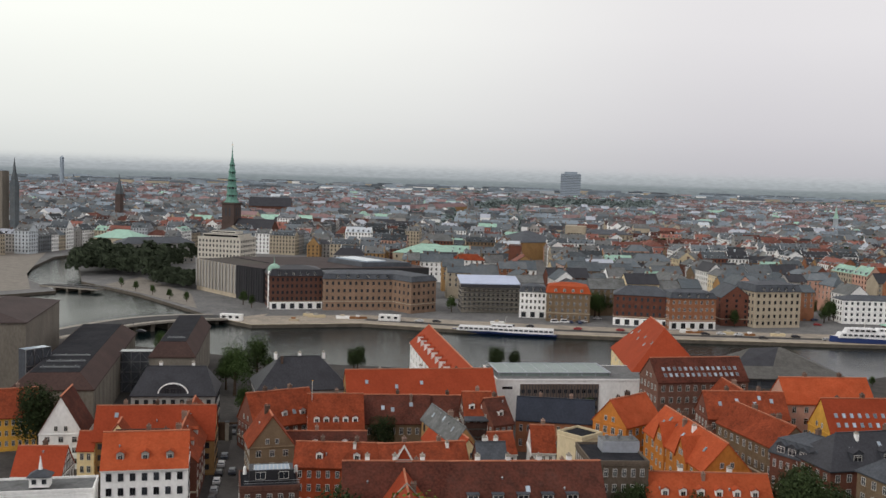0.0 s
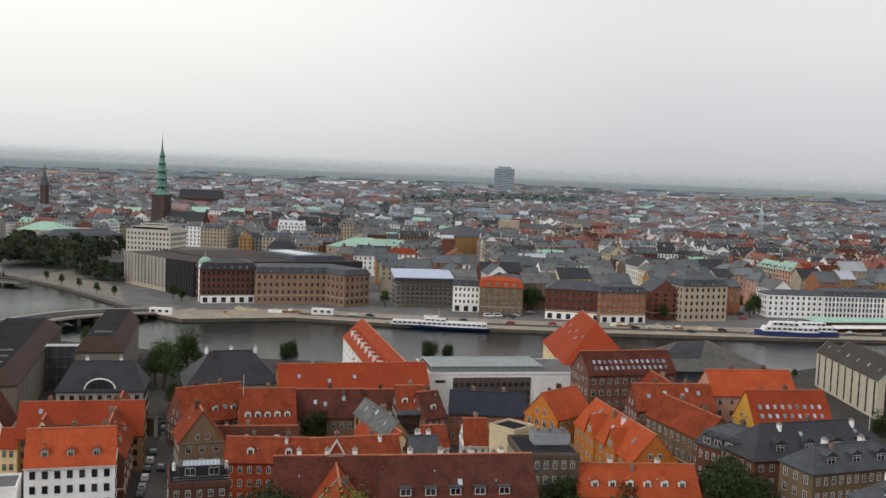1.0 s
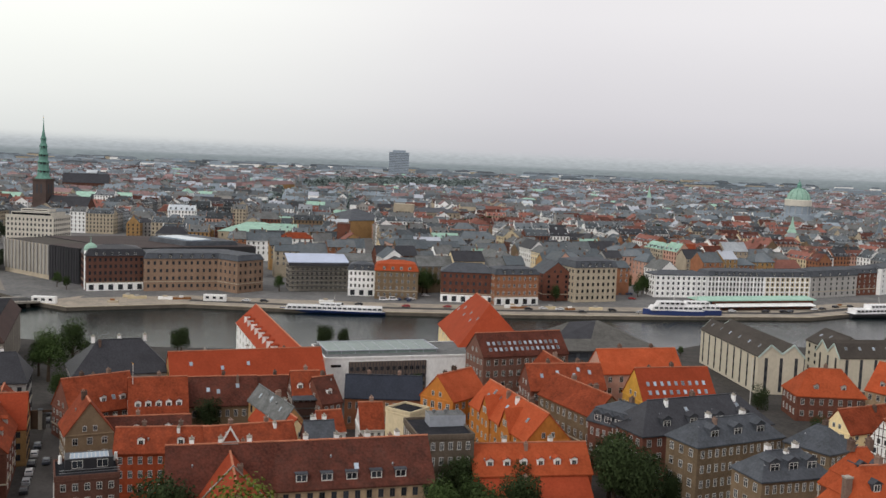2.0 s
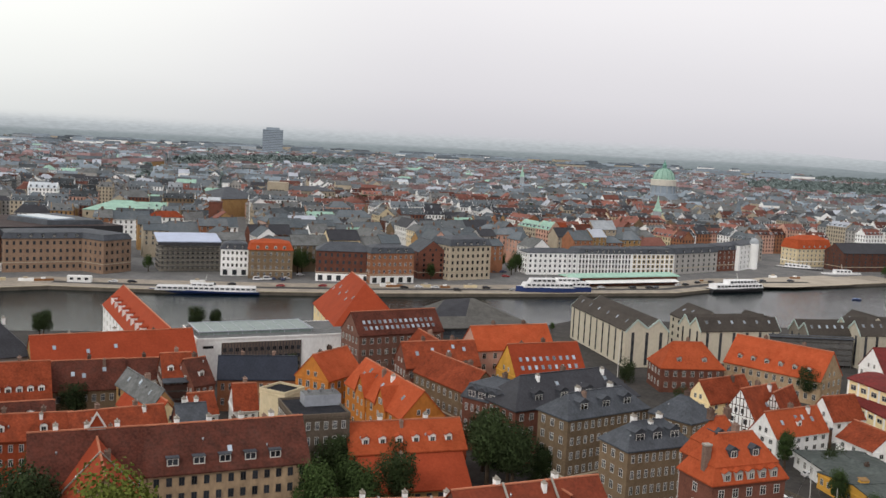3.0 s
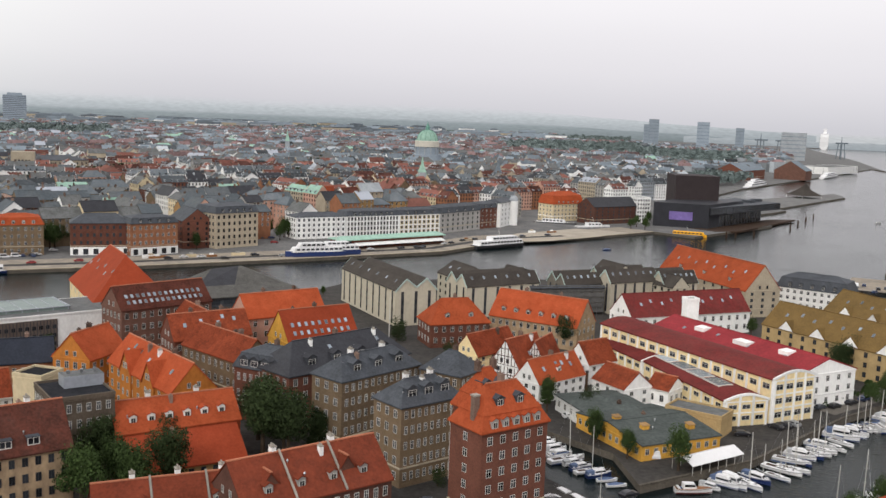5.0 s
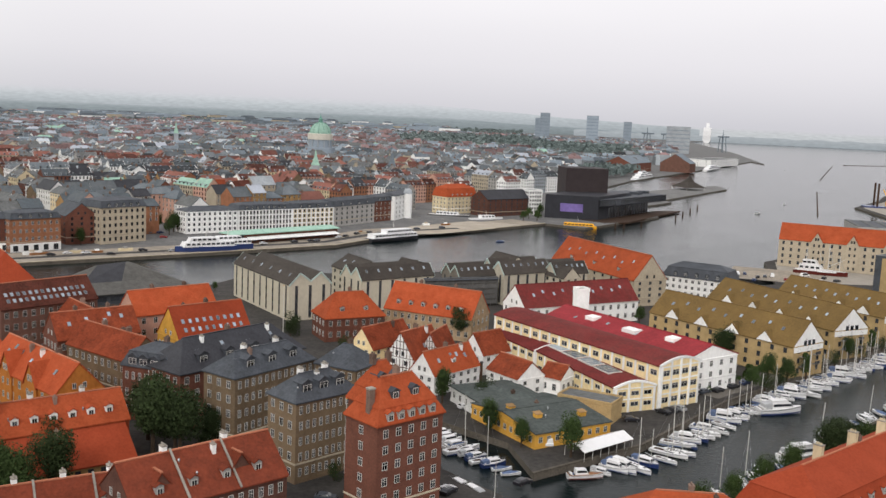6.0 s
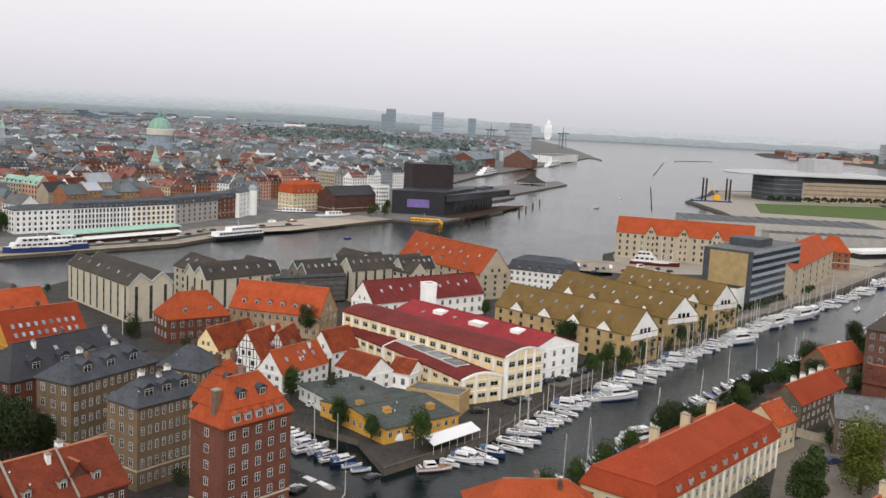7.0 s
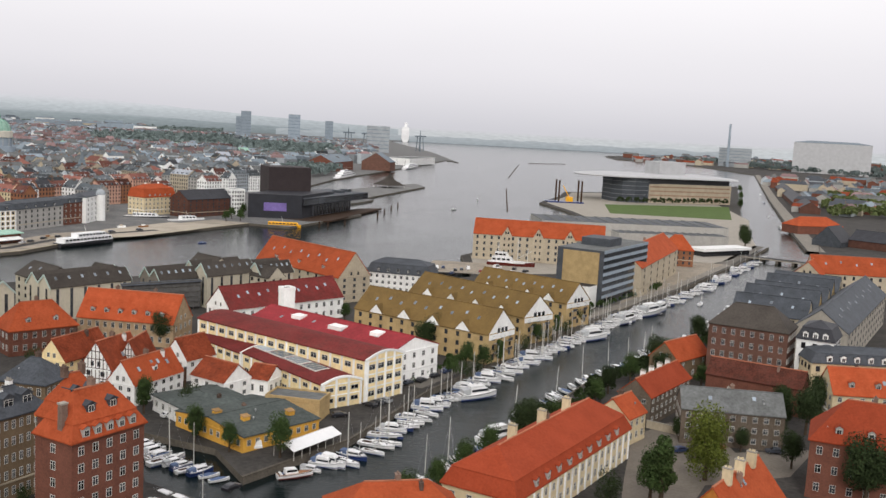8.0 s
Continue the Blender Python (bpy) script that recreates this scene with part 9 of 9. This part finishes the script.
    P = lambda a, b, c: tuple(m @ Vector((a, b, c)))
    wm, rm = M[wallm], M[roofm]
    for s in (-1, 1):
        geo.face([P(-x, s * y, 0), P(x, s * y, 0), P(x, s * y, eave), P(-x, s * y, eave)], wm)
        if hip:
            geo.face([P(s * x, -y, 0), P(s * x, y, 0), P(s * x, y, eave), P(s * x, -y, eave)], wm)
        else:
            geo.face([P(s * x, -y, 0), P(s * x, y, 0), P(s * x, y, eave), P(s * x, 0, ridge), P(s * x, -y, eave)], wm)
    r = max(x - y * 0.8, 0.3) if hip else x + 0.1
    for s in (-1, 1):
        geo.face([P(-x - o, s * (y + o), eave - 0.1), P(x + o, s * (y + o), eave - 0.1), P(r, 0, ridge + 0.15), P(-r, 0, ridge + 0.15)], rm)
        if hip:
            geo.face([P(s * (x + o), -y - o, eave - 0.1), P(s * (x + o), y + o, eave - 0.1), P(s * r, 0, ridge + 0.15)], rm)
    if windows and not hip:
        k = (ridge - eave) / y
        side = -1 if (m.to_3x3() @ Vector((0, -1, 0))).dot(m.translation) < 0 else 1
        for i in range(int(L / 4.5)):
            u = (i + .5) / int(L / 4.5) * L - x
            ya, yb, z0 = side * (y - .5), side * (y - 3.0), eave + .5 * k
            q = [P(u - .7, ya, z0), P(u + .7, ya, z0), P(u + .7, ya, z0 + 1.7), P(u - .7, ya, z0 + 1.7)]
            back = [P(u - .7, yb, z0 + 2.0), P(u + .7, yb, z0 + 2.0)]
            geo.face(q, M["palewall"])
            geo.face([q[3], q[2], back[1], back[0]], rm)
            geo.face([q[0], q[3], back[0]], M["palewall"])
            geo.face([q[1], q[2], back[1]], M["palewall"])
            e = side * .04
            geo.face([P(u - .5, ya + e, z0 + .3), P(u + .5, ya + e, z0 + .3), P(u + .5, ya + e, z0 + 1.4), P(u - .5, ya + e, z0 + 1.4)], M["glass"])
        for s in (-1, 1):
            geo.face([P(s * (x - .1), -y, eave), P(s * (x - .1), 0, ridge + .55), P(s * (x - .1), y, eave), P(s * (x - .5), y, eave), P(s * (x - .5), 0, ridge + .55), P(s * (x - .5), -y, eave)], wm)
    c = rng.uniform(-0.35, 0.35) * L
    geo.prism([P(c - .5, -.8, 0)[:2], P(c + .5, -.8, 0)[:2], P(c + .5, .8, 0)[:2], P(c - .5, .8, 0)[:2]], ridge - 1, ridge + 1.4, M["chimneybrick" if rng.random() < .8 else "palewall"])
    if windows:
        sh = (eave - 1) / max(2, round(eave / 3.3))
        for q, length in ((pose(0, -y, 0), L), (pose(0, y, 0, 0, 0, 180), L), (pose(x, 0, 0, 0, 0, 90), W), (pose(-x, 0, 0, 0, 0, -90), W)):
            mm = m @ q
            if (mm.to_3x3() @ Vector((0, -1, 0))).dot(mm.translation) > 0:
                continue
            n = max(1, int(length / 2.7))
            for fl in range(int((eave - 1) / sh + .5)):
                for i in range(n):
                    u = (i + .5) / n * length - length / 2
                    z = 1 + fl * sh + sh * 0.2
                    geo.face([tuple(mm @ Vector(p)) for p in ((u - .55, -.05, z), (u + .55, -.05, z), (u + .55, -.05, z + sh * .58), (u - .55, -.05, z + sh * .58))], M["glass"])


def town_house(m, L, W, eave, ridge, wallm, roofm, hip):
    g = Geo()
    top = thing("town_house", m, {"white": "white", "cream": "cream", "ochre": "ochre", "brick": "red brick", "brown": "brown brick", "grey": "grey", "stone": "beige stone", "orangebrick": "orange brick", "pink": "pink", "palewall": "pale grey"}[wallm] + " town house with " + {"tile": "red tiled", "tilebrown": "brown tiled", "hazetile": "haze-pale tiled", "oldslate": "pale slate", "towntile": "haze-muted red tiled", "townslate": "haze-blue slate", "hazesheet": "pale metal", "zinc": "pale zinc", "palewall": "pale grey", "tileorange": "orange tiled", "slate": "grey slate", "darkslate": "black slate", "felt": "grey flat", "copper": "green copper"}[roofm] + " roof", "house", "old town houses")
    part("wall", wall_geo(L, W, eave, ridge, "h" if hip else "g", wallm), top)
    part("roof", roof_geo(L, W, eave, ridge, "h" if hip else "g", roofm, wallm), top)
    part("chimney", chimney_mesh("chimney"), top, m=pose(L * 0.25, 0.4, ridge - 0.6))
    sh = (eave - 1) / max(2, round(eave / 3.3))
    for q, length in ((pose(0, -W / 2, 0), L), (pose(0, W / 2, 0, 0, 0, 180), L)):
        mm = m @ q
        if (mm.to_3x3() @ Vector((0, -1, 0))).dot(mm.translation) > 0:
            continue
        n = max(1, int(length / 3.2))
        row = [pose((i + .5) / n * length - length / 2, -.02, 1 + fl * sh + .5) for fl in range(max(0, int((eave - 1) / sh + .5) - 3), int((eave - 1) / sh + .5)) for i in range(n)]
        tagged(part("glazing", many(window_mesh(1.2, 1.9, "cross"), row), top, m=q), kind="stuff")
    return top


KEEP = []  # plots of the landmarks: x, y, radius


def plan_town():
    """Perimeter blocks on a slightly turned grid; each plot gives a pose, sizes and colours."""
    plots = []
    for a in range(-45, 60):
        for b in range(-10, 75):
            turn = 37 + 9 * math.sin(a * 0.35) + 7 * math.cos(b * 0.4)
            u, v = a * 98 + rng.uniform(-8, 8), b * 78 + rng.uniform(-7, 7)
            c, s = math.cos(radians(37)), math.sin(radians(37))
            x, y = -400 + u * c - v * s, 330 + u * s + v * c
            d, br = math.hypot(x, y), math.degrees(math.atan2(x, y))
            if not (-68 < br < 14 and d < 3200) or not inside(x, y, CITY):
                continue
            if any(inside(x, y, q) for q in PARKS) or noise.noise((x / 420, y / 420, 3.1)) > 0.50 and d > 900:
                continue
            red = 0.20 + 0.8 * noise.noise((x / 300, y / 300, 0.7)) + (0.25 if -18 < br < 2 and d < 1100 else 0) - (0.32 if br < -18 and d < 900 else 0)
            bu, bv = rng.uniform(74, 86), rng.uniform(56, 66)
            for side in range(4):
                length = bu if side % 2 == 0 else bv - 24
                off = (bv if side % 2 == 0 else bu) / 2 - 6
                ang = turn + 90 * side
                pos = -length / 2
                while pos < length / 2 - 5:
                    L = min(rng.uniform(11, 25), length / 2 - pos)
                    if length / 2 - pos - L < 8:
                        L = length / 2 - pos
                    mid = pos + L / 2
                    px = x + mid * math.cos(radians(ang)) + off * math.sin(radians(ang))
                    py = y + mid * math.sin(radians(ang)) - off * math.cos(radians(ang))
                    pos += L
                    if any((px - kx) ** 2 + (py - ky) ** 2 < kr * kr for kx, ky, kr in KEEP) or not inside(px, py, CITY):
                        continue
                    eave = rng.choice((13, 14, 15, 15, 16, 16, 17, 18, 19))
                    r = rng.random()
                    # Roof materials get paler and bluer with distance, carrying painted haze.
                    roofm = rng.choice(("tile", "tilebrown", "towntile", "towntile") if d < 750 else ("towntile",) if d < 1150 else ("hazetile",)) if r < red else rng.choice(("townslate", "townslate", "townslate", "darkslate", "felt") if d < 1150 else ("townslate", "oldslate", "oldslate", "felt") if d < 1700 else ("oldslate", "oldslate", "hazesheet", "hazetile"))
                    if rng.random() < 0.012:
                        roofm = "copper"
                    if rng.random() < 0.035 and d > 620:
                        roofm, eave = rng.choice(("zinc", "palewall", "felt")), eave + 3
                    # Walls beyond 900 m mostly take the haze-pale colours too.
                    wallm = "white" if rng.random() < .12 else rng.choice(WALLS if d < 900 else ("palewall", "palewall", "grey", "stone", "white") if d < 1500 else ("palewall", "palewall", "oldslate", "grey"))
                    plots.append((d, pose(px, py, 0, 0, 0, ang), L, rng.uniform(10.5, 13), eave, eave + rng.uniform(3, 5.5), wallm, roofm, rng.random() < 0.25))
    plots.sort(key=lambda p: p[0])
    return plots


KEEP += [(-411, 359, 21), (-385, 388, 30), (-366, 401, 21), (-335, 435, 22), (-306, 437, 14), (-286, 441, 18), (-252, 459, 21), (-231, 469, 19), (-223, 502, 16), (-207, 513, 20), (-172, 570, 23), (-147, 593, 25), (-122, 617, 22), (-102, 646, 28), (-85, 677, 18), (-76, 697, 23), (-36, 756, 28), (2, 757, 34), (24, 772, 12), (-579, 441, 23), (-525, 872, 32), (-501, 574, 30), (-747, 459, 24), (-908, 778, 36), (-406, 557, 13), (-535, 752, 31), (-661, 434, 34), (-1126, 934, 36), (-20, 1038, 33), (-942, 971, 36), (-1176, 1351, 143), (-222, 2055, 35), (-20, 1045, 33)]
KEEP += [(-650, 430, 135), (-560, 400, 60), (-470, 420, 90), (-772, 593, 28), (-238, 1278, 20), (-45, 700, 25)]
plots = plan_town()
for d, m, L, W, eave, ridge, wallm, roofm, hip in plots[:85]:
    town_house(m, L, W, eave, ridge, wallm, roofm, hip)
mid_town, far_town = Geo(), Geo()
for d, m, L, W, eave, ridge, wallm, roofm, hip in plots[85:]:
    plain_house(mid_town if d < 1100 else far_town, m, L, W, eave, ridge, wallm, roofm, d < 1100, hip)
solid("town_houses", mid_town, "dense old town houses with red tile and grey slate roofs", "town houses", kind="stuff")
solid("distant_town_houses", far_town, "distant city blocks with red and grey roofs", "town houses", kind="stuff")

for ring, n, lo, hi in ((EAST, 110, 6, 11), (NORTH_EAST, 300, 6, 14)):
    xs, ys = [p[0] for p in ring], [p[1] for p in ring]
    k = 0
    while k < n:
        x, y = er.uniform(min(xs), max(xs)), er.uniform(min(ys), max(ys))
        if not inside(x, y, ring):
            continue
        k += 1
        e = er.uniform(lo, hi)
        plain_house(east, pose(x, y, 0, 0, 0, er.choice((48, 138)) + er.uniform(-5, 5)), er.uniform(18, 55), er.uniform(10, 18), e, e + er.uniform(3, 6), er.choice(("brick", "palewall", "stone", "grey")), er.choice(("hazetile", "tile", "oldslate", "slate", "felt")), False, er.random() < .3)
solid("island_sheds", east, "low brick sheds and barracks on the eastern islands", "sheds", kind="stuff")

hz = random.Random(8)
suburb = Geo()
# Suburb roofs and walls mostly use the colours with haze mixed in.
for i in range(3400):
    b, d = hz.uniform(-74, -3), hz.uniform(3050, 4750)
    x, y = polar(b, d)
    if y < 700 or noise.noise((x / 500, y / 500, 7.7)) > 0.2:
        continue
    if hz.random() < .12:
        big = hz.uniform(40, 110)
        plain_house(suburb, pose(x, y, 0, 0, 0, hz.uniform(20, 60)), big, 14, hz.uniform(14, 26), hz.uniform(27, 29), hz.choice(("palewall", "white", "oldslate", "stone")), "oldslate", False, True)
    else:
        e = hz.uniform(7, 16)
        plain_house(suburb, pose(x, y, 0, 0, 0, hz.choice((35, 125)) + hz.uniform(-12, 12)), hz.uniform(16, 60), 12, e, e + hz.uniform(3, 5), hz.choice(("palewall", "palewall", "grey", "stone")), hz.choice(("hazetile", "oldslate", "oldslate", "hazesheet")), False, hz.random() < .3)
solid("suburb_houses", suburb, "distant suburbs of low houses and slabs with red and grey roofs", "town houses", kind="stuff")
woods("suburb_trees", [(x, y, hz.uniform(12, 20)) for x, y in (polar(hz.uniform(-70, -1), hz.uniform(1250, 3300)) for i in range(3500)) if noise.noise((x / 330, y / 330, 5.2)) > 0.22] + [(x, y, hz.uniform(10, 18)) for x, y in (polar(hz.uniform(-75, 1), hz.uniform(3000, 4750)) for i in range(3500)) if noise.noise((x / 500, y / 500, 7.7)) > 0.02], "haze-pale trees among distant suburbs", 9, leaf="fargreen")

# ---- distance: low sheets of woods and sea, glowing in haze colours, at the horizon ----
def rise(name, radius, b0, b1, low, high, colour, seed, label, bumps=0.35, above=(0.62, 0.625, 0.635), fade=0.5, taper=1):
    g, n = Geo(), 90
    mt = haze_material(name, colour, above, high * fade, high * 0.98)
    hs = []
    for i in range(n + 1):
        b = radians(b0 + (b1 - b0) * i / n)
        r = random.Random(seed * 1000 + i)
        h = high * (1 - bumps * 0.5 + bumps * noise.noise((i * 0.21, seed, 0.3))) + r.uniform(-1, 1) * high * 0.03
        h *= min(1, .38 + (n - i) / taper)
        hs.append((radius * math.sin(b), radius * math.cos(b), h))
    for p, q in zip(hs, hs[1:]):
        g.face([(p[0], p[1], low), (q[0], q[1], low), (q[0], q[1], q[2]), (p[0], p[1], p[2])], mt)
    solid(name, g, label, "backdrop", kind="structure")


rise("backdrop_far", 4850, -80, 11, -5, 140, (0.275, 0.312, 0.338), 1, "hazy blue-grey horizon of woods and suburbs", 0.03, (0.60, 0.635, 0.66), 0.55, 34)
rise("backdrop_woods", 4790, -80, 9, -5, 62, (0.21, 0.245, 0.258), 7, "grey-green wooded band in painted haze before the horizon", 0.14, (0.31, 0.35, 0.37), 0.66, 24)
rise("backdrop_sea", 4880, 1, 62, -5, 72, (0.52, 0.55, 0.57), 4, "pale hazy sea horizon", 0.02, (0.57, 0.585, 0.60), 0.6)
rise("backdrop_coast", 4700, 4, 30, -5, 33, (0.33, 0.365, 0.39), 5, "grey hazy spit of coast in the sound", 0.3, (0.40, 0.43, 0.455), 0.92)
